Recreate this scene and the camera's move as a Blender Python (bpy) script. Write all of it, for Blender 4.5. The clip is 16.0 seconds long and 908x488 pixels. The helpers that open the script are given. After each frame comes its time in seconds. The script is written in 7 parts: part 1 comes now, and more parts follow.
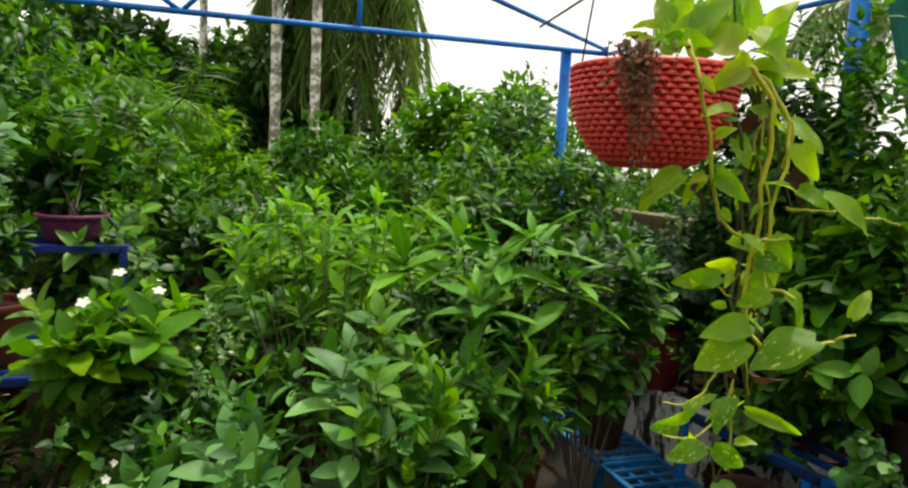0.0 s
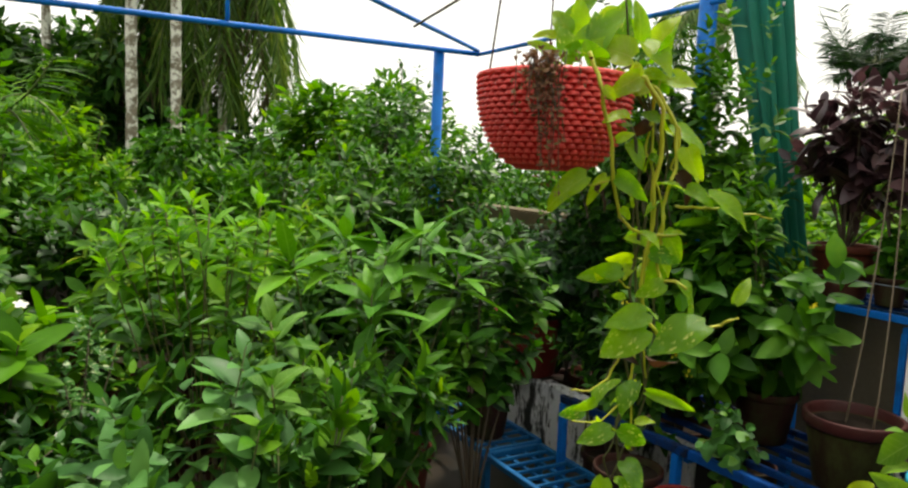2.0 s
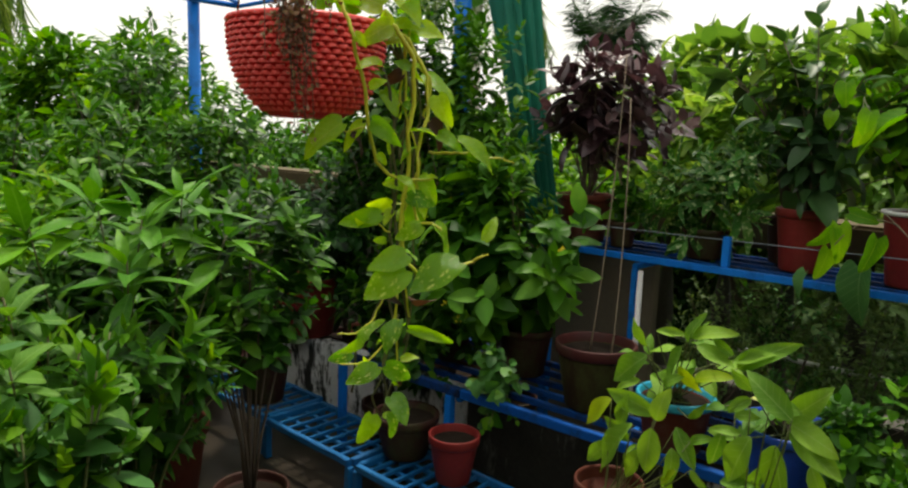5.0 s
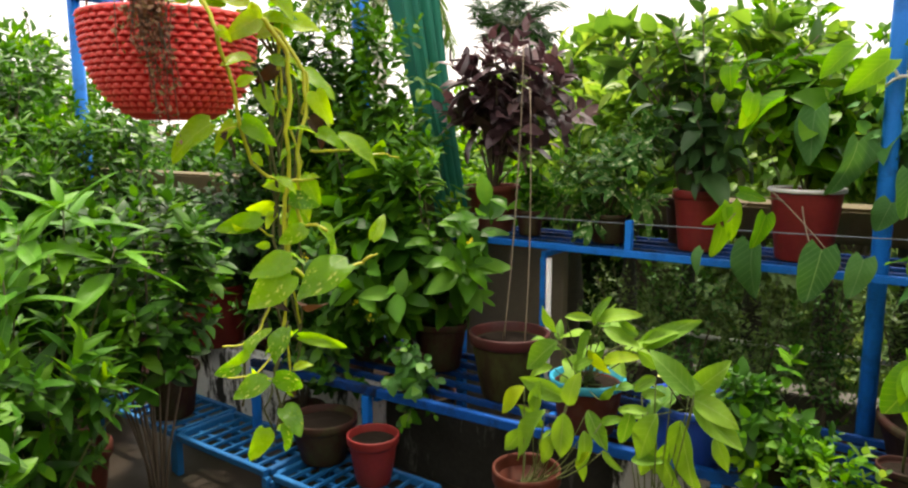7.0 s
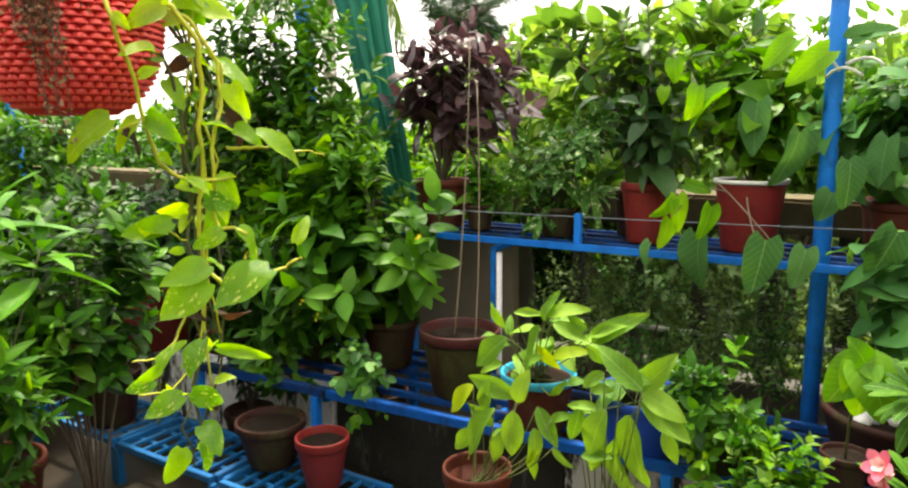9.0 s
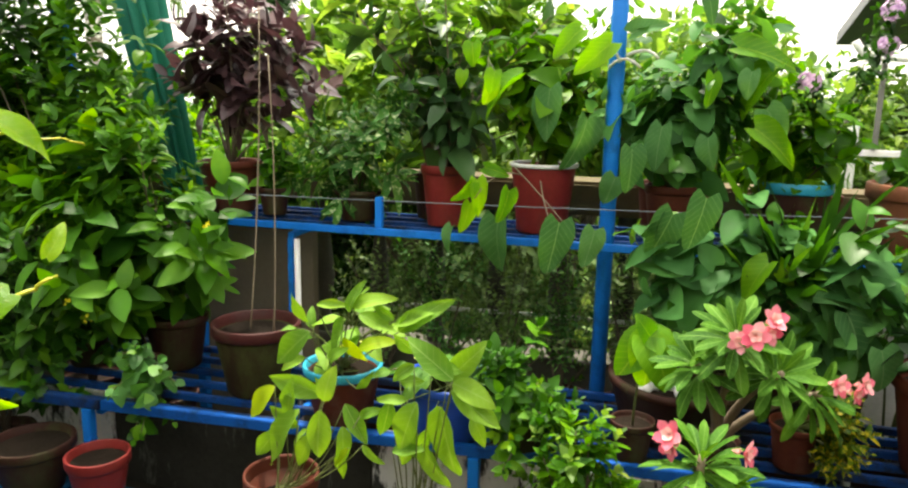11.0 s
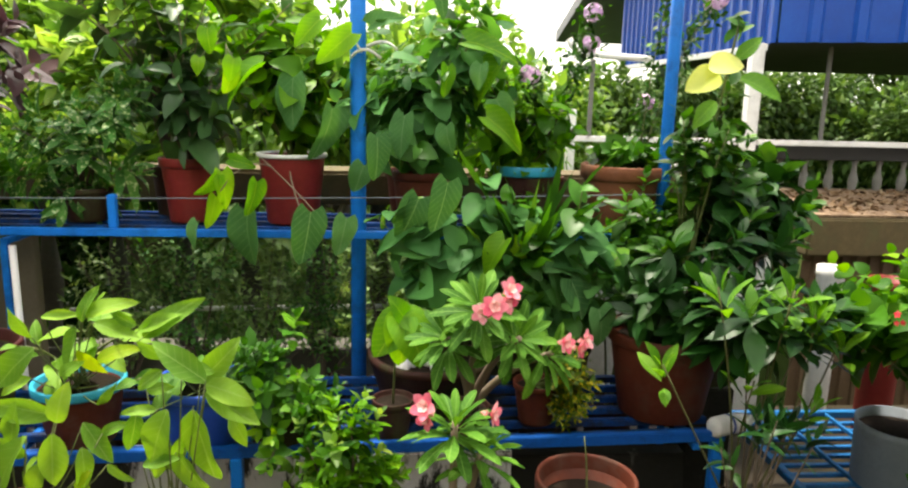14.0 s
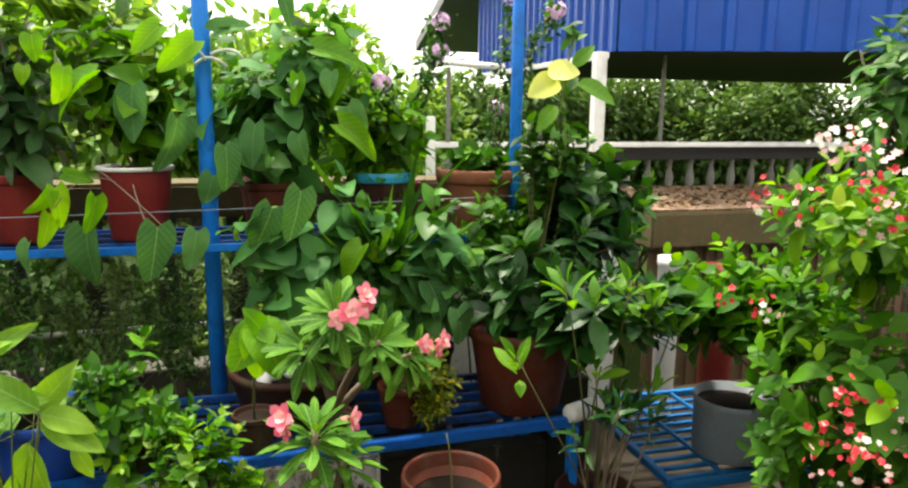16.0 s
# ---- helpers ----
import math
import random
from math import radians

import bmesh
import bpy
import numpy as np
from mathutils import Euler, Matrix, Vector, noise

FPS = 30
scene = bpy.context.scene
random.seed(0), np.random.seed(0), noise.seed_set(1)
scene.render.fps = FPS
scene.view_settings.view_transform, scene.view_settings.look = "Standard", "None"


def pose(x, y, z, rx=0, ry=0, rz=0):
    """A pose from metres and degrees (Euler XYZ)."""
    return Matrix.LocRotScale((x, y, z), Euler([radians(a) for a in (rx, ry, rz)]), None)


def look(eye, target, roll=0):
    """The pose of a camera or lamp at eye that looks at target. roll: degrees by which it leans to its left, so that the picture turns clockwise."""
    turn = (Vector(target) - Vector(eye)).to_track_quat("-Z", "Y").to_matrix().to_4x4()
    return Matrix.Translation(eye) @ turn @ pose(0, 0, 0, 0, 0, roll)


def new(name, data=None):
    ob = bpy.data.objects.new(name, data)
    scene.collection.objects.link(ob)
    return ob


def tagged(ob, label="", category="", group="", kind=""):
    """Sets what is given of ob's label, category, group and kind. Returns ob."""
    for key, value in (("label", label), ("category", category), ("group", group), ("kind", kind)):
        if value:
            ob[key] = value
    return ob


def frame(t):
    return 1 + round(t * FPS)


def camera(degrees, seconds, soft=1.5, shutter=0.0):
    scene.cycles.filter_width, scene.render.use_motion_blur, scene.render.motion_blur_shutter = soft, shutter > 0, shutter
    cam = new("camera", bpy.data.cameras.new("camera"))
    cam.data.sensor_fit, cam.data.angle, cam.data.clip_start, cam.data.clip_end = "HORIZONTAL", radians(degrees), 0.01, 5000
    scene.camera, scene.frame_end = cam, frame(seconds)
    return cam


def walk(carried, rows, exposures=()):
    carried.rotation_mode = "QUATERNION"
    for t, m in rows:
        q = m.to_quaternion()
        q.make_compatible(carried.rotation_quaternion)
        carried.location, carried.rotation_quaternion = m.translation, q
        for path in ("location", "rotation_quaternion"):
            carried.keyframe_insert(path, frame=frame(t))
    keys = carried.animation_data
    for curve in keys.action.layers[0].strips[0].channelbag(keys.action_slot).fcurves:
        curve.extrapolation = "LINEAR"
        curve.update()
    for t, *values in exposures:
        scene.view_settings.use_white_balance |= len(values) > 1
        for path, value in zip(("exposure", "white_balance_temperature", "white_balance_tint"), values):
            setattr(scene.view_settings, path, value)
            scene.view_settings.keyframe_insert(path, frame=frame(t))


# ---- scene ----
cam = camera(65.0, 16.0, soft=2.3)
PATH = [
    (0, (0.017, 0.203, 1.573), (-1.857, 0.864, 1.352), 2.9),
    (0.5, (0.019, 0.192, 1.575), (-1.813, 0.964, 1.358), 3.3),
    (1, (0.017, 0.183, 1.577), (-1.795, 1.003, 1.366), 3.1),
    (1.5, (0.015, 0.167, 1.578), (-1.764, 1.054, 1.356), 2.8),
    (2, (0.013, 0.149, 1.578), (-1.714, 1.135, 1.366), 2.4),
    (2.5, (0.017, 0.132, 1.574), (-1.658, 1.205, 1.361), 1.6),
    (3, (0.028, 0.127, 1.573), (-1.592, 1.282, 1.368), 1.6),
    (3.5, (0.036, 0.13, 1.574), (-1.502, 1.395, 1.391), 2.1),
    (4, (0.037, 0.128, 1.572), (-1.433, 1.473, 1.398), 2.3),
    (4.5, (0.034, 0.136, 1.57), (-1.36, 1.557, 1.378), 2.4),
    (5, (0.036, 0.155, 1.562), (-1.293, 1.62, 1.268), 2.1),
    (5.2, (0.037, 0.160, 1.562), (-1.257, 1.653, 1.242), 1.9),
    (7.3, (0.048, 0.201, 1.563), (-1.070, 1.832, 1.258), -0.3),
    (7.5, (0.049, 0.203, 1.563), (-1.043, 1.85, 1.256), -0.4),
    (8, (0.056, 0.203, 1.562), (-0.996, 1.878, 1.262), -0.4),
    (8.2, (0.057, 0.205, 1.561), (-1.000, 1.875, 1.252), -0.4),
    (10.3, (0.006, 0.347, 1.572), (-0.790, 2.140, 1.178), 0.9),
    (10.5, (0.001, 0.35, 1.572), (-0.671, 2.188, 1.16), 1.0),
    (11, (-0.025, 0.338, 1.575), (-0.539, 2.234, 1.194), 1.2),
    (11.5, (-0.019, 0.333, 1.581), (-0.357, 2.274, 1.238), 0.9),
    (12, (-0.006, 0.322, 1.588), (-0.284, 2.274, 1.253), 1.0),
    (12.5, (0.008, 0.319, 1.593), (-0.139, 2.29, 1.284), 1.2),
    (13, (0.003, 0.315, 1.585), (-0.057, 2.29, 1.277), 1.4),
    (13.5, (-0.009, 0.313, 1.585), (0.02, 2.288, 1.268), 1.6),
    (14, (0.003, 0.319, 1.573), (0.149, 2.275, 1.181), 1.4),
    (14.5, (0.001, 0.319, 1.568), (0.204, 2.27, 1.176), 1.1),
    (15, (0.016, 0.305, 1.568), (0.314, 2.247, 1.194), 0.9),
    (15.5, (0.04, 0.294, 1.568), (0.464, 2.213, 1.195), 0.7),
    (16, (0.053, 0.283, 1.568), (0.548, 2.186, 1.205), 0.6),
]
EXPOSURES = ((0.0, 0.42, 6900, 8), (3.5, 0.38, 6900, 8), (5.2, 0.18, 6900, 8), (7.3, 1.18, 7150, 15), (10.5, 1.48, 7150, 8), (13, 1.44, 7050, 11), (16, 1.42, 7000, 10))
walk(cam, [(t, look(eye, aim, roll)) for t, eye, aim, roll in PATH], EXPOSURES)

# ---- world, sun, exposure ----
world = bpy.data.worlds.new("sky")
scene.world = world
world.use_nodes = True
wn, wl = world.node_tree.nodes, world.node_tree.links
wn.clear()
sky = wn.new("ShaderNodeTexSky")
sky.sky_type = "NISHITA"
sky.sun_disc = False
sky.sun_elevation = radians(70)
sky.sun_rotation = radians(-20)
sky.air_density, sky.dust_density, sky.ozone_density = 1.0, 6.0, 0.6
haze = wn.new("ShaderNodeRGB")
haze.outputs[0].default_value = (9.5, 9.4, 9.0, 1)
veil = wn.new("ShaderNodeMix")
veil.data_type = "RGBA"
veil.inputs["Factor"].default_value = 0.78
wl.new(sky.outputs[0], veil.inputs["A"])
wl.new(haze.outputs[0], veil.inputs["B"])
back = wn.new("ShaderNodeBackground")
back.inputs["Strength"].default_value = 0.125
wl.new(veil.outputs["Result"], back.inputs["Color"])
wout = wn.new("ShaderNodeOutputWorld")
wl.new(back.outputs[0], wout.inputs[0])

sun_data = bpy.data.lights.new("sun", "SUN")
sun_data.energy = 3.4
sun_data.angle = radians(7)
sun_data.color = (1.0, 0.95, 0.86)
sun = new("sun", sun_data)
sun.matrix_world = look((-1.0, 2.0, 6.5), (0, 0, 0))
scene.view_settings.exposure = 0.0

# ---- materials ----
def mat_new(name):
    m = bpy.data.materials.new(name)
    m.use_nodes = True
    m.node_tree.nodes.clear()
    return m, m.node_tree.nodes, m.node_tree.links


def ramp(nodes, cols):
    r = nodes.new("ShaderNodeValToRGB")
    e = r.color_ramp.elements
    while len(e) < len(cols):
        e.new(0.5)
    for i, c in enumerate(cols):
        e[i].position = i / (len(cols) - 1)
        e[i].color = (*c, 1)
    return r


def noise_node(nodes, links, scale, detail=4.0, rough=0.6, space="Object"):
    tc = nodes.new("ShaderNodeTexCoord")
    n = nodes.new("ShaderNodeTexNoise")
    n.inputs["Scale"].default_value = scale
    n.inputs["Detail"].default_value = detail
    n.inputs["Roughness"].default_value = rough
    links.new(tc.outputs[space], n.inputs["Vector"])
    return n


def maths(nodes, links, op, a, b):
    m = nodes.new("ShaderNodeMath")
    m.operation = op
    for i, v in enumerate((a, b)):
        if isinstance(v, (int, float)):
            m.inputs[i].default_value = v
        elif v is not None:
            links.new(v, m.inputs[i])
    return m.outputs[0]


def mix_col(nodes, links, fac, a, b, mode="MIX"):
    m = nodes.new("ShaderNodeMix")
    m.data_type = "RGBA"
    m.blend_type = mode
    for sock, v in ((m.inputs["Factor"], fac), (m.inputs["A"], a), (m.inputs["B"], b)):
        if isinstance(v, (int, float)):
            sock.default_value = v
        elif isinstance(v, tuple):
            sock.default_value = (*v, 1)
        else:
            links.new(v, sock)
    return m.outputs["Result"]


def surface(name, cols, rough=0.6, streak=1.0, metal=0.0, fine=60.0, coarse=5.0, bump=0.15, stain=None, stain_scale=2.5, stain_amount=0.5, gloss_var=0.15, spec=0.5, stain_at=(0.50, 0.64)):
    """A plain surface with grain and stains; cols: three tones mixed by noise."""
    m, n, l = mat_new(name)
    big, small = noise_node(n, l, coarse), noise_node(n, l, fine, 3.0)
    r = ramp(n, cols)
    t = maths(n, l, "ADD", maths(n, l, "MULTIPLY", big.outputs[0], 0.75), maths(n, l, "MULTIPLY", small.outputs[0], 0.45))
    inf = n.new("ShaderNodeObjectInfo")
    t = maths(n, l, "ADD", t, maths(n, l, "MULTIPLY", maths(n, l, "SUBTRACT", inf.outputs["Random"], 0.7), 0.25))
    l.new(t, r.inputs[0])
    col = r.outputs[0]
    if stain:
        s = noise_node(n, l, stain_scale, 8.0, 0.7)
        if streak != 1.0:
            mp = n.new("ShaderNodeMapping")
            mp.inputs["Scale"].default_value = (1, 1, streak)
            l.new(s.inputs["Vector"].links[0].from_socket, mp.inputs["Vector"])
            l.new(mp.outputs[0], s.inputs["Vector"])
        k = n.new("ShaderNodeMapRange")
        k.inputs["From Min"].default_value, k.inputs["From Max"].default_value = stain_at
        k.inputs["To Max"].default_value = stain_amount
        l.new(s.outputs[0], k.inputs["Value"])
        col = mix_col(n, l, k.outputs[0], col, stain)
    p = n.new("ShaderNodeBsdfPrincipled")
    l.new(col, p.inputs["Base Color"])
    p.inputs["Metallic"].default_value = metal
    p.inputs["Specular IOR Level"].default_value = spec
    l.new(maths(n, l, "ADD", maths(n, l, "MULTIPLY", maths(n, l, "SUBTRACT", big.outputs[0], 0.5), 2 * gloss_var), rough), p.inputs["Roughness"])
    b = n.new("ShaderNodeBump")
    b.inputs["Strength"].default_value = bump
    b.inputs["Distance"].default_value = 0.004
    l.new(small.outputs[0], b.inputs["Height"])
    l.new(b.outputs[0], p.inputs["Normal"])
    o = n.new("ShaderNodeOutputMaterial")
    l.new(p.outputs[0], o.inputs[0])
    return m


def leafy(name, cols, rough=0.42, through_light=0.32, blotch=None, blotch_scale=40.0, blotch_at=(0.52, 0.6), spec=0.27, mottle=14.0, veins=None, tint=(1.5, 1.45, 0.4), stretch=None):
    """A leaf: every leaf has a tone of its own, mottled, glossy above, letting light through."""
    m, n, l = mat_new(name)
    geo, inf = n.new("ShaderNodeNewGeometry"), n.new("ShaderNodeObjectInfo")
    own = maths(n, l, "FRACT", maths(n, l, "ADD", geo.outputs["Random Per Island"], inf.outputs["Random"]), None)
    mot = noise_node(n, l, mottle, 3.0)
    big = noise_node(n, l, 2.2, 2.0)
    t = maths(n, l, "ADD", maths(n, l, "MULTIPLY", own, 0.62), maths(n, l, "MULTIPLY", maths(n, l, "SUBTRACT", mot.outputs[0], 0.3), 0.35))
    t = maths(n, l, "ADD", t, maths(n, l, "MULTIPLY", maths(n, l, "SUBTRACT", big.outputs[0], 0.5), 0.5))
    r = ramp(n, cols)
    l.new(t, r.inputs[0])
    col = r.outputs[0]
    if blotch:
        s = noise_node(n, l, blotch_scale, 4.0, 0.65)
        if stretch:
            mp = n.new("ShaderNodeMapping")
            mp.inputs["Scale"].default_value, mp.inputs["Rotation"].default_value = stretch, (0, 0, 0.5)
            l.new(s.inputs["Vector"].links[0].from_socket, mp.inputs["Vector"])
            l.new(mp.outputs[0], s.inputs["Vector"])
        k = n.new("ShaderNodeMapRange")
        k.inputs["From Min"].default_value, k.inputs["From Max"].default_value = blotch_at
        l.new(s.outputs[0], k.inputs["Value"])
        col = mix_col(n, l, k.outputs[0], col, blotch)
    if veins:
        tc, xyz = n.new("ShaderNodeTexCoord"), n.new("ShaderNodeSeparateXYZ")
        l.new(tc.outputs["Object"], xyz.inputs[0])
        side = maths(n, l, "ABSOLUTE", xyz.outputs["X"], None)
        rib = maths(n, l, "MULTIPLY", maths(n, l, "LESS_THAN", side, 0.010), 0.55)
        wave = maths(n, l, "FRACT", maths(n, l, "MULTIPLY", maths(n, l, "SUBTRACT", xyz.outputs["Y"], maths(n, l, "MULTIPLY", side, 0.8)), 7.5), None)
        vein = maths(n, l, "MULTIPLY", maths(n, l, "LESS_THAN", wave, 0.10), 0.24)
        col = mix_col(n, l, maths(n, l, "MAXIMUM", rib, vein), col, veins)
    p = n.new("ShaderNodeBsdfPrincipled")
    l.new(col, p.inputs["Base Color"])
    p.inputs["Specular IOR Level"].default_value = spec
    l.new(maths(n, l, "ADD", maths(n, l, "MULTIPLY", mot.outputs[0], 0.2), rough - 0.1), p.inputs["Roughness"])
    fine = noise_node(n, l, 160.0, 2.0)
    b = n.new("ShaderNodeBump")
    b.inputs["Strength"].default_value, b.inputs["Distance"].default_value = 0.25, 0.002
    l.new(fine.outputs[0], b.inputs["Height"])
    l.new(b.outputs[0], p.inputs["Normal"])
    tr = n.new("ShaderNodeBsdfTranslucent")
    l.new(mix_col(n, l, 1.0, col, tint, "MULTIPLY"), tr.inputs["Color"])
    mx = n.new("ShaderNodeMixShader")
    mx.inputs[0].default_value = through_light
    l.new(p.outputs[0], mx.inputs[1])
    l.new(tr.outputs[0], mx.inputs[2])
    o = n.new("ShaderNodeOutputMaterial")
    l.new(mx.outputs[0], o.inputs[0])
    return m


LEAF_MID = leafy("leaf_mid_green", ((0.004, 0.022, 0.003), (0.032, 0.12, 0.009), (0.17, 0.36, 0.024)), rough=0.44, spec=0.24, through_light=0.25)
LEAF_DARK = leafy("leaf_dark_green", ((0.004, 0.020, 0.004), (0.014, 0.066, 0.010), (0.06, 0.16, 0.022)), rough=0.42, spec=0.24, through_light=0.2)
LEAF_LIME = leafy("leaf_lime_green", ((0.014, 0.07, 0.003), (0.085, 0.25, 0.006), (0.32, 0.52, 0.012)), through_light=0.4, spec=0.16)
LEAF_GREY = leafy("leaf_grey_green", ((0.0192, 0.0816, 0.0168), (0.0816, 0.24, 0.0504), (0.24, 0.48, 0.108)), rough=0.5, spec=0.3, through_light=0.25)
LEAF_BRIGHT = leafy("leaf_fresh_green", ((0.006, 0.036, 0.003), (0.046, 0.175, 0.008), (0.22, 0.45, 0.022)), through_light=0.3, rough=0.42, spec=0.24)
LEAF_BACK = leafy("leaf_yellow_green", ((0.045, 0.13, 0.018), (0.17, 0.32, 0.045), (0.47, 0.57, 0.10)), through_light=0.5, tint=(1.35, 1.3, 0.65))
LEAF_RED = leafy("leaf_burgundy", ((0.028, 0.015, 0.020), (0.090, 0.048, 0.054), (0.26, 0.15, 0.15)), through_light=0.2, rough=0.34, spec=0.5, tint=(1.1, 0.85, 0.9))
LEAF_VARIEG = leafy("leaf_cream_edged", ((0.025, 0.09, 0.018), (0.06, 0.20, 0.035), (0.15, 0.31, 0.06)), blotch=(0.5, 0.6, 0.34), blotch_scale=55.0, blotch_at=(0.56, 0.62))
LEAF_HEART = leafy("leaf_dull_heart", ((0.030, 0.11, 0.030), (0.075, 0.23, 0.056), (0.17, 0.39, 0.10)), rough=0.55, spec=0.14, through_light=0.3)
LEAF_BROAD = leafy("leaf_broad_green", ((0.014, 0.07, 0.004), (0.055, 0.185, 0.009), (0.17, 0.36, 0.018)), through_light=0.33, rough=0.48, spec=0.22)
LEAF_GUAVA = leafy("leaf_guava", ((0.016, 0.05, 0.016), (0.042, 0.11, 0.034), (0.13, 0.25, 0.08)), through_light=0.25, rough=0.42, spec=0.35)
LEAF_FAR = leafy("leaf_far_tree", ((0.006, 0.026, 0.004), (0.020, 0.07, 0.007), (0.08, 0.17, 0.012)), rough=0.65)
LEAF_DULL = leafy("leaf_dull_garden", ((0.03, 0.075, 0.014), (0.085, 0.17, 0.035), (0.24, 0.34, 0.08)), rough=0.5, through_light=0.3, tint=(1.3, 1.3, 0.6))
LEAF_HEDGE = leafy("leaf_hedge", ((0.075, 0.13, 0.045), (0.19, 0.32, 0.11), (0.46, 0.57, 0.26)), rough=0.45, spec=0.4, through_light=0.3)
LEAF_CROTON = leafy("leaf_spotted", ((0.03, 0.08, 0.006), (0.07, 0.15, 0.008), (0.2, 0.26, 0.012)), blotch=(0.5, 0.42, 0.02), blotch_scale=70.0)
LEAF_DRY = leafy("leaf_dry", ((0.12, 0.05, 0.03), (0.26, 0.13, 0.08), (0.24, 0.25, 0.08)), rough=0.7, through_light=0.1)
PALM_LEAF = leafy("palm_leaflet", ((0.03, 0.08, 0.012), (0.11, 0.21, 0.035), (0.38, 0.43, 0.13)), rough=0.55)
PALM_DRY = leafy("palm_dry_leaflet", ((0.04, 0.034, 0.016), (0.11, 0.095, 0.045), (0.24, 0.21, 0.10)), rough=0.7, through_light=0.15)
LITTER_LEAF = leafy("leaf_fallen", ((0.05, 0.028, 0.012), (0.18, 0.11, 0.055), (0.42, 0.36, 0.25)), rough=0.75, through_light=0.1, tint=(1.0, 0.9, 0.7))
# large single leaves, with a pale midrib and side veins
LEAF_POTHOS = leafy("leaf_marbled", ((0.10, 0.28, 0.006), (0.24, 0.47, 0.011), (0.40, 0.62, 0.018)), through_light=0.58, rough=0.28, spec=0.5, blotch=(0.50, 0.62, 0.05), blotch_scale=11.0, blotch_at=(0.60, 0.67), mottle=2.0, tint=(1.3, 1.35, 0.35), stretch=(1.0, 0.22, 1.0))
LEAF_POTHOS_YOUNG = leafy("leaf_marbled_young", ((0.20, 0.42, 0.006), (0.38, 0.60, 0.01), (0.58, 0.72, 0.03)), through_light=0.6, rough=0.28, spec=0.5, mottle=2.0, veins=(0.5, 0.62, 0.1), tint=(1.3, 1.3, 0.35))
LEAF_POTHOS_CREAM = leafy("leaf_cream_marbled", ((0.08, 0.25, 0.008), (0.19, 0.42, 0.012), (0.34, 0.57, 0.018)), through_light=0.58, rough=0.28, spec=0.5, blotch=(0.66, 0.72, 0.2), blotch_scale=11.0, blotch_at=(0.56, 0.62), mottle=2.0, tint=(1.25, 1.3, 0.4), stretch=(1.0, 0.2, 1.0))
LEAF_WITHERED = leafy("leaf_withered_brown", ((0.03, 0.015, 0.007), (0.08, 0.038, 0.016), (0.16, 0.09, 0.04)), through_light=0.25, rough=0.6, mottle=2.0, tint=(1.1, 0.9, 0.6))
BIG_MANGO = leafy("leaf_big_mango", ((0.03, 0.135, 0.006), (0.085, 0.26, 0.010), (0.19, 0.42, 0.018)), through_light=0.22, rough=0.4, spec=0.18, mottle=2.0, veins=(0.12, 0.28, 0.05))
BIG_FRESH = leafy("leaf_big_fresh", ((0.0335, 0.135, 0.00448), (0.0895, 0.246, 0.00747), (0.187, 0.359, 0.0134)), through_light=0.4, mottle=2.0, veins=(0.22, 0.42, 0.06))
BIG_ROSETTE = leafy("leaf_big_rosette", ((0.05, 0.20, 0.006), (0.13, 0.35, 0.01), (0.28, 0.52, 0.016)), through_light=0.38, rough=0.42, mottle=2.0, veins=(0.28, 0.48, 0.06))
BIG_LIME = leafy("leaf_big_lime", ((0.07, 0.24, 0.006), (0.16, 0.38, 0.01), (0.30, 0.52, 0.018)), through_light=0.45, mottle=2.0, veins=(0.4, 0.58, 0.06))
BIG_SOFT = leafy("leaf_big_soft", ((0.0396, 0.143, 0.0127), (0.095, 0.245, 0.0238), (0.174, 0.341, 0.0356)), through_light=0.35, rough=0.55, mottle=2.0, veins=(0.24, 0.42, 0.12))
BIG_HEART = leafy("leaf_big_heart", ((0.038, 0.125, 0.038), (0.078, 0.215, 0.064), (0.15, 0.34, 0.115)), through_light=0.3, rough=0.6, spec=0.14, mottle=2.0, veins=(0.26, 0.42, 0.2))
BIG_ROSE = leafy("leaf_thick_glossy", ((0.024, 0.09, 0.008), (0.058, 0.17, 0.014), (0.13, 0.29, 0.027)), through_light=0.25, rough=0.6, spec=0.12, mottle=2.0, veins=(0.2, 0.38, 0.08))
BIG_AUBERGINE = leafy("leaf_big_aubergine", ((0.09, 0.23, 0.018), (0.19, 0.37, 0.03), (0.32, 0.50, 0.05)), through_light=0.38, rough=0.55, spec=0.22, mottle=2.0, veins=(0.3, 0.46, 0.14))
LEAF_YELLOWING = leafy("leaf_yellowing", ((0.20, 0.36, 0.008), (0.32, 0.46, 0.01), (0.44, 0.54, 0.02)), through_light=0.4, mottle=2.0, blotch=(0.2, 0.33, 0.012), blotch_scale=4.0, blotch_at=(0.56, 0.66), veins=(0.46, 0.5, 0.06))
LEAF_YELLOW = leafy("leaf_pale_yellow", ((0.5, 0.58, 0.12), (0.68, 0.71, 0.22), (0.8, 0.8, 0.34)), through_light=0.4, mottle=2.0, veins=(0.6, 0.66, 0.2))
STEM = surface("green_stem", ((0.05, 0.07, 0.02), (0.10, 0.13, 0.035), (0.16, 0.17, 0.06)), rough=0.55)
VINE = surface("yellow_vine", ((0.30, 0.36, 0.02), (0.52, 0.55, 0.03), (0.66, 0.62, 0.08)), rough=0.4)
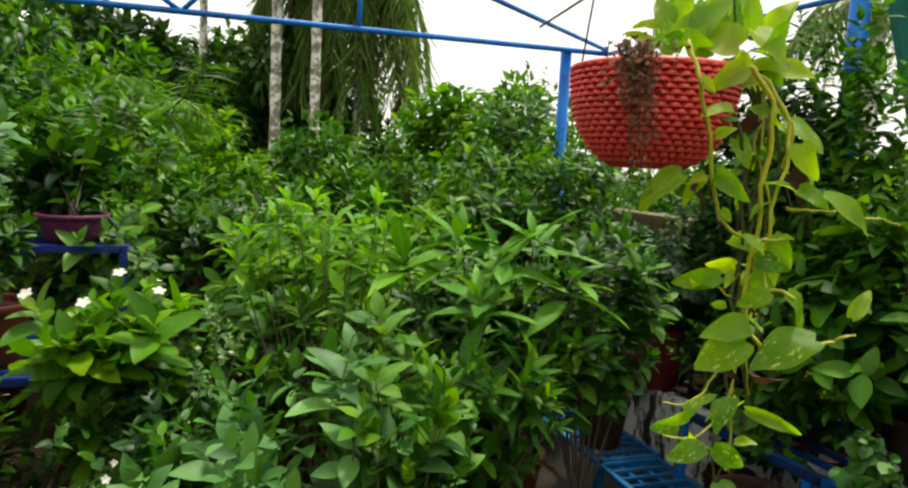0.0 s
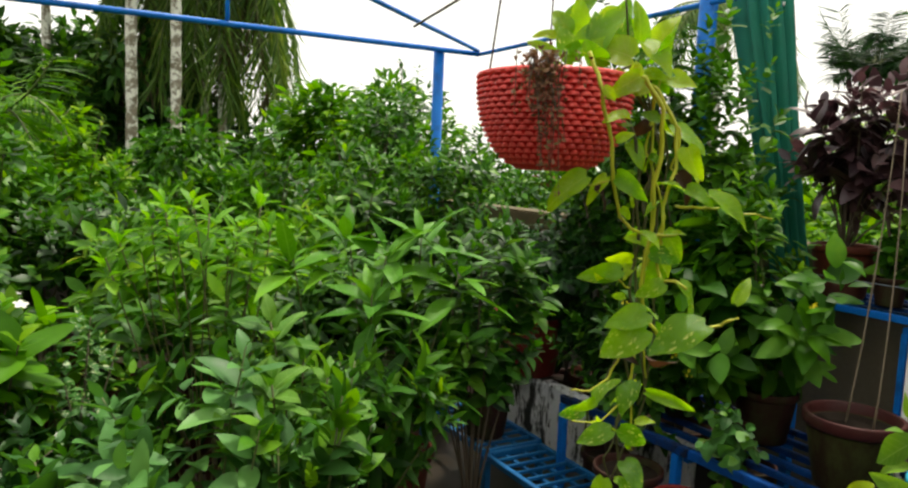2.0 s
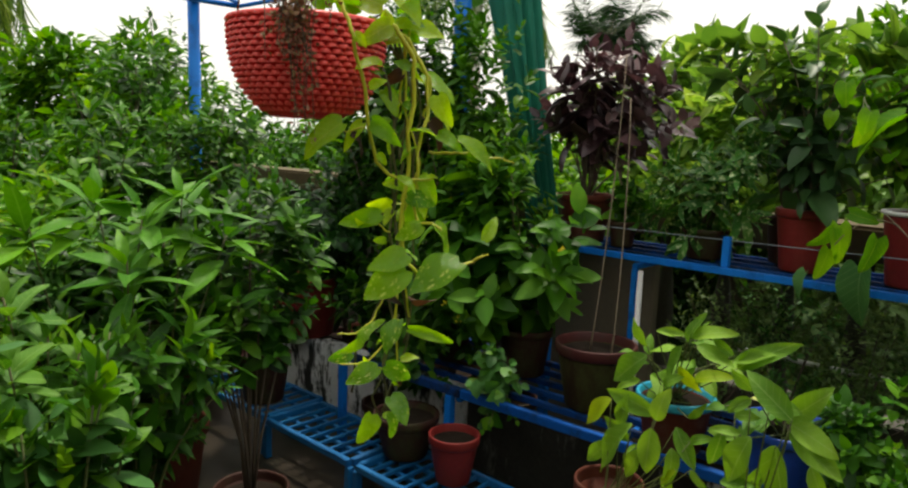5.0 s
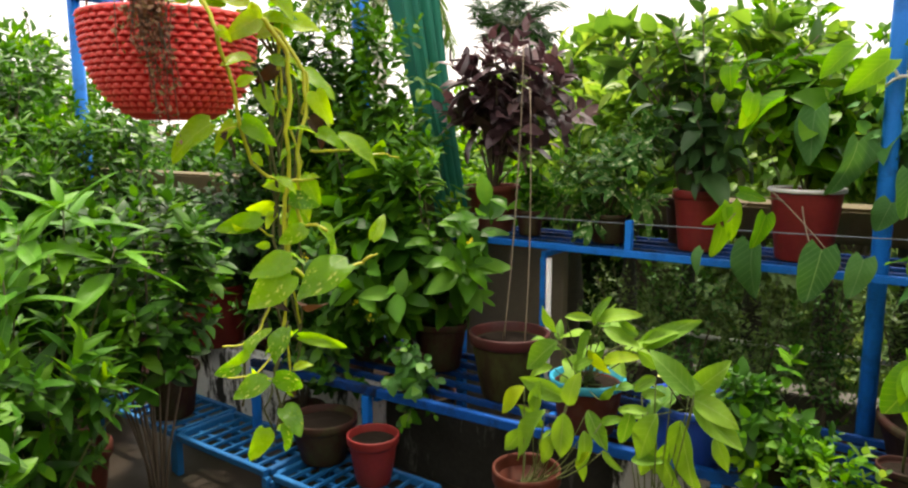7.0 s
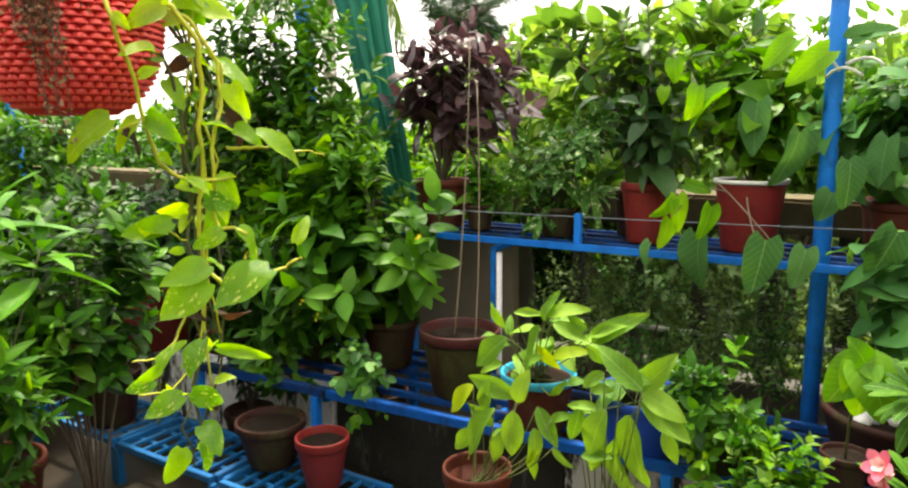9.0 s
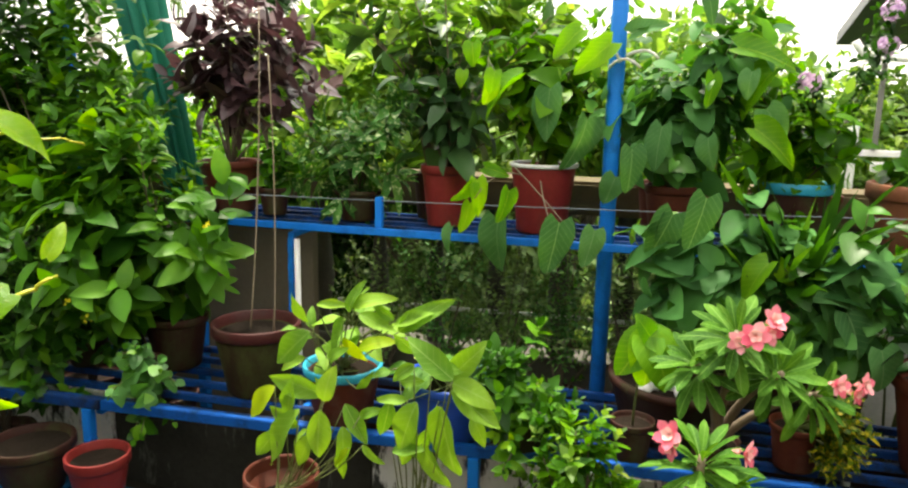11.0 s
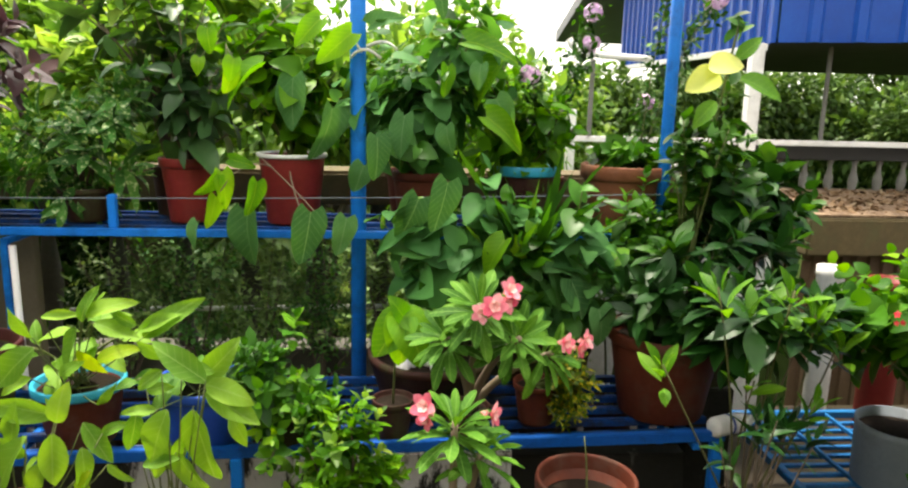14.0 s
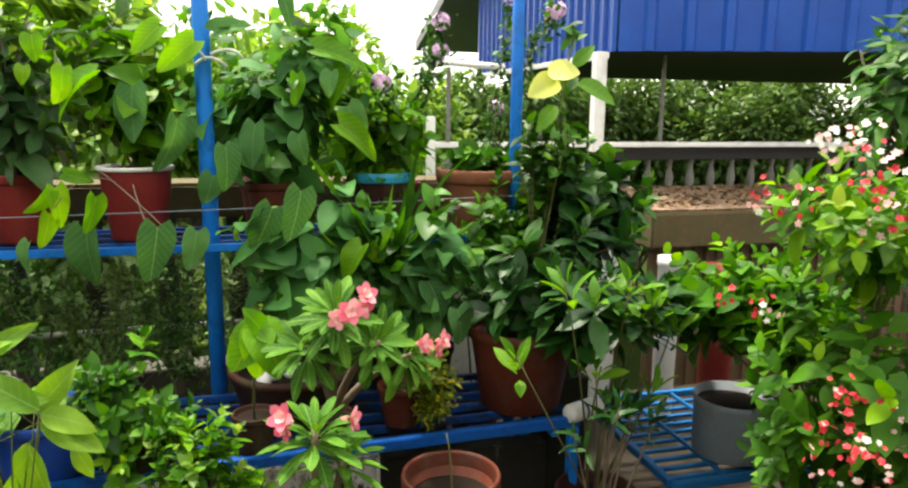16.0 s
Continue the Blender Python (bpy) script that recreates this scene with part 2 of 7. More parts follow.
VINE_DARK = surface("brown_vine", ((0.035, 0.04, 0.012), (0.08, 0.085, 0.025), (0.14, 0.13, 0.05)), rough=0.6)
BARK = surface("twig_bark", ((0.05, 0.038, 0.026), (0.11, 0.085, 0.06), (0.2, 0.165, 0.12)), rough=0.85, bump=0.6)
PALM_BARK = surface("palm_bark", ((0.08, 0.07, 0.045), (0.2, 0.175, 0.12), (0.36, 0.32, 0.24)), rough=0.9, bump=0.8, fine=25.0, stain=(0.78, 0.78, 0.68), stain_scale=8.0, stain_amount=0.95, stain_at=(0.47, 0.53))
STICK = surface("dry_stick", ((0.12, 0.09, 0.06), (0.2, 0.155, 0.105), (0.3, 0.24, 0.17)), rough=0.8, bump=0.5)
TERRA = surface("terracotta", ((0.034, 0.008, 0.004), (0.076, 0.0165, 0.008), (0.125, 0.031, 0.015)), rough=0.62, spec=0.22, stain=(0.09, 0.055, 0.04), stain_scale=7.0, stain_amount=0.55)
ORANGE_CLAY = surface("orange_clay", ((0.11, 0.036, 0.016), (0.19, 0.07, 0.034), (0.28, 0.12, 0.065)), rough=0.65, spec=0.2, stain=(0.09, 0.07, 0.05), stain_scale=6.0, stain_amount=0.5)
MAROON_CLAY = surface("maroon_clay", ((0.026, 0.006, 0.006), (0.055, 0.012, 0.011), (0.095, 0.026, 0.022)), rough=0.55, spec=0.25, stain=(0.04, 0.03, 0.02), stain_scale=7.0, stain_amount=0.5)
TERRA_OLD = surface("old_brown_clay", ((0.0154, 0.00614, 0.00461), (0.0333, 0.0113, 0.00816), (0.0563, 0.0215, 0.0143)), rough=0.6, spec=0.2, stain=(0.045, 0.055, 0.02), stain_scale=7.0, stain_amount=0.75, streak=0.5)
MOSSY_CLAY = surface("mossy_clay", ((0.012, 0.008, 0.003), (0.028, 0.016, 0.007), (0.055, 0.03, 0.013)), rough=0.75, spec=0.15, stain=(0.05, 0.055, 0.015), stain_scale=9.0, stain_amount=0.85, streak=0.4, stain_at=(0.45, 0.6))
RED_POT = surface("red_plastic_pot", ((0.10, 0.010, 0.010), (0.18, 0.018, 0.016), (0.26, 0.034, 0.026)), rough=0.5, spec=0.25, stain=(0.10, 0.03, 0.02), stain_scale=6.0, stain_amount=0.35)
RED_WEAVE = surface("red_woven_plastic", ((0.92, 0.040, 0.040), (0.97, 0.085, 0.075), (0.98, 0.18, 0.15)), rough=0.34, stain=(0.55, 0.03, 0.03), stain_scale=14.0, stain_amount=0.3)
BASKET_DARK = surface("basket_inside", ((0.55, 0.010, 0.012), (0.68, 0.016, 0.018), (0.76, 0.024, 0.024)), rough=0.7)
WHITE_PAINT = surface("white_paint", ((0.55, 0.55, 0.53), (0.74, 0.74, 0.72), (0.82, 0.82, 0.8)), rough=0.5, stain=(0.3, 0.3, 0.27), stain_scale=4.0, stain_amount=0.4)
WHITE_PIPE = surface("white_plastic_pipe", ((0.7, 0.7, 0.7), (0.82, 0.82, 0.82), (0.88, 0.88, 0.88)), rough=0.35)
WHITE_MOULD = surface("white_wall_mould", ((0.6, 0.61, 0.63), (0.78, 0.79, 0.81), (0.86, 0.87, 0.88)), rough=0.6, stain=(0.012, 0.014, 0.012), stain_scale=8.0, stain_amount=0.99, streak=0.35, stain_at=(0.50, 0.56))
# near-black with pale streaks: the shade under the rack, put into the colour
SHADE_BLACK = surface("shade_black_cement", ((0.010, 0.011, 0.009), (0.02, 0.021, 0.017), (0.05, 0.05, 0.045)), rough=0.75, spec=0.2, stain=(0.2, 0.2, 0.19), stain_scale=9.0, stain_amount=0.5, streak=0.3, stain_at=(0.6, 0.68))
BLUE = surface("blue_paint", ((0.0012, 0.10, 0.40), (0.002, 0.16, 0.60), (0.005, 0.23, 0.74)), rough=0.45, spec=0.25, stain=(0.01, 0.05, 0.16), stain_scale=8.0, stain_amount=0.5, fine=120.0)
# BLUE darkened and blotched: shade among the plants is painted into slats and rail
BLUE_SHADED = surface("shaded_blue_paint", ((0.001, 0.022, 0.10), (0.002, 0.042, 0.19), (0.004, 0.075, 0.29)), rough=0.5, spec=0.25, stain=(0.012, 0.014, 0.014), stain_scale=9.0, stain_amount=0.85, stain_at=(0.46, 0.6), fine=120.0)
# stained blue, toned down for the foliage's shade on the lower front rail
BLUE_HALF_SHADED = surface("half_shaded_blue_paint", ((0.001, 0.045, 0.21), (0.002, 0.08, 0.35), (0.003, 0.125, 0.48)), rough=0.45, spec=0.25, stain=(0.006, 0.02, 0.06), stain_scale=8.0, stain_amount=0.7, fine=120.0)
BLUE_LIGHT = surface("light_blue_paint", ((0.003, 0.068, 0.20), (0.005, 0.115, 0.31), (0.009, 0.17, 0.40)), rough=0.4, stain=(0.02, 0.08, 0.2), stain_scale=8.0, stain_amount=0.5)
BLUE_DARK = surface("deep_blue_plastic", ((0.002, 0.014, 0.10), (0.004, 0.026, 0.18), (0.008, 0.045, 0.26)), rough=0.45)
BLUE_TUB = surface("blue_plastic_tub", ((0.003, 0.026, 0.22), (0.006, 0.05, 0.36), (0.012, 0.085, 0.48)), rough=0.4)
TURQ = surface("turquoise_plastic", ((0.01, 0.2, 0.34), (0.02, 0.32, 0.5), (0.04, 0.42, 0.6)), rough=0.4)
GREY_BUCKET = surface("grey_plastic", ((0.112, 0.136, 0.16), (0.176, 0.208, 0.24), (0.24, 0.272, 0.304)), rough=0.5, stain=(0.1, 0.1, 0.1), stain_scale=6.0, stain_amount=0.4)
MAROON = surface("maroon_plastic", ((0.06, 0.008, 0.03), (0.11, 0.015, 0.055), (0.16, 0.03, 0.08)), rough=0.45)
SOIL = surface("dark_soil", ((0.006, 0.0045, 0.0035), (0.015, 0.011, 0.008), (0.032, 0.024, 0.017)), rough=0.95, spec=0.08, bump=1.0, fine=90.0)
COPING = surface("mossy_coping", ((0.045, 0.034, 0.013), (0.095, 0.07, 0.028), (0.17, 0.13, 0.06)), rough=0.85, bump=0.6, fine=35.0, stain=(0.08, 0.085, 0.03), stain_scale=3.5, stain_amount=0.7)
GREY_STONE = surface("weathered_cement", ((0.0298, 0.0306, 0.0238), (0.068, 0.0663, 0.0527), (0.128, 0.123, 0.102)), rough=0.85, bump=0.5, stain=(0.05, 0.055, 0.035), stain_scale=5.0, stain_amount=0.7)
PALE_STONE = surface("pale_grey_cement", ((0.084, 0.084, 0.077), (0.14, 0.14, 0.126), (0.21, 0.21, 0.196)), rough=0.8, stain=(0.1, 0.1, 0.08), stain_scale=6.0, stain_amount=0.6)
TAN_WALL = surface("tan_wall", ((0.10, 0.078, 0.05), (0.16, 0.13, 0.085), (0.22, 0.185, 0.13)), rough=0.8)
FLOOR = surface("wet_cement_floor", ((0.008, 0.006, 0.004), (0.020, 0.015, 0.010), (0.045, 0.034, 0.022)), rough=0.36, gloss_var=0.34, spec=0.3, coarse=1.6, fine=45.0, stain=(0.035, 0.036, 0.02), stain_scale=1.5, stain_amount=0.7)
EARTH = surface("earth", ((0.008, 0.016, 0.004), (0.018, 0.032, 0.008), (0.035, 0.05, 0.014)), rough=0.95, coarse=0.4, spec=0.0)
NET = surface("green_shade_net", ((0.00255, 0.109, 0.0701), (0.0051, 0.191, 0.121), (0.0128, 0.293, 0.191)), rough=0.75, fine=220.0, bump=0.5)
ROOF_BLUE = surface("blue_sheet_metal", ((0.002, 0.038, 0.24), (0.003, 0.060, 0.34), (0.008, 0.095, 0.44)), rough=0.36, spec=0.35, stain=(0.01, 0.05, 0.25), stain_scale=3.0, stain_amount=0.4)
ROOF_GREY = surface("grey_soffit", ((0.096, 0.104, 0.112), (0.16, 0.168, 0.176), (0.24, 0.248, 0.256)), rough=0.6)
# one near-black board colour for the porch soffit and handrail
DARK_BOARD = surface("near_black_board", ((0.008, 0.008, 0.008), (0.02, 0.02, 0.019), (0.04, 0.038, 0.034)), rough=0.75)
BROWN_SHEET = surface("rusty_brown_sheet", ((0.042, 0.024, 0.012), (0.09, 0.054, 0.027), (0.156, 0.102, 0.054)), rough=0.7)
LITTER = surface("ledge_with_litter", ((0.03, 0.02, 0.01), (0.16, 0.10, 0.055), (0.62, 0.5, 0.36)), rough=0.9, fine=70.0, coarse=16.0, bump=0.9, stain=(0.06, 0.035, 0.018), stain_scale=14.0, stain_amount=0.9)
PINK = leafy("pink_petal", ((0.78, 0.10, 0.20), (0.88, 0.28, 0.36), (0.94, 0.6, 0.6)), through_light=0.3, rough=0.5, tint=(1.0, 0.95, 0.95))
PINK_PALE = leafy("pale_pink_petal", ((0.85, 0.42, 0.40), (0.9, 0.6, 0.56), (0.92, 0.75, 0.7)), through_light=0.3, rough=0.5, tint=(1.0, 0.95, 0.95))
RED_PETAL = leafy("red_petal", ((0.55, 0.02, 0.03), (0.72, 0.05, 0.07), (0.85, 0.2, 0.2)), through_light=0.25, rough=0.5, tint=(1.0, 0.95, 0.95))
WHITE_PETAL = leafy("white_petal", ((0.7, 0.72, 0.62), (0.82, 0.82, 0.76), (0.9, 0.88, 0.8)), through_light=0.3, rough=0.5, tint=(1.0, 0.95, 0.95))
LILAC = leafy("lilac_petal", ((0.6, 0.36, 0.66), (0.78, 0.56, 0.8), (0.9, 0.76, 0.9)), through_light=0.3, rough=0.5, tint=(1.0, 0.95, 0.95))
YELLOW_PETAL = leafy("yellow_petal", ((0.5, 0.5, 0.02), (0.65, 0.6, 0.03), (0.75, 0.66, 0.06)), through_light=0.3, rough=0.5)

# ---- mesh helpers ----


def raw_mesh(name, verts, tris, material, smooth=True):
    me = bpy.data.meshes.new(name)
    verts, tris = np.asarray(verts, np.float32), np.asarray(tris, np.int32)
    me.vertices.add(len(verts))
    me.vertices.foreach_set("co", verts.ravel())
    me.loops.add(tris.size)
    me.loops.foreach_set("vertex_index", tris.ravel())
    me.polygons.add(len(tris))
    k = tris.shape[1]
    me.polygons.foreach_set("loop_start", np.arange(0, tris.size, k, dtype=np.int32))
    me.polygons.foreach_set("loop_total", np.full(len(tris), k, np.int32))
    me.polygons.foreach_set("use_smooth", np.full(len(tris), smooth))
    me.update(calc_edges=True)
    me.validate()
    me.materials.append(material)
    return me


def thing(name, at, label, category, group="", kind="", turn=0.0):
    ob = new(name)
    ob.matrix_basis = pose(*at, 0, 0, turn)
    ob.empty_display_size = 0.1
    return tagged(ob, label, category, group, kind)


def part(name, data, material, parent, label="", at=None):
    """One mesh object under a thing or a part. data: a bmesh, or a mesh that is ready."""
    if isinstance(data, bmesh.types.BMesh):
        me = bpy.data.meshes.new(name)
        data.to_mesh(me)
        data.free()
        me.materials.append(material)
    else:
        me = data
    ob = new(name, me)
    if parent is not None:
        ob.parent = parent
    if at is not None:
        ob.matrix_basis = at
    return tagged(ob, label)


def lathe(profile, segs=28, smooth=True):
    bm = bmesh.new()
    rings = []
    for r, z in profile:
        if r < 1e-5:
            rings.append([bm.verts.new((0, 0, z))])
        else:
            rings.append([bm.verts.new((r * math.cos(2 * math.pi * i / segs), r * math.sin(2 * math.pi * i / segs), z)) for i in range(segs)])
    for a, b in zip(rings, rings[1:]):
        for i in range(segs):
            j = (i + 1) % segs
            if len(a) == 1 and len(b) > 1:
                bm.faces.new((a[0], b[j], b[i]))
            elif len(b) == 1 and len(a) > 1:
                bm.faces.new((a[i], a[j], b[0]))
            elif len(a) > 1:
                bm.faces.new((a[i], a[j], b[j], b[i]))
    for f in bm.faces:
        f.smooth = smooth
    bm.normal_update()
    return bm


def box(x0, x1, y0, y1, z0, z1, bevel=0.004):
    bm = bmesh.new()
    bmesh.ops.create_cube(bm, size=1.0)
    for v in bm.verts:
        v.co = ((x0 + x1) / 2 + v.co.x * (x1 - x0), (y0 + y1) / 2 + v.co.y * (y1 - y0), (z0 + z1) / 2 + v.co.z * (z1 - z0))
    if bevel:
        bmesh.ops.bevel(bm, geom=bm.edges[:], offset=bevel, segments=2, affect="EDGES", clamp_overlap=True)
    return bm


def tubes(lines, radii, sides=5):
    """Vertices and triangles of tapered tubes along polylines."""
    V, T = [], []
    base = 0
    for pts, (r0, r1) in zip(lines, radii):
        pts = np.asarray(pts, float)
        n = len(pts)
        d = np.gradient(pts, axis=0)
        d /= np.linalg.norm(d, axis=1)[:, None] + 1e-9
        ref = np.array([0.31, 0.93, 0.2])
        a = np.cross(d, ref)
        a /= np.linalg.norm(a, axis=1)[:, None] + 1e-9
        b = np.cross(d, a)
        rad = np.linspace(r0, r1, n)[:, None]
        ring = []
        for k in range(sides):
            t = 2 * math.pi * k / sides
            ring.append(pts + rad * (a * math.cos(t) + b * math.sin(t)))
        ring = np.stack(ring, 1).reshape(-1, 3)
        V.append(ring)
        V.append(pts[[0, -1]])
        for i in range(n - 1):
            for k in range(sides):
                p, q = base + i * sides + k, base + i * sides + (k + 1) % sides
                T += [(p, q, q + sides), (p, q + sides, p + sides)]
        e = base + n * sides
        for k in range(sides):
            T.append((base + (k + 1) % sides, base + k, e))
            T.append((base + (n - 1) * sides + k, base + (n - 1) * sides + (k + 1) % sides, e + 1))
        base += n * sides + 2
    return np.concatenate(V), np.array(T)


def pipe(name, a, b, r, material, parent, sides=12, label=""):
    v, t = tubes([[a, [(p + q) / 2 for p, q in zip(a, b)], b]], [(r, r)], sides)
    return part(name, raw_mesh(name, v, t, material), material, parent, label)


def bend(a, b, c, n=7):
    t = np.linspace(0, 1, n)[:, None]
    a, b, c = (np.asarray(p, float) for p in (a, b, c))
    return (1 - t) ** 2 * a + 2 * t * (1 - t) * b + t**2 * c


# ---- leaves ----
# half width, where along the leaf it is widest, fullness, how far the lobes reach back, rows
PROFILES = {
    "lance": (0.155, 0.80, 1.0, 0.0, 6),
    "ovate": (0.255, 0.86, 0.82, 0.0, 7),
    "small": (0.25, 0.75, 0.9, 0.0, 3),
    "round": (0.42, 0.80, 0.62, 0.05, 6),
    "rose": (0.135, 1.75, 0.62, 0.0, 7),
    "obovate": (0.19, 1.25, 0.85, 0.0, 5),
    "heart": (0.43, 0.56, 0.64, 0.15, 8),
    "pothos": (0.32, 0.70, 0.70, 0.07, 8),
    "strap": (0.036, 0.60, 0.5, 0.0, 5),
    "leaflet": (0.025, 0.60, 0.5, 0.0, 4),
    "petal": (0.33, 1.35, 0.6, 0.0, 5),
}


def leaf_shape(kind, fold=0.25, curl=0.2, wave=0.0, twist=0.0, extra=0):
    """One leaf along +Y, its face up: vertices and triangles."""
    W, a, b, back, n = PROFILES[kind]
    n += extra
    V, T, rows = [], [], []
    for i in range(n + 1):
        s = i / n
        w = W * max(0.0, math.sin(math.pi * min(1.0, 0.03 + 0.97 * s) ** a)) ** b
        if i == 0:
            w = max(w, 0.22 * W) if back > 0.05 else min(w, 0.12 * W)
        z, x0 = -curl * s * s, twist * s * s
        if i == n:
            rows.append([len(V)])
            V.append((x0, 1.0, z))
        else:
            k, ss = len(V), s - back * (1 - s) ** 4
            e = fold * w + wave * math.sin(8.5 * s)
            V += [(x0 - w, ss, z + e), (x0, s, z), (x0 + w, ss, z + fold * w - wave * math.sin(8.5 * s + 0.8))]
            rows.append([k, k + 1, k + 2])
    for p, q in zip(rows, rows[1:]):
        if len(q) == 3:
            T += [(p[0], p[1], q[1]), (p[0], q[1], q[0]), (p[1], p[2], q[2]), (p[1], q[2], q[1])]
        else:
            T += [(p[0], p[1], q[0]), (p[1], p[2], q[0])]
    return np.array(V, float), np.array(T)


def unit(v):
    return v / (np.linalg.norm(v, axis=-1, keepdims=True) + 1e-9)


def leaf_frames(d, nrm):
    y = unit(d)
    x = unit(np.cross(y, nrm))
    return x, y, np.cross(x, y)


def leaves_mesh(name, shapes, pos, d, nrm, size, material):
    """Many leaves in one mesh; each takes one of the shapes in turn."""
    shapes = shapes if isinstance(shapes, list) else [shapes]
    x, y, z = leaf_frames(d, nrm)
    verts, tris, base = [], [], 0
    for k, (V, T) in enumerate(shapes):
        m = np.arange(k, len(pos), len(shapes))
        if not len(m):
            continue
        s = np.asarray(size)[m][:, None, None]
        Q = pos[m][:, None, :] + s * (V[None, :, 0, None] * x[m][:, None] + V[None, :, 1, None] * y[m][:, None] + V[None, :, 2, None] * z[m][:, None])
        verts.append(Q.reshape(-1, 3))
        tris.append((T[None] + base + (np.arange(len(m)) * len(V))[:, None, None]).reshape(-1, 3))
        base += len(m) * len(V)
    return raw_mesh(name, np.concatenate(verts), np.concatenate(tris), material)


def leaf_set(kind, fold, curl):
    return [leaf_shape(kind, fold, curl, 0.012, 0.05), leaf_shape(kind, fold * 1.5, curl * 1.7, -0.015, -0.07), leaf_shape(kind, fold * 0.5, curl * 0.4, 0.02, 0.02)]


SINGLE = {}


def single_leaf(kind, material, fold=0.25, curl=0.25, wave=0.0, name="leaf"):
    key = (kind, material.name, fold, curl, wave)
    if key not in SINGLE:
        V, T = leaf_shape(kind, fold, curl, wave, 0.06 if wave > 0 else -0.05, 5)
        SINGLE[key] = raw_mesh(name, V, T, material)
    return SINGLE[key]


def leaf_at(parent, mesh, p, d, nrm, size, name="leaf"):
    x, y, z = leaf_frames(np.array([d], float), np.array([nrm], float))
    m = Matrix(((x[0][0] * size, y[0][0] * size, z[0][0] * size, p[0]), (x[0][1] * size, y[0][1] * size, z[0][1] * size, p[1]), (x[0][2] * size, y[0][2] * size, z[0][2] * size, p[2]), (0, 0, 0, 1)))
    return part(name, mesh, None, parent, at=m)


def blade(parent, mesh, x0, y0, z0, x1, y1, z1, wide=1.0, face=(0.15, -0.7, 0.6), petiole=None):
    """One leaf from its foot to its tip, both places on the terrace."""
    a, b = np.array((x0, y0, z0)), np.array((x1, y1, z1))
    at = np.array(parent.matrix_basis.translation)
    ln = float(np.linalg.norm(b - a))
    x, y, z = leaf_frames(np.array([b - a]), np.array([face], float))
    m = Matrix([[x[0][i] * ln * wide, y[0][i] * ln, z[0][i] * ln, (a - at)[i]] for i in range(3)] + [[0, 0, 0, 1]])
    return part("leaf", mesh, None, parent, at=m)


def crown_tips(rng, c, r, n, low=-0.5, hollow=0.55):
    u = rng.normal(size=(n * 4, 3))
    u = unit(u)
    u = u[u[:, 2] > low][:n]
    k = rng.uniform(hollow, 1.0, (len(u), 1))
    lump = 1 + 0.22 * np.sin(3.1 * u[:, :1] + 5 * c[0]) * np.cos(2.7 * u[:, 1:2] + 3 * c[1])
    return np.asarray(c) + u * k * lump * np.asarray(r)


def rosettes(rng, tips, dirs, per, size, along=0.1, tilt=(25, 85), droop=0.15, first=0.55):
    """Leaves in spirals round the stems' ends: places, ways, normals and sizes."""
    n = len(tips)
    a = unit(np.cross(dirs, np.array([0.3, 0.2, 0.93]) + 0 * dirs))
    b = np.cross(dirs, a)
    ph, own = rng.uniform(0, 6.28, n), rng.uniform(0.7, 1.28, n)
    P, D, N, S = [], [], [], []
    for j in range(per):
        f = j / max(1, per - 1)
        az = ph + 2.4 * j + rng.normal(0, 0.25, n)
        tl = np.radians(tilt[0] + (tilt[1] - tilt[0]) * f + rng.normal(0, 9, n))
        out = a * np.cos(az)[:, None] + b * np.sin(az)[:, None]
        d = dirs * np.cos(tl)[:, None] + out * np.sin(tl)[:, None]
        d[:, 2] -= droop * (0.4 + f) + rng.normal(0, 0.06, n)
        P.append(tips - dirs * (along * f)[..., None] if np.ndim(along) else tips - dirs * along * f)
        D.append(d)
        N.append(dirs * np.sin(tl)[:, None] - out * np.cos(tl)[:, None] * 0.4 + np.array([0, 0, 0.5]) + rng.normal(0, 0.18, (n, 3)))
        S.append(size * own * (first + (1 - first) * min(1, f * 2.2)) * rng.uniform(0.7, 1.2, n))
    return np.concatenate(P), np.concatenate(D), np.concatenate(N), np.concatenate(S)


def stems_to(rng, base, tips, spread=0.25, n=5):
    base = np.asarray(base, float)
    lines, dirs = [], []
    for p in tips:
        mid = base + (p - base) * np.array([spread, spread, 0.6]) + rng.normal(0, 0.02, 3)
        lines.append(bend(base + rng.normal(0, 0.008, 3) * np.array([1, 1, 0]), mid, p, n))
        dirs.append(p - mid)
    return lines, unit(np.array(dirs))


YOUNG = {LEAF_BROAD.name: LEAF_LIME, LEAF_HEART.name: LEAF_BRIGHT, LEAF_GUAVA.name: LEAF_LIME, LEAF_MID.name: LEAF_BRIGHT, LEAF_BRIGHT.name: LEAF_LIME, LEAF_GREY.name: LEAF_BRIGHT, LEAF_LIME.name: LEAF_BACK, LEAF_DARK.name: LEAF_MID}


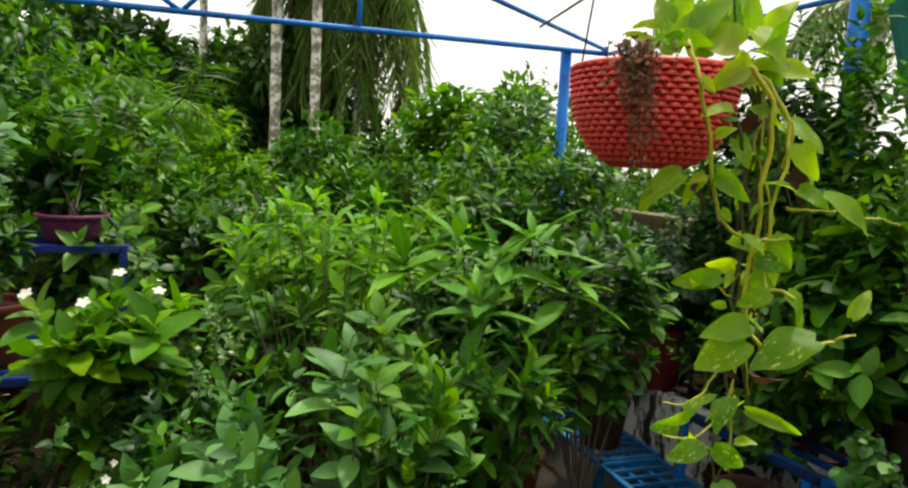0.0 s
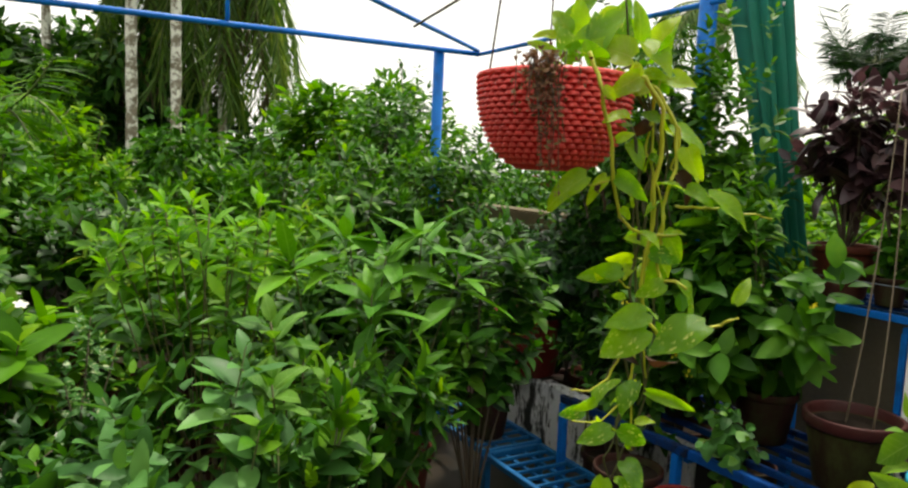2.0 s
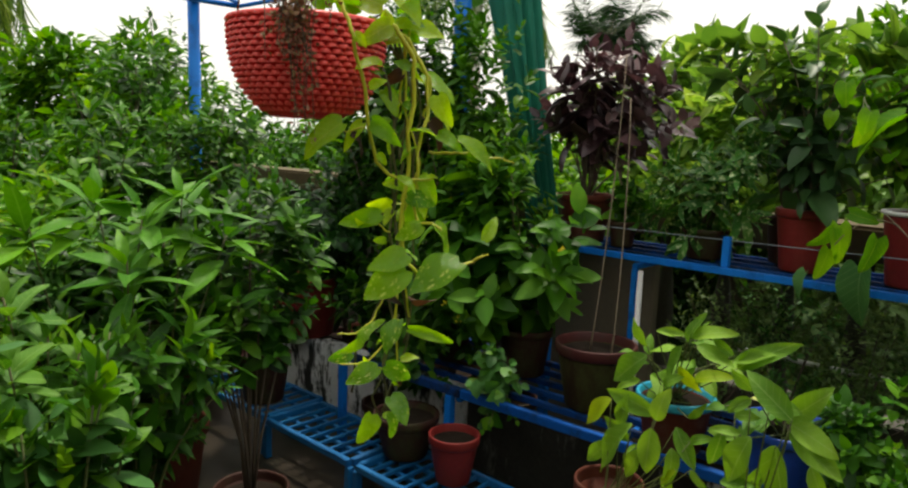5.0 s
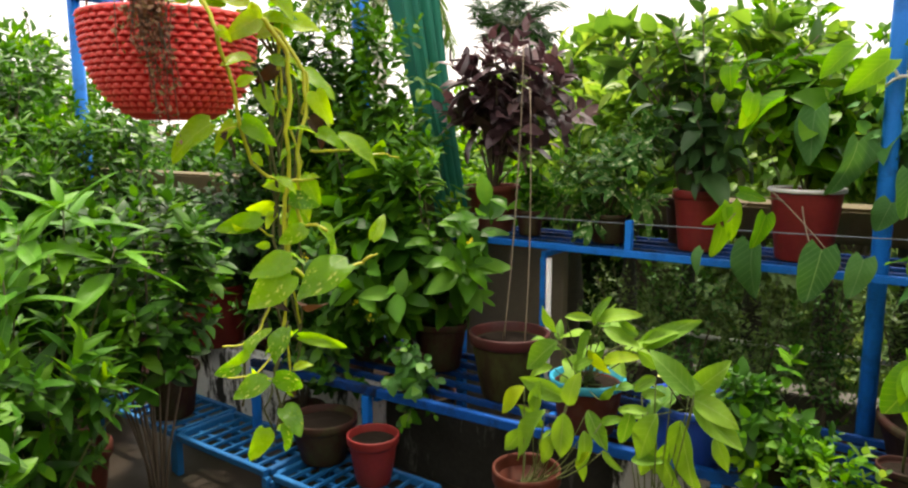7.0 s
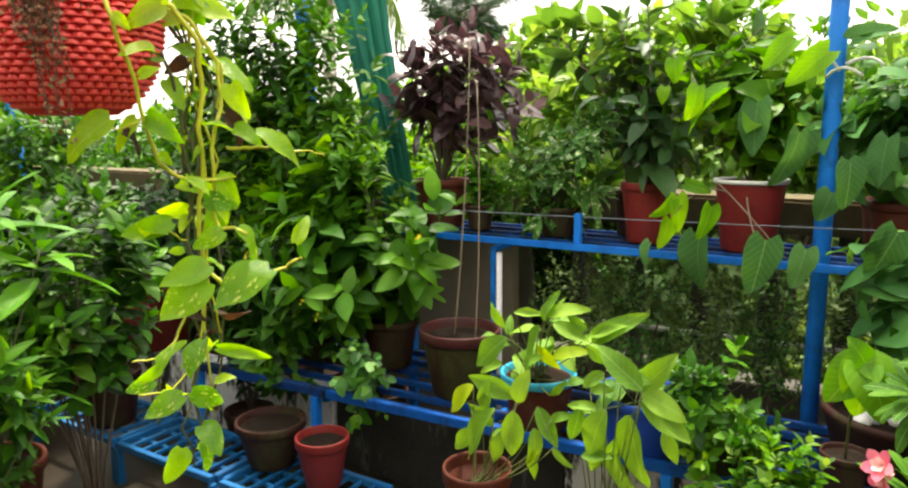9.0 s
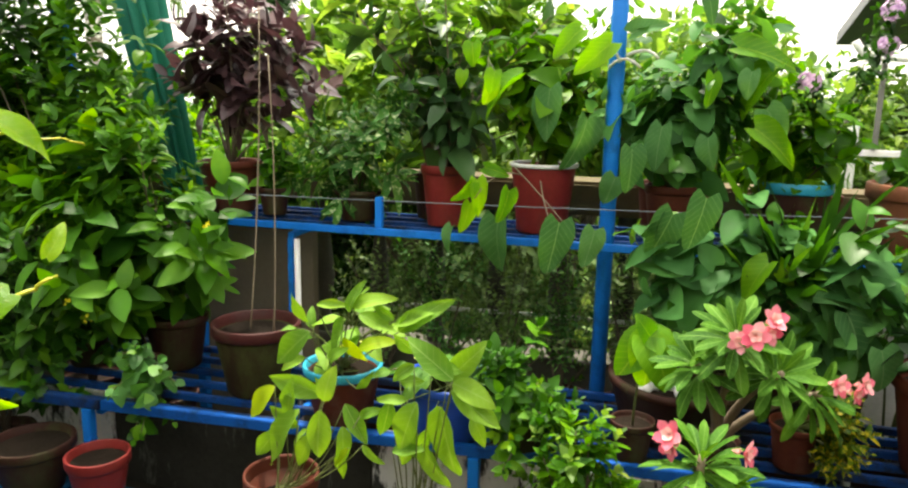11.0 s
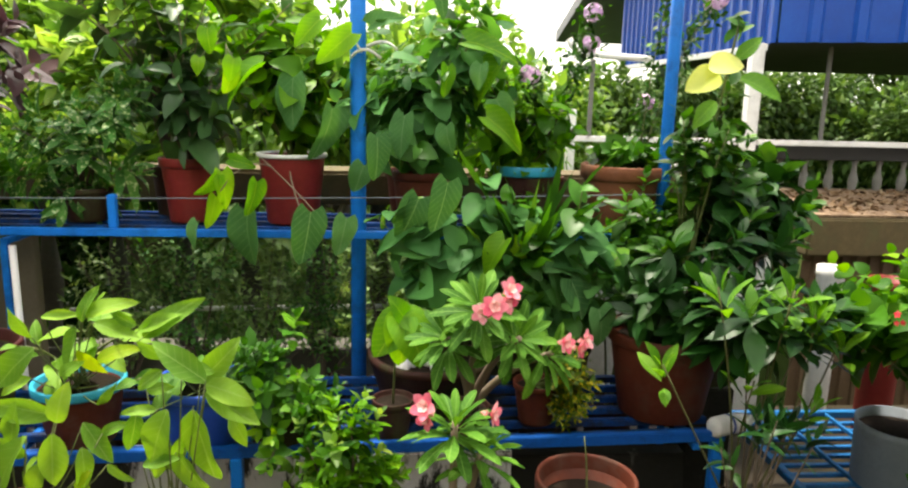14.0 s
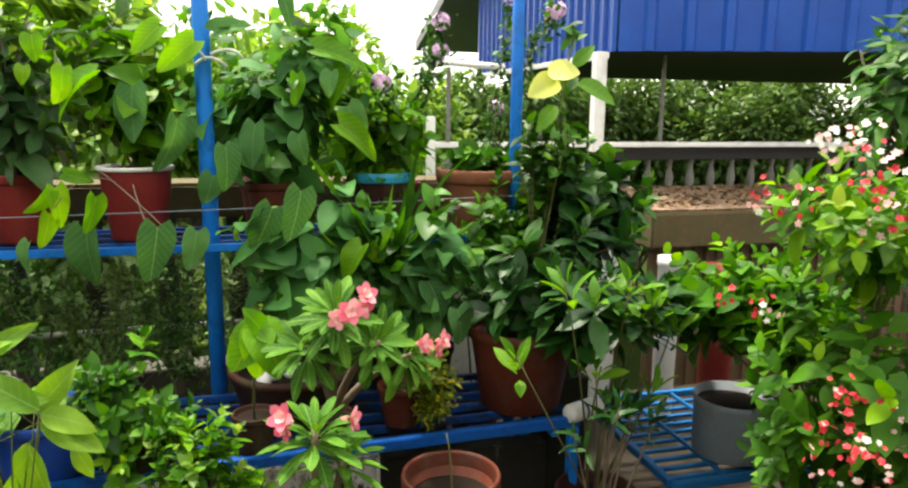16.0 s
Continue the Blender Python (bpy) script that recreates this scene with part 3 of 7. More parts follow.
def shrub(ob, rng, base, c, r, tips, per, kind, size, material, wood=BARK, along=0.1, tilt=(25, 85), droop=0.15, stem=0.006, low=-0.85, hollow=0.5, fold=0.25, curl=0.2, drawn=12, fill=0, name="foliage"):
    """Stems and foliage of a bushy plant under the thing ob, in its own metres."""
    P = crown_tips(rng, c, r, tips, low, hollow)
    if tips > 16:
        heads = crown_tips(rng, c, np.asarray(r) * 0.95, max(5, tips // 8), low, 0.5)
        k = rng.random(len(P)) < (0.66 if tips > 64 else 0.35)
        P[k] = heads[rng.integers(len(heads), size=k.sum())] + rng.normal(0, 0.2, (k.sum(), 3)) * np.asarray(r)
        P[:, 2] = np.maximum(P[:, 2], base[2] + 0.02 if low > -0.5 else -9)
    lines, dirs = stems_to(rng, base, P)
    dirs = unit(dirs + 0.5 * unit(P - np.asarray(c)) + np.array([0, 0, 0.25]))
    if drawn:
        v, t = tubes(lines[:drawn], [(stem, stem * 0.35)] * len(lines[:drawn]), 5)
        part("stalk", raw_mesh("stalk", v, t, wood), wood, ob)
    p, d, nn, s = rosettes(rng, P, dirs, per, size, along, tilt, droop)
    if fill:
        q = crown_tips(rng, c, np.asarray(r) * 0.8, fill, -0.9, 0.2)
        p, d = np.concatenate([p, q]), np.concatenate([d, unit(rng.normal(size=q.shape) + np.array([0, 0, -0.1]))])
        nn, s = np.concatenate([nn, rng.normal(0, 0.6, q.shape) + np.array([0, 0, 1.0])]), np.concatenate([s, size * rng.uniform(0.7, 1.1, len(q))])
    fresh = YOUNG.get(material.name)
    k = np.zeros(len(p), bool)
    if fresh and tips > 8:
        pick = rng.random(len(P)) < 0.34
        k[: len(P) * per] = np.tile(pick, per) & (np.repeat(np.arange(per), len(P)) < max(2, per * 0.42))
        if k.any():
            tagged(part("young_foliage", leaves_mesh("young_foliage", leaf_set(kind, fold, curl), p[k], d[k], nn[k], s[k] * 0.9, fresh), fresh, ob, "lighter young leaves"), kind="stuff")
    part(name, leaves_mesh(name, leaf_set(kind, fold, curl), p[~k], d[~k], nn[~k], s[~k], material), material, ob)
    return P, dirs


# ---- pots ----
POT_MESH = {}


def pot(ob, R, h, material, rim=None, at=(0, 0, 0), name="pot", lip=0.12, taper=0.72):
    key = (round(R, 3), round(h, 3), material.name, rim.name if rim else "", lip)
    if key not in POT_MESH:
        w = 0.05 * R + 0.004
        b = lathe([(0, 0.0), (R * taper * 0.96, 0), (R * taper, 0.008), (R * 0.93, h * (1 - lip)), (R * 0.93, h * (1 - lip) + 0.003), (R * 0.93 - w, h * (1 - lip)), (R * taper - w, 0.02), (0, 0.02)])
        k = lathe([(R * 0.93 - w, h * (1 - lip) - 0.006), (R * 0.97, h * (1 - lip) - 0.006), (R, h * (1 - lip)), (R * 1.0, h * 0.985), (R * 0.985, h), (R * 0.93, h), (R * 0.91, h * 0.985), (R * 0.9 - w * 0.5, h * (1 - lip) - 0.006)])
        s = lathe([(0, h * 0.86)] + [(R * 0.86 * f, h * (0.86 - 0.02 * f) + 0.006 * math.sin(9 * f)) for f in (0.3, 0.6, 0.85, 1.0)], 20)
        out = []
        for bm, m, nm in ((b, material, "pot"), (k, rim or material, "rim"), (s, SOIL, "soil")):
            me = bpy.data.meshes.new(nm)
            bm.to_mesh(me)
            bm.free()
            me.materials.append(m)
            out.append(me)
        POT_MESH[key] = out
    b, k, s = POT_MESH[key]
    body = part(name, b, None, ob, at=Matrix.Translation(at))
    part("rim", k, None, body)
    part("soil", s, None, body)
    return body


def potted(label, x, y, z, R, h, pm, crown, r, tips, per, kind, size, material, group="potted plants", rim=None, seed=0, category="potted plant", name="potted_plant", lip=0.12, **kw):
    """A pot on a support at height z with a bushy plant; crown: the crown's centre above the support."""
    ob = thing(name, (x, y, z), label, category, group)
    pot(ob, R, h, pm, rim, lip=lip)
    rng = np.random.default_rng(seed + int(1000 * abs(x) + 77 * abs(y)))
    cx, cy, cz = crown
    P, D = shrub(ob, rng, (0, 0, h * 0.86), (cx, cy, cz), r, tips, per, kind, size, material, **kw)
    return ob, rng, P, D


def flower_mesh(material, petals=5, kind="petal", cup=0.5, name="flower"):
    key = ("flower", material.name, petals, kind, cup)
    if key not in SINGLE:
        V, T = leaf_shape(kind, 0.1, 0.15)
        az = np.arange(petals) * 2 * math.pi / petals
        d = np.stack([np.cos(az), np.sin(az), np.full(petals, cup)], 1)
        nn = np.stack([-np.cos(az) * cup, -np.sin(az) * cup, np.ones(petals)], 1)
        SINGLE[key] = leaves_mesh(name, (V, T), np.zeros((petals, 3)), d, nn, np.ones(petals), material)
    return SINGLE[key]


def flower_at(parent, mesh, p, way, size, name="flower", spin=0.0):
    m = Matrix.Translation(p) @ Vector(way).to_track_quat("Z", "Y").to_matrix().to_4x4() @ Matrix.Rotation(spin, 4, "Z") @ Matrix.Scale(size, 4)
    return part(name, mesh, None, parent, at=m)

# ---- setting: ground, roof floor, balustrade, pergola ----
def setting(name, data, material, label):
    ob = part(name, data, material, None, label)
    return tagged(ob, kind="structure")


bm = bmesh.new()
bmesh.ops.create_grid(bm, x_segments=40, y_segments=40, size=400)
for v in bm.verts:
    v.co.z = -3.3 + 0.25 * noise.noise(v.co * 0.05)
setting("ground", bm, EARTH, "green-brown earth far below the roof terrace")

bm = bmesh.new()
bmesh.ops.create_grid(bm, x_segments=60, y_segments=50, size=1)
for v in bm.verts:
    v.co = (-0.2 + v.co.x * 6.4, -0.2 + v.co.y * 4.0, 0.004 * noise.noise(v.co * 9))
setting("floor", bm, FLOOR, "wet brown cement floor with puddles and moss stains")
setting("slab", box(-6.6, 6.2, -4.2, 3.8, -0.3, -0.02, 0.01), GREY_STONE, "grey weathered concrete roof slab edge")

# Balustrade behind the rack: white plinth, cement balusters, mossy top rail.
bal = thing("balustrade", (0, 3.62, 0), "weathered cement balustrade with mossy tan top rail", "balustrade", kind="structure")
part("plinth", box(-6.3, 1.75, -0.08, 0.08, 0, 0.42, 0.006), GREY_STONE, bal, "grey weathered plinth")
part("top_rail", box(-6.3, 1.75, -0.13, 0.13, 1.11, 1.26, 0.015), COPING, bal, "tan mossy top rail")
balm = bpy.data.meshes.new("baluster")
bb = lathe([(0.045, 0), (0.048, 0.04), (0.028, 0.09), (0.034, 0.16), (0.05, 0.27), (0.04, 0.4), (0.026, 0.52), (0.034, 0.6), (0.045, 0.64), (0.045, 0.69)], 14)
bb.to_mesh(balm)
bb.free()
balm.materials.append(GREY_STONE)
for i in range(27):
    part("baluster", balm, None, bal, at=Matrix.Translation((-6.1 + i * 0.3, 0, 0.42)))
pipe("water_pipe", (-1.5, -0.06, 0.60), (0.8, -0.06, 0.635), 0.011, WHITE_PIPE, bal, label="thin white water pipe")
setting("wall_tan", box(-2.35, -1.5, 3.28, 3.34, 0, 1.05, 0.004), TAN_WALL, "tan ribbed board panel behind the rack")
setting("wall_white", box(0.86, 1.74, 3.47, 3.50, 0.0, 0.96, 0.006), WHITE_PAINT, "white painted panel before the balustrade's end")
setting("parapet_west", box(-6.5, -6.36, -4.0, 3.5, -0.02, 0.95, 0.01), GREY_STONE, "grey cement parapet wall")
setting("parapet_south", box(-6.3, 6.1, -4.1, -3.96, -0.02, 0.95, 0.01), GREY_STONE, "grey cement parapet wall")

# Unseen walls, added to cut the low sky light and deepen the darks.
setting("wall_south", box(-6.3, 6.0, -2.7, -2.5, 0.0, 3.5, 0.01), TAN_WALL, "unseen tan wall added behind the terrace to block low sky")
setting("wall_east", box(4.6, 4.8, -2.49, 2.4, 0.0, 3.3, 0.01), TAN_WALL, "unseen tan wall added beside the terrace to block low sky")

# Pergola of blue pipes.
perg = thing("pergola", (0, 0, 0), "blue painted steel pipe pergola frame over the terrace", "pergola", kind="structure")
for nm, a, b, r in (
    ("beam", (-4.9, -2.48, 2.411), (-4.9, 3.1, 2.475), 0.020),
    ("beam", (-4.9, 3.1, 2.47), (1.05, 3.1, 2.47), 0.015),
    ("beam", (-4.9, 3.1, 2.50), (-2.9, 0.6, 2.50), 0.015),
    ("beam", (-0.715, -2.0, 2.44), (-0.715, 3.1, 2.44), 0.018),
    ("beam", (-4.9, -2.48, 2.82), (-4.9, 0.75, 2.82), 0.02),
    ("brace", (-4.9, 0.05, 2.44), (-4.9, 0.42, 2.82), 0.016),
    ("brace", (-4.9, 0.05, 2.44), (-4.9, -0.55, 2.82), 0.016),
    ("brace", (-4.9, -1.2, 2.43), (-4.9, -0.55, 2.82), 0.016),
    ("brace", (-4.9, 1.18, 2.45), (-4.9, 1.18, 2.95), 0.014),
    ("post", (-4.95, 2.78, 0.0), (-4.95, 2.78, 2.48), 0.042),
    ("post", (-2.65, 3.12, 0.0), (-2.65, 3.12, 3.2), 0.047),
    ("post", (-0.165, 3.06, 0.0), (-0.165, 3.06, 3.2), 0.03),
    ("post", (1.03, 3.06, 0.0), (1.03, 3.06, 3.2), 0.024),
    ("post", (-4.9, -2.4, 0.0), (-4.9, -2.4, 2.83), 0.04),
):
    pipe(nm, a, b, r, BLUE, perg)
pipe("tie_rod", (-4.15, 2.17, 2.455), (-2.2, 1.9, 2.50), 0.008, BARK, perg, 6, "thin rusty rod")

# ---- the stepped plant rack ----
rack = thing("plant_rack", (0, 0, 0), "blue painted two-tier steel plant rack with slatted decks", "plant rack")
def bar(name, x0, x1, y0, y1, z0, z1, material=BLUE, parent=None, bevel=0.003, label=""):
    return part(name, box(x0, x1, y0, y1, z0, z1, bevel), material, parent or rack, label)

def askew(ob, slope):
    """Swings a long bar about the rack's middle."""
    for v_ in ob.data.vertices:
        v_.co.y += slope * (v_.co.x + 0.3)
    return ob


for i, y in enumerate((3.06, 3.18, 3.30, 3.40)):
    bar("slat", -1.95, 1.12, y - 0.010, y + 0.010, 1.05, 1.085, BLUE_SHADED)
bar("front_rail", -1.95, 1.12, 2.955, 2.98, 1.06, 1.088)
for x in (-1.9, -1.45, -0.6, 0.3, 1.06):
    bar("cross_bar", x - 0.014, x + 0.014, 2.985, 3.42, 1.02, 1.043)
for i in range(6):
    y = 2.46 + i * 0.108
    askew(bar("slat", -2.62, 1.09, y - 0.013, y + 0.013, 0.468, 0.494, BLUE_SHADED), 0.05 - 0.009 * i)
askew(bar("front_rail", -1.86, 1.09, 2.39, 2.415, 0.478, 0.515, BLUE_HALF_SHADED), 0.05)
askew(bar("front_rail", -2.62, -1.864, 2.39, 2.415, 0.478, 0.515, BLUE_SHADED), 0.05)
for x in (-2.58, -1.9, -1.2, -0.5, 0.25, 1.0):
    bar("cross_bar", x - 0.014, x + 0.014, 2.47 if x > -0.8 else 2.35, 3.02, 0.442, 0.466)
for x in (-2.6, -1.92, -0.5, 1.065):
    bar("leg", x - 0.018, x + 0.018, 2.385 + 0.05 * (x + 0.3), 2.42 + 0.05 * (x + 0.3), 0.0, 0.476)
for x in (-1.455, 1.08):
    bar("leg", x - 0.013, x + 0.013, 2.985, 3.011, 0.0, 1.02)
bar("leg", -1.93, -1.89, 2.985, 3.025, 0.0, 1.02)
bar("stub_post", -1.075, -1.045, 2.985, 3.012, 1.085, 1.21)
v, t = tubes([bend((-1.95, 2.99, 1.19), (-0.4, 2.99, 1.195), (1.0, 3.0, 1.24), 9)], [(0.0022, 0.0022)], 6)
part("wire", raw_mesh("wire", v, t, GREY_BUCKET), GREY_BUCKET, rack, "thin pale wire")
setting("wall_low_west", box(-3.8, -2.1, 2.63, 2.72, -0.01, 0.36, 0.006), WHITE_MOULD, "low white wall streaked with black mould")
# two near-black pieces stand in for the darkness under the deck
setting("wall_low", box(-2.096, -0.95, 2.64, 2.72, -0.01, 0.34, 0.006), SHADE_BLACK, "low wall coloured near-black for the shade under the rack")
setting("wall_low_corner", box(0.404, 1.04, 2.64, 2.72, -0.01, 0.34, 0.006), SHADE_BLACK, "near-black panel added for the shade under the rack's end")
setting("wall_low_east", box(-0.946, 0.40, 2.63, 2.72, -0.01, 0.36, 0.006), WHITE_MOULD, "low white wall streaked with black mould under the rack")
tagged(part("pipe", raw_mesh("pipe", *tubes([[(-1.424, 2.99, 0.0), (-1.424, 2.99, 0.5), (-1.424, 2.99, 1.015)]], [(0.013, 0.013)], 12), WHITE_PIPE), WHITE_PIPE, None), "white plastic water pipe standing beside a rack leg", "pipe")


def grid_bench(label, x0, x1, y0, y1, h, nx, ny, material=BLUE_LIGHT):
    ob = thing("bench", (x0, y0, 0), label, "bench", "blue benches")
    w, d = x1 - x0, y1 - y0
    for y in (0, d):
        part("rail", box(0, w, y - 0.014, y + 0.014, h - 0.03, h, 0.003), material, ob)
    for x in (0, w):
        part("rail", box(x - 0.014, x + 0.014, 0.015, d - 0.015, h - 0.03, h, 0.003), material, ob)
    for i in range(1, nx):
        x = w * i / nx
        part("bar", box(x - 0.007, x + 0.007, 0.015, d - 0.015, h - 0.02, h - 0.004, 0.002), material, ob)
    for i in range(1, ny):
        y = d * i / ny
        part("bar", box(0.015, w - 0.015, y - 0.010, y + 0.010, h - 0.034, h - 0.02, 0.002), material, ob)
    for x in (0.0, w):
        for y in (0.0, d):
            part("leg", box(x - 0.016, x + 0.016, y - 0.016, y + 0.016, 0, h - 0.031, 0.003), material, ob)
    return ob


grid_bench("low blue painted steel grid bench on the wet floor", -2.80, -2.18, 1.99, 2.31, 0.2, 8, 3)
grid_bench("low blue steel grid bench under a brown pot", -3.5, -2.84, 2.0, 2.34, 0.2, 8, 3)
grid_bench("low blue steel grid bench holding small clay pots", -2.14, -1.53, 2.0, 2.31, 0.19, 9, 3)
grid_bench("low light blue steel grid bench under a grey bucket", 1.39, 2.05, 2.32, 3.08, 0.3, 3, 11)
grid_bench("dark blue steel bench among the shrubs", -3.2, -2.62, -1.3, -0.08, 0.8, 6, 10, BLUE_DARK)
grid_bench("tall dark blue steel stand holding a maroon tub", -3.75, -3.28, -1.2, -0.12, 1.16, 5, 10, BLUE_DARK)

# ---- the blue-roofed porch ----
porch = thing("porch", (0, 0, 0), "white porch with blue corrugated sheet fascia and railing", "house")
def ribbed(a, b, z0, z1a, z1b, pitch, depth, material, name, lab=""):
    """A ribbed sheet between two plan points; its top may slope."""
    a, b = np.array(a, float), np.array(b, float)
    Lg = np.linalg.norm(b - a)
    u = (b - a) / Lg
    nn = np.array([u[1], -u[0]])
    n = round(Lg / pitch)
    pitch = Lg / n
    V, T = [], []
    prof = ((0.0, 0), (0.62, 0), (0.70, 1), (0.90, 1), (0.98, 0))
    s_list = [((i + s) * pitch, k) for i in range(n) for s, k in prof] + [(n * pitch, 0)]
    for s, k in s_list:
        p = a + u * s + nn * depth * k
        z1 = z1a + (z1b - z1a) * s / Lg
        V += [(p[0], p[1], z0), (p[0], p[1], z1)]
    m = len(s_list)
    for i in range(m - 1):
        T.append((2 * i, 2 * i + 2, 2 * i + 3, 2 * i + 1))
    ob = part(name, raw_mesh(name, V, T, material, False), material, porch, lab)
    md = ob.modifiers.new("thick", "SOLIDIFY")
    md.thickness = 0.006
    return ob


ribbed((2.66, 9.2), (2.70, 5.52), 2.05, 2.94, 3.9, 0.17, 0.028, ROOF_BLUE, "fascia")
ribbed((2.71, 5.50), (11.9, 2.24), 2.05, 4.6, 4.6, 0.30, 0.036, ROOF_BLUE, "fascia")
bm = box(2.30, 9.0, 5.4, 11.4, 0.0, 0.16, 0.004)
for v in bm.verts:
    v.co.z += 2.10 + (12.9 - v.co.y) * 0.262
part("roof", bm, ROOF_GREY, porch, "grey roof sheet seen from its sloping edge")
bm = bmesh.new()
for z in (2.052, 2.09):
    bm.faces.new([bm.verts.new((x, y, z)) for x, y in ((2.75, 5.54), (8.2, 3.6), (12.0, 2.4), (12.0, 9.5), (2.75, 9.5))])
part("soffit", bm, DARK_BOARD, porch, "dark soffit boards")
part("gutter", box(2.60, 2.64, 5.5, 9.4, 1.99, 2.04, 0.004), WHITE_PAINT, porch, "white gutter")
for x, y in ((2.56, 5.5),):
    part("column", box(x - 0.045, x + 0.045, y - 0.045, y + 0.045, -0.2, 2.04, 0.006), WHITE_PAINT, porch, "white square column")
part("column", box(1.19, 1.25, 5.46, 5.52, -3.2, 1.54, 0.006), WHITE_PAINT, porch)
part("pipe_post", box(1.335, 1.365, 5.46, 5.49, 1.35, 1.89, 0.004), PALE_STONE, porch)
part("window_bar", box(3.175, 3.2, 5.6, 5.63, 1.305, 2.04, 0.004), PALE_STONE, porch)
part("rail", box(1.255, 2.49, 5.48, 5.53, 1.31, 1.35, 0.004), WHITE_PAINT, porch)
part("rail", box(2.63, 6.5, 5.48, 5.53, 1.31, 1.35, 0.004), WHITE_PAINT, porch)
part("ledge", box(2.4, 6.5, 4.3, 5.75, 0.72, 0.95, 0.012), COPING, porch, "tan concrete ledge")
part("litter", box(2.4, 6.5, 4.33, 5.75, 0.954, 0.968, 0.004), LITTER, porch, "dry leaf litter on the ledge")
g = np.random.default_rng(77)
lp = np.stack([g.uniform(2.45, 6.4, 1500), g.uniform(4.36, 5.58, 1500), g.uniform(0.970, 0.982, 1500)], 1)
ld = np.stack([g.normal(size=1500), g.normal(size=1500), g.normal(0, 0.25, 1500)], 1)
tagged(part("fallen_foliage", leaves_mesh("fallen_foliage", leaf_set("ovate", 0.4, 0.5), lp, ld, g.normal(0, 0.4, lp.shape) + np.array([0, 0, 1.0]), g.uniform(0.03, 0.075, 1500), LITTER_LEAF), LITTER_LEAF, porch, "dry fallen leaves"), kind="stuff")
for i in range(16):
    b = lathe([(0.026, 0), (0.034, 0.05), (0.034, 0.09), (0.018, 0.15), (0.016, 0.19), (0.024, 0.21), (0.024, 0.232)], 12)
    part("baluster", b, PALE_STONE, porch, at=Matrix.Translation((2.72 + i * 0.2, 5.66, 0.968)))
part("handrail", box(2.62, 6.4, 5.6, 5.72, 1.20, 1.305, 0.006), DARK_BOARD, porch, "near-black handrail")
ribbed((2.45, 4.42), (6.5, 4.42), -3.2, 0.715, 0.715, 0.09, 0.02, BROWN_SHEET, "wall_sheet", "rusty brown ribbed sheet")
for k in range(2):
    part("bench_slat", box(1.26 + 0.02 * k, 1.9, 5.06 + 0.14 * k, 5.12 + 0.14 * k, 1.13 + 0.1 * k, 1.19 + 0.1 * k, 0.006), WHITE_PAINT, porch)
v, t = tubes([bend((1.15, 5.4, 2.02), (1.2, 5.4, 1.9), (1.35, 5.4, 1.92), 7), [(1.35, 5.4, 1.92), (1.5, 5.4, 1.91), (1.75, 5.4, 1.9)]], [(0.024, 0.024)] * 2, 10)
part("drain_pipe", raw_mesh("drain_pipe", v, t, WHITE_PAINT), WHITE_PAINT, porch, "white plastic drain pipe")

# ---- green shade net gathered beside the tall post ----
def net_curtain():
    ob = thing("shade_net", (-2.46, 3.36, 0), "dark green shade net gathered into a hanging bundle", "shade net")
    V, F = [], []
    n, m = 90, 44
    for j in range(m + 1):
        s = j / m
        z = 3.05 - 2.45 * s
        rad = 0.137 - 0.05 * min(1, s * 1.25) + 0.012 * math.sin(7 * s)
        cx = -0.17 + 0.46 * min(1, s * 1.15) ** 1.1
        for i in range(n):
            a = 2 * math.pi * i / n
            w = 1 + 0.30 * math.sin(11 * a + 2.5 * s) + 0.09 * math.sin(29 * a - 4 * s)
            V.append((cx + rad * w * math.cos(a), 0.5 * rad * w * math.sin(a), z))
    for j in range(m):
        for i in range(n):
            F.append((j * n + i, j * n + (i + 1) % n, (j + 1) * n + (i + 1) % n, (j + 1) * n + i))
    part("net", raw_mesh("net", V, F, NET), NET, ob)
    v, t = tubes([[(-0.28, 0, 2.48), (-0.1, -0.02, 2.47), (0.08, 0, 2.46)]], [(0.012, 0.012)], 8)
    part("cord", raw_mesh("cord", v, t, WHITE_PAINT), WHITE_PAINT, ob, "pale cord")


net_curtain()

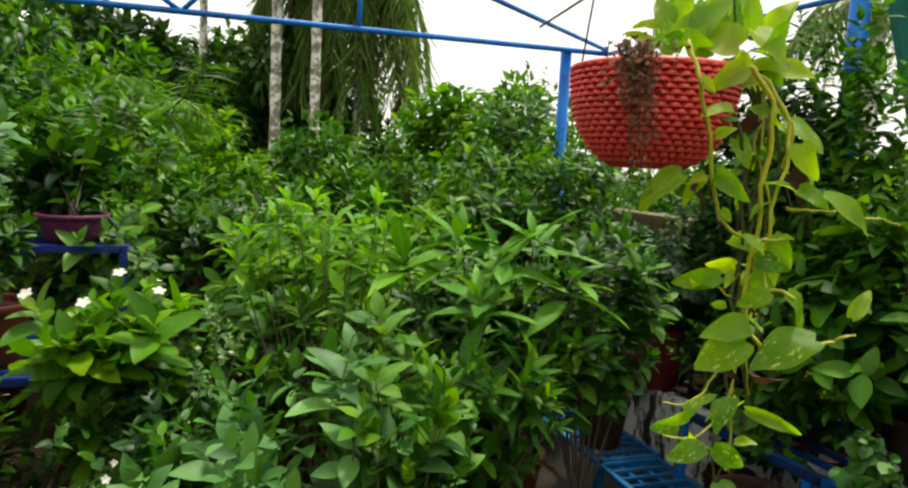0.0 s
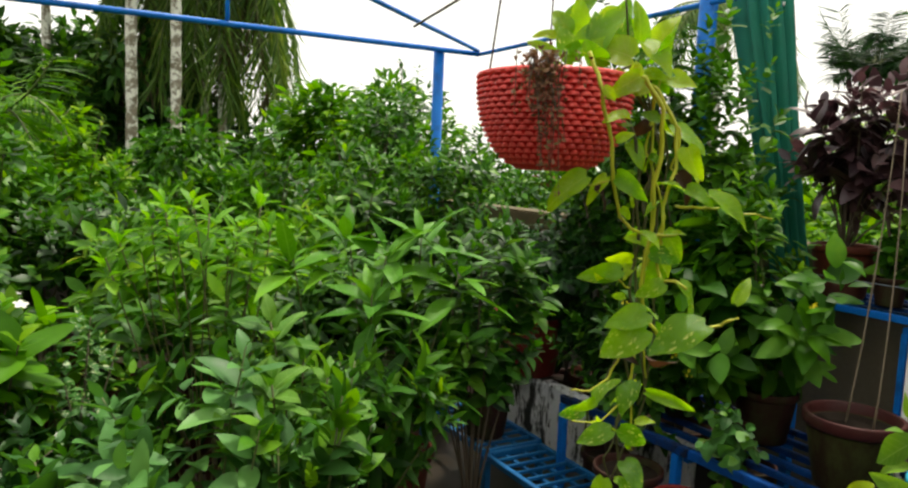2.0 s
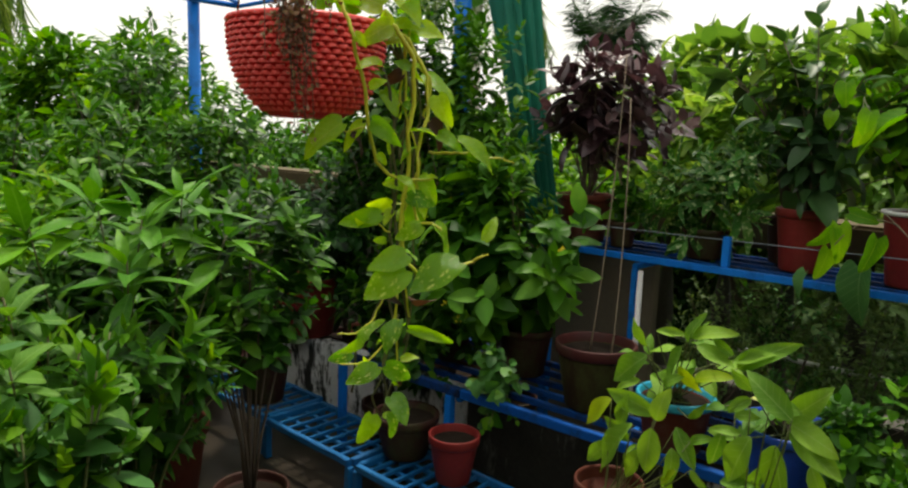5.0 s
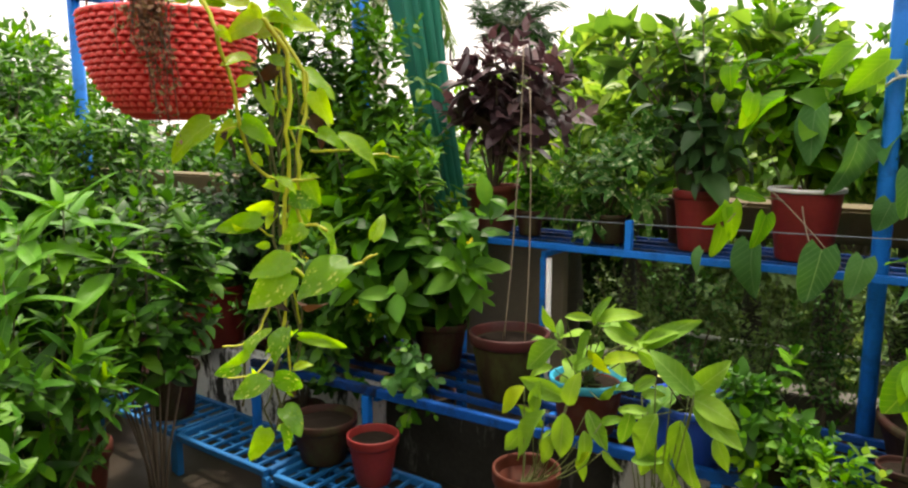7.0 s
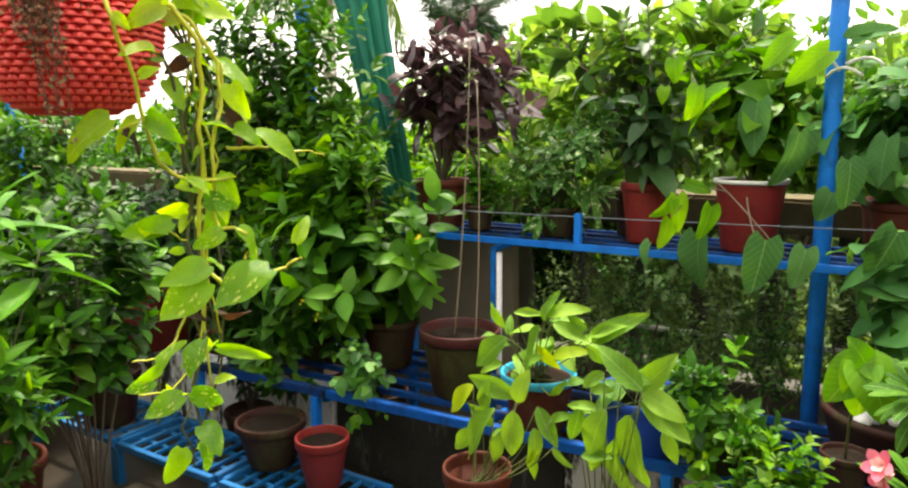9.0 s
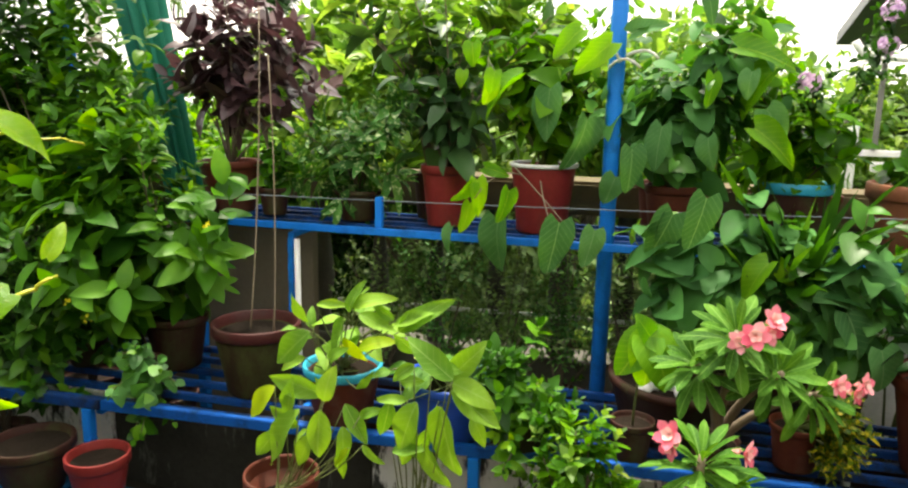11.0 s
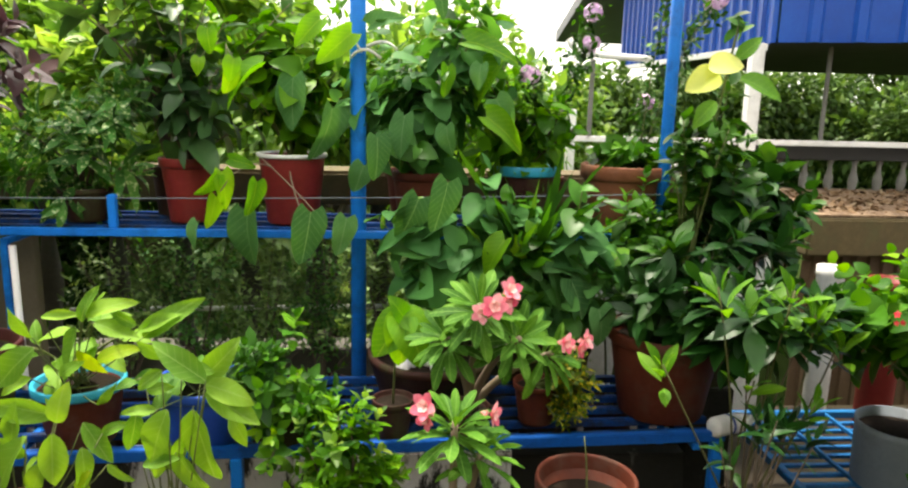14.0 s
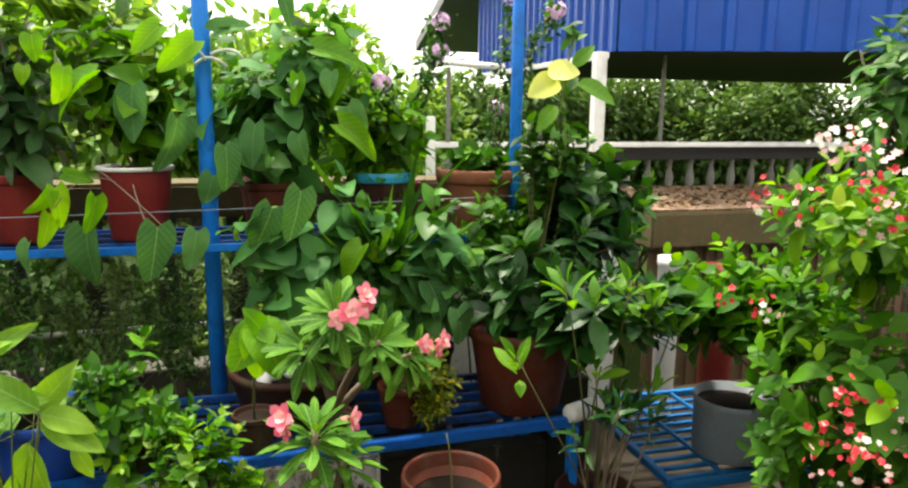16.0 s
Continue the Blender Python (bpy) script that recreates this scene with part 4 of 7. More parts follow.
# ---- woven red hanging basket with a trailing marbled vine ----
def hanging_basket():
    ob = thing("hanging_basket", (-0.715, 0.70, 1.577), "red woven plastic hanging basket with marbled trailing vine", "hanging basket")
    prof = lambda s: 0.034 + 0.062 * (1 - (1 - s) ** 2.6) ** 0.6
    H = 0.117
    shell = lathe([(0, 0.004), (0.032, 0.004)] + [(prof(s) - 0.004, H * s) for s in np.linspace(0.03, 1, 10)] + [(prof(1) - 0.008, H), (prof(0.4) - 0.009, 0.5 * H), (0, 0.4 * H)], 40)
    part("shell", shell, BASKET_DARK, ob)
    V, T = [], []
    rows, cols = 18, 38
    for j in range(rows):
        s = 0.02 + 0.95 * j / (rows - 1)
        for i in range(cols):
            a0 = 2 * math.pi * (i + 0.5 * (j % 2)) / cols
            half = math.pi / cols * 1.02
            k = len(V)
            h2 = H / rows * 0.40
            for q, out in ((-1, -0.0030), (-0.5, 0.0018), (0.0, 0.0030), (0.5, 0.0018), (1, -0.0030)):
                a = a0 + q * half
                for dz, o2 in ((-h2, out - 0.0004), (-0.3 * h2, out), (h2, out - 0.0042)):
                    rr = prof(min(1, max(0, s + dz / H))) + o2
                    V.append((rr * math.cos(a), rr * math.sin(a), H * s + dz + 0.003))
            for q in range(4):
                for w in range(2):
                    p = k + q * 3 + w
                    T.append((p, p + 3, p + 4, p + 1))
    tagged(part("weave", raw_mesh("weave", V, T, RED_WEAVE), RED_WEAVE, ob), kind="stuff")
    rimv = lathe([(prof(1) - 0.006, H - 0.004), (prof(1) + 0.001, H - 0.003), (prof(1) + 0.002, H), (prof(1) + 0.001, H + 0.002), (prof(1) - 0.006, H + 0.004)], 48)
    part("rim", rimv, RED_WEAVE, ob)
    part("soil", lathe([(0, H * 0.9), (0.05, H * 0.89), (prof(0.9) - 0.007, H * 0.87)], 24), SOIL, ob)
    for i in range(3):
        a = 2.1 * i + 0.5
        pipe("hanger", (prof(1) * math.cos(a), prof(1) * math.sin(a), H), (0, 0, 0.86), 0.0012, BARK, ob, 5)
    rng = np.random.default_rng(5)
    mesh = single_leaf("pothos", LEAF_POTHOS, 0.34, 0.34, 0.045)
    mesh2 = single_leaf("pothos", LEAF_POTHOS_YOUNG, 0.4, 0.45, -0.04)
    cam_way = unit(np.array([0.80, -0.55, 0.1]))
    side = np.array([0.566, 0.824, 0.0])
    up = np.array([0, 0, 1.0])
    vines = []

    def vine(points, r=0.0022, n=26, dark=False):
        pts = np.array([side * a + cam_way * c + up * b for a, b, c in points])
        t = np.linspace(0, len(pts) - 1, n)
        idx = np.minimum(t.astype(int), len(pts) - 2)
        f = (t - idx)[:, None]
        f = f * f * (3 - 2 * f) * 0.5 + f * 0.5
        line = pts[idx] * (1 - f) + pts[idx + 1] * f
        line += np.cumsum(rng.normal(0, 0.0012, line.shape), 0)
        w = np.linspace(0, 1, n)[:, None]
        line += side * 0.003 * np.sin(w * 17 + rng.uniform(0, 6)) * w + cam_way * 0.005 * np.sin(w * 13 + rng.uniform(0, 6)) * w
        vines.append((line, r, dark))
        return line

    # sideways, height and nearness to the viewer, in metres from the basket's foot
    vine(((0.089, 0.119, 0.03), (0.105, 0.112, 0.04), (0.13, 0.081, 0.04), (0.137, 0.03, 0.04), (0.126, -0.021, 0.045), (0.124, -0.084, 0.05), (0.124, -0.135, 0.05), (0.131, -0.167, 0.05), (0.144, -0.179, 0.05)), 0.0030, 40)
    vine(((0.095, 0.117, 0.02), (0.12, 0.103, 0.02), (0.141, 0.061, 0.02), (0.143, 0.004, 0.03), (0.133, -0.046, 0.03), (0.127, -0.097, 0.03), (0.133, -0.129, 0.04), (0.155, -0.137, 0.05)), 0.0026, 36)
    vine(((0.032, 0.125, 0.1), (0.048, 0.081, 0.115), (0.058, 0.036, 0.1), (0.067, -0.015, 0.09), (0.078, -0.051, 0.08), (0.098, -0.067, 0.07), (0.13, -0.069, 0.06), (0.153, -0.064, 0.05)), 0.0024, 36)
    vine(((0.082, 0.1, 0.02), (0.1, 0.061, 0.02), (0.115, 0.023, 0.02), (0.111, -0.027, 0.02), (0.117, -0.084, 0.02), (0.105, -0.141, 0.03), (0.114, -0.192, 0.03), (0.086, -0.243, 0.03), (0.067, -0.294, 0.03), (0.057, -0.363, 0.03)), 0.0022, 44, True)
    vine(((0.098, 0.106, 0), (0.124, 0.068, 0), (0.108, -0.002, 0), (0.124, -0.053, 0.01), (0.111, -0.11, 0.01), (0.117, -0.167, 0.02), (0.111, -0.217, 0.02), (0.119, -0.249, 0.02), (0.103, -0.3, 0.02), (0.114, -0.37, 0.02)), 0.0022, 44, True)
    vine(((0.105, 0.109, 0.01), (0.149, 0.052, 0.02), (0.144, -0.002, 0.02), (0.15, -0.024, 0.02)), 0.0018, 16)
    vine(((0.144, -0.179, 0.05), (0.169, -0.183, 0.06), (0.206, -0.172, 0.07), (0.223, -0.159, 0.07)), 0.0022, 14)
    vine(((0.152, -0.038, 0.03), (0.174, -0.04, 0.05), (0.193, -0.038, 0.06)), 0.002, 8)
    vine(((0.212, -0.043, 0.05), (0.238, -0.043, 0.05), (0.26, -0.049, 0.04)), 0.0012, 8)
    vine(((0.114, -0.192, 0.03), (0.089, -0.249, 0.04), (0.067, -0.268, 0.05), (0.041, -0.265, 0.05)), 0.0014, 14)
    vine(((0.114, -0.217, 0.03), (0.098, -0.281, 0.04), (0.067, -0.313, 0.05), (0.035, -0.313, 0.05)), 0.0014, 14)
    vine(((0.116, -0.249, 0.03), (0.098, -0.319, 0.04), (0.086, -0.351, 0.05), (0.098, -0.401, 0.05)), 0.0014, 14, True)
    vine(((0.067, -0.015, 0.09), (0.048, -0.024, 0.09), (0.025, -0.024, 0.09)), 0.0012, 8)
    vine(((0.105, -0.141, 0.03), (0.086, -0.129, 0.05), (0.073, -0.122, 0.06)), 0.0012, 8)
    for k in range(5):
        o = rng.normal(0, 0.012, 3)
        vine(((0.07 + o[0], 0.12, 0.0), (0.11 + o[0], 0.12 + 0.004 * k, o[1]), (0.125 + o[2], 0.03, o[1]), (0.122 + o[0], -0.05, o[1]), (0.12 + o[2], -0.12 - 0.04 * k, o[1]), (0.115 + o[0], -0.2 - 0.05 * k, o[1])), 0.0017, 28, k % 2 == 0)
    for name, mt, dark in (("vine", VINE, False), ("old_vine", VINE_DARK, True)):
        own = [(q, r) for q, r, k in vines if k == dark]
        v, t = tubes([q for q, _ in own], [(r, r * 0.75) for _, r in own], 7)
        part(name, raw_mesh(name, v, t, mt), mt, ob)

    kinds = (mesh, mesh2, single_leaf("pothos", LEAF_POTHOS_CREAM, 0.3, 0.4, 0.05), single_leaf("pothos", LEAF_WITHERED, 0.5, 0.7, 0.06))

    def lay(a, b, c, a2, b2, c2, wide, kind):
        p, q = side * a + cam_way * c + up * b, side * a2 + cam_way * c2 + up * b2
        ln = float(np.linalg.norm(q - p))
        x, y, z = leaf_frames(np.array([q - p]), np.array([cam_way * rng.uniform(0.5, 1.0) + up * rng.uniform(0.1, 0.8) + side * rng.normal(0, 0.45)]))
        part("leaf", kinds[kind], None, ob, at=Matrix([[x[0][i] * ln * (0.3 + 0.62 * wide), y[0][i] * ln, z[0][i] * ln, p[i]] for i in range(3)] + [[0, 0, 0, 1]]))

    # each leaf from foot to tip: sideways, height and nearness, then its width and kind
    lay(0.035, 0.138, 0.026, 0.062, 0.200, 0.038, 1.20, 0)
    lay(0.086, 0.133, 0.046, 0.034, 0.155, 0.051, 1.50, 1)
    lay(-0.004, 0.139, 0.016, -0.031, 0.161, 0.023, 0.80, 1)
    lay(-0.001, 0.173, -0.018, -0.028, 0.179, -0.013, 0.90, 1)
    lay(0.018, 0.192, -0.040, 0.040, 0.237, -0.031, 1.00, 0)
    lay(0.014, 0.176, -0.018, -0.004, 0.211, -0.020, 1.20, 1)
    lay(0.103, 0.167, -0.017, 0.102, 0.213, -0.001, 0.75, 1)
    lay(0.105, 0.162, 0.003, 0.137, 0.132, 0.033, 1.30, 1)
    lay(0.106, 0.176, -0.048, 0.079, 0.201, -0.022, 1.00, 0)
    lay(0.092, 0.106, 0.069, 0.062, 0.084, 0.093, 1.00, 1)
    lay(0.082, 0.056, 0.084, 0.057, 0.060, 0.113, 0.80, 1)
    lay(0.037, -0.012, 0.091, -0.012, -0.041, 0.095, 0.90, 1)
    lay(0.061, -0.010, 0.081, 0.037, -0.037, 0.092, 0.60, 1)
    lay(0.071, -0.008, 0.091, 0.096, -0.033, 0.122, 0.70, 0)
    lay(0.094, 0.040, 0.016, 0.109, 0.012, 0.042, 0.90, 0)
    lay(0.181, -0.025, 0.063, 0.232, -0.050, 0.078, 0.80, 1)
    lay(0.160, -0.016, 0.042, 0.183, -0.029, 0.071, 0.80, 0)
    lay(0.145, 0.060, -0.006, 0.190, 0.042, 0.014, 1.10, 0)
    lay(0.161, 0.034, 0.027, 0.165, -0.000, 0.055, 1.10, 1)
    lay(0.165, 0.005, 0.030, 0.180, -0.010, 0.040, 0.90, 1)
    lay(0.087, -0.117, 0.062, 0.038, -0.130, 0.069, 0.70, 0)
    lay(0.141, -0.067, 0.037, 0.156, -0.099, 0.054, 0.90, 1)
    lay(0.157, -0.129, 0.053, 0.183, -0.165, 0.061, 1.20, 0)
    lay(0.185, -0.176, 0.078, 0.120, -0.200, 0.092, 1.35, 2)
    lay(0.121, -0.167, 0.057, 0.078, -0.180, 0.087, 1.00, 0)
    lay(0.119, -0.186, 0.069, 0.068, -0.217, 0.082, 1.30, 2)
    lay(0.214, -0.148, 0.085, 0.232, -0.117, 0.082, 0.70, 1)
    lay(0.065, -0.273, 0.078, 0.084, -0.242, 0.076, 0.80, 2)
    lay(0.065, -0.273, 0.078, 0.041, -0.290, 0.085, 0.70, 0)
    lay(0.110, -0.249, 0.076, 0.088, -0.276, 0.102, 1.40, 2)
    lay(0.126, -0.262, 0.067, 0.184, -0.278, 0.079, 0.15, 0)
    lay(0.085, -0.308, 0.082, 0.046, -0.321, 0.092, 1.10, 2)
    lay(0.095, -0.305, 0.081, 0.128, -0.323, 0.086, 1.20, 2)
    lay(0.103, -0.347, 0.076, 0.122, -0.367, 0.107, 1.30, 0)
    lay(0.080, -0.369, 0.078, 0.068, -0.404, 0.094, 1.30, 0)
    lay(0.104, -0.371, 0.068, 0.113, -0.402, 0.077, 1.00, 2)
    lay(0.084, 0.126, -0.033, 0.128, 0.112, -0.030, 1.00, 0)
    lay(0.072, 0.172, -0.048, 0.107, 0.201, -0.049, 1.10, 0)
    lay(0.054, 0.196, -0.040, 0.088, 0.224, -0.038, 1.00, 1)
    lay(0.009, 0.140, 0.026, 0.029, 0.152, 0.045, 0.80, 0)
    lay(0.146, -0.101, 0.010, 0.128, -0.140, 0.029, 1.00, 0)
    # the crowded young leaves over the rim
    for a, b, c, turn_, ln in ((0.02, 0.13, 0.03, 0.5, 0.042), (0.05, 0.14, 0.02, 0.1, 0.05), (0.07, 0.15, 0.0, -0.5, 0.046), (0.035, 0.17, -0.02, 0.35, 0.05), (0.075, 0.18, -0.03, -0.2, 0.045), (0.11, 0.14, 0.01, -0.9, 0.05), (0.12, 0.16, -0.02, -0.5, 0.05), (0.055, 0.12, 0.05, 0.9, 0.036), (0.13, 0.12, 0.0, -1.6, 0.04), (0.015, 0.125, 0.0, 1.2, 0.04)):
        lay(a, b, c, a - ln * math.sin(turn_), b + ln * math.cos(turn_), c + 0.012, rng.uniform(0.9, 1.3), int(rng.choice((0, 1, 1, 2))))
    # small leaves along the stems
    for line, r, _ in vines[:6] + vines[10:]:
        for i in range(4, len(line), 7):
            w = unit(side * rng.choice((-1, 1)) * rng.uniform(0.4, 1.0) + up * rng.uniform(-0.8, 0.4) + cam_way * rng.uniform(0.0, 0.8))
            leaf_at(ob, kinds[rng.choice((0, 1, 1, 2, 3))], line[i] + w * 0.006, w, cam_way * 0.8 + up * 0.5 + rng.normal(0, 0.6, 3), rng.uniform(0.016, 0.038))
    # dry creeper over the basket's front
    rng = np.random.default_rng(21)
    lines, lp, ld = [], [], []
    for k in range(34):
        a0 = rng.normal(-0.016, 0.017)
        drop = rng.uniform(0.03, 0.16) * (1.0 if k % 3 else 0.6)
        p0 = side * a0 + cam_way * 0.10 + up * 0.125
        p2 = side * (a0 * (1 - 3 * drop) + rng.normal(0.0, 0.012)) + cam_way * (0.112 - 0.25 * max(0, drop - 0.09)) + up * (0.125 - drop)
        q = bend(p0, (p0 + p2) / 2 + cam_way * 0.012, p2, 8)
        lines.append(q)
        for i in range(1, 8):
            for _ in range(rng.integers(1, 5)):
                lp.append(q[i] + rng.normal(0, 0.004, 3))
                ld.append(rng.normal(0, 1, 3) + cam_way * 0.6)
    v, t = tubes(lines, [(0.0006, 0.0004)] * len(lines), 4)
    part("dry_creeper", raw_mesh("dry_creeper", v, t, BARK), BARK, ob, "thin dry creeper stems")
    lp, ld = np.array(lp), np.array(ld)
    part("creeper_foliage", leaves_mesh("creeper_foliage", leaf_shape("small"), lp, ld, rng.normal(0, 1, lp.shape) + cam_way, rng.uniform(0.004, 0.009, len(lp)), LEAF_DRY), LEAF_DRY, ob, "tiny withered leaves")


hanging_basket()

# ---- shrubs on the terrace's west side ----
floor_z = 0.004
def P(*a, **k):
    return potted(*a, **k)

def top_rosettes(ob, tips, mesh, n, size, seed, lo=22, hi=100, lean=0.3):
    """Separate leaves spread round shoot tips; tips are places on the terrace."""
    g = np.random.default_rng(seed)
    at = np.array(ob.matrix_basis.translation)
    lines = []
    for tip in tips:
        p = np.array(tip) - at
        q = bend((g.normal(0, 0.03), g.normal(0, 0.03), 0.2), (p[0] * 0.5 + g.normal(0, 0.05), p[1] * 0.5 + g.normal(0, 0.05), p[2] * 0.6), p, 9)
        lines.append(q)
        dr = unit(unit(q[-1] - q[-2]) + g.normal(0, lean, 3) * np.array([1, 1, 0]) + np.array([0, 0, 0.4]))
        a = unit(np.cross(dr, [0.2, 0.9, 0.1]))
        b = np.cross(dr, a)
        for i in range(n):
            f = i / max(1, n - 1)
            az, tl = 2.4 * i + g.normal(0, 0.3), math.radians(lo + (hi - lo) * f + g.normal(0, 8))
            out = a * math.cos(az) + b * math.sin(az)
            d = dr * math.cos(tl) + out * math.sin(tl) - np.array([0, 0, 0.12 * f])
            leaf_at(ob, mesh, p - dr * 0.09 * f + out * 0.008, d, dr * math.sin(tl) - out * 0.4 * math.cos(tl) + np.array([0, 0, 0.4]) + g.normal(0, 0.15, 3), size * (0.6 + 0.4 * min(1, 2.2 * f)) * g.uniform(0.8, 1.15))
    v, t = tubes(lines, [(0.004, 0.0025)] * len(lines), 6)
    part("shoot", raw_mesh("shoot", v, t, VINE_DARK), VINE_DARK, ob)


# foreground grey-green plants
P("grey-green leafy plant in a terracotta pot on the floor", -1.62, 0.47, floor_z, 0.14, 0.26, TERRA, (0.05, 0.02, 0.92), (0.36, 0.34, 0.32), 48, 9, "ovate", 0.095, LEAF_GREY, along=0.2, stem=0.005, wood=STEM)
P("broad-leaved grey-green plant in a clay pot", -1.75, 0.16, floor_z, 0.14, 0.26, TERRA, (0.02, 0.02, 0.75), (0.38, 0.32, 0.28), 48, 9, "ovate", 0.098, LEAF_GREY, along=0.2, wood=STEM)
P("young grey-green plant with upright pale shoots", -1.42, 0.62, floor_z, 0.12, 0.22, TERRA, (0.0, 0.0, 0.98), (0.14, 0.2, 0.30), 18, 10, "ovate", 0.085, LEAF_BRIGHT, along=0.18, wood=STEM, tilt=(15, 60))
ob = P("tall grey-green plant with pale young leaf shoots", -1.60, 0.66, floor_z, 0.12, 0.24, TERRA, (0.0, 0.0, 0.7), (0.22, 0.22, 0.24), 22, 8, "ovate", 0.10, LEAF_GREY, along=0.2, wood=STEM)[0]
top_rosettes(ob, ((-1.71, 0.62, 1.18), (-1.59, 0.73, 1.07), (-1.47, 0.72, 1.0), (-1.74, 0.56, 1.06), (-1.66, 0.69, 1.10), (-1.55, 0.58, 1.08)), single_leaf("ovate", BIG_SOFT, 0.3, 0.35, 0.03), 10, 0.105, 21, 15, 92)
# mango-like plants with long leaves
ob = P("young fruit tree with long pointed leaves in a red pot", -2.0, 1.02, floor_z, 0.15, 0.28, RED_POT, (0.02, 0.0, 0.92), (0.32, 0.34, 0.30), 40, 10, "lance", 0.11, LEAF_BRIGHT, drawn=4, along=0.12, tilt=(25, 80), wood=STEM)
ob = ob[0]
top_rosettes(ob, ((-2.0, 1.06, 1.31), (-2.2, 1.01, 1.34), (-2.04, 1.20, 1.36), (-1.90, 0.97, 1.20), (-2.3, 0.85, 1.28), (-1.95, 1.30, 1.25)), single_leaf("lance", BIG_MANGO, 0.3, 0.28, 0.015), 10, 0.20, 22, 25, 95)
P("leafy fruit sapling with fresh pointed leaves", -2.12, 1.14, floor_z, 0.14, 0.26, TERRA, (0.02, -0.04, 0.72), (0.24, 0.26, 0.28), 46, 12, "lance", 0.10, LEAF_MID, along=0.1, wood=STEM, drawn=5)
P("open dark green shrub in a brown pot on a bench", -3.03, 2.12, 0.2, 0.14, 0.25, TERRA_OLD, (0.1, -0.12, 0.80), (0.34, 0.30, 0.36), 44, 9, "lance", 0.12, LEAF_MID, along=0.2, drawn=8, droop=0.3)
P("green shrub with pointed leaves behind the basket", -2.15, 1.50, floor_z, 0.14, 0.26, TERRA_OLD, (0.0, 0.02, 1.08), (0.28, 0.30, 0.34), 60, 11, "ovate", 0.09, LEAF_MID, along=0.12)
P("bare-stemmed plant in an old red pot on the low wall", -3.46, 2.675, 0.36, 0.24, 0.36, RED_POT, (0.3, -0.05, 0.78), (0.4, 0.3, 0.32), 80, 11, "ovate", 0.07, LEAF_DARK, along=0.12)
# lime-tipped shrubs
for i, (x, y, h) in enumerate(((-3.35, 0.55, 1.13), (-3.65, 1.15, 1.18), (-3.05, 0.85, 1.02), (-3.75, 0.75, 1.14), (-3.25, 1.35, 1.08), (-2.85, 0.45, 0.86), (-4.1, 1.5, 1.2))):
    P("shrub with glossy lime-green leaf rosettes", x, y, floor_z, 0.15, 0.28, TERRA, (0, 0, h - 0.12), (0.36, 0.36, 0.32), 48, 9, "obovate", 0.12, LEAF_LIME if i not in (4, 5) else LEAF_BRIGHT, seed=i, along=0.05, tilt=(28, 96), droop=0.08, drawn=5, stem=0.004)
ob = P("shrub with upright bright leaf rosettes at its tips", -2.55, 0.62, floor_z, 0.15, 0.28, TERRA, (0, 0, 0.85), (0.35, 0.35, 0.3), 30, 10, "lance", 0.11, LEAF_BRIGHT, along=0.08, drawn=4, stem=0.004)[0]
top_rosettes(ob, ((-2.61, 0.45, 1.37), (-2.53, 0.52, 1.32), (-2.50, 0.80, 1.44), (-2.42, 0.81, 1.34), (-2.49, 0.62, 1.39), (-2.69, 0.35, 1.30), (-2.65, 0.76, 1.34), (-2.70, 0.60, 1.43), (-2.62, 0.71, 1.26), (-2.60, 0.42, 1.25), (-2.48, 0.89, 1.25), (-2.46, 0.76, 1.23), (-2.58, 0.49, 1.42), (-2.62, 0.31, 1.23)), single_leaf("obovate", BIG_ROSETTE, 0.3, 0.3, 0.012), 11, 0.10, 31, 22, 95)
# white-flowered shrubs
ob, rng, tp, td = P("bright green shrub with white flowers in a clay pot", -2.32, -0.02, floor_z, 0.15, 0.28, TERRA_OLD, (0, -0.02, 0.92), (0.28, 0.28, 0.32), 54, 11, "ovate", 0.115, LEAF_LIME, along=0.12)
fm = flower_mesh(WHITE_PETAL, 5, "petal", 0.35)
for i in np.argsort(-tp[:, 2])[:9:2]:
    flower_at(ob, fm, tp[i] + td[i] * 0.05, td[i] + np.array([0.5, 0, 0.2]), 0.022)
ob, rng, tp, td = P("low bushy shrub with small white flowers", -2.0, -0.30, floor_z, 0.15, 0.26, TERRA_OLD, (-0.05, 0.06, 0.74), (0.36, 0.42, 0.28), 90, 11, "ovate", 0.062, LEAF_MID, along=0.10)
for i in range(0, 60, 4):
    flower_at(ob, fm, tp[i] + td[i] * 0.03, td[i] + np.array([0.6, 0, 0.3]), 0.013)
P("small pale variegated shrub", -2.3, 0.22, floor_z, 0.12, 0.24, TERRA, (0, 0, 0.92), (0.14, 0.14, 0.20), 26, 11, "small", 0.045, LEAF_VARIEG, along=0.1)
P("low green shrub with fading red bloom", -2.05, 0.14, floor_z, 0.13, 0.24, TERRA, (0, 0, 0.75), (0.25, 0.22, 0.2), 34, 10, "ovate", 0.06, LEAF_DARK, along=0.1)
P("bright leafy shrub in a terracotta pot on the blue bench", -2.82, -0.52, 0.8, 0.15, 0.22, TERRA, (-0.1, -0.1, 0.42), (0.3, 0.25, 0.2), 40, 11, "ovate", 0.09, LEAF_MID)
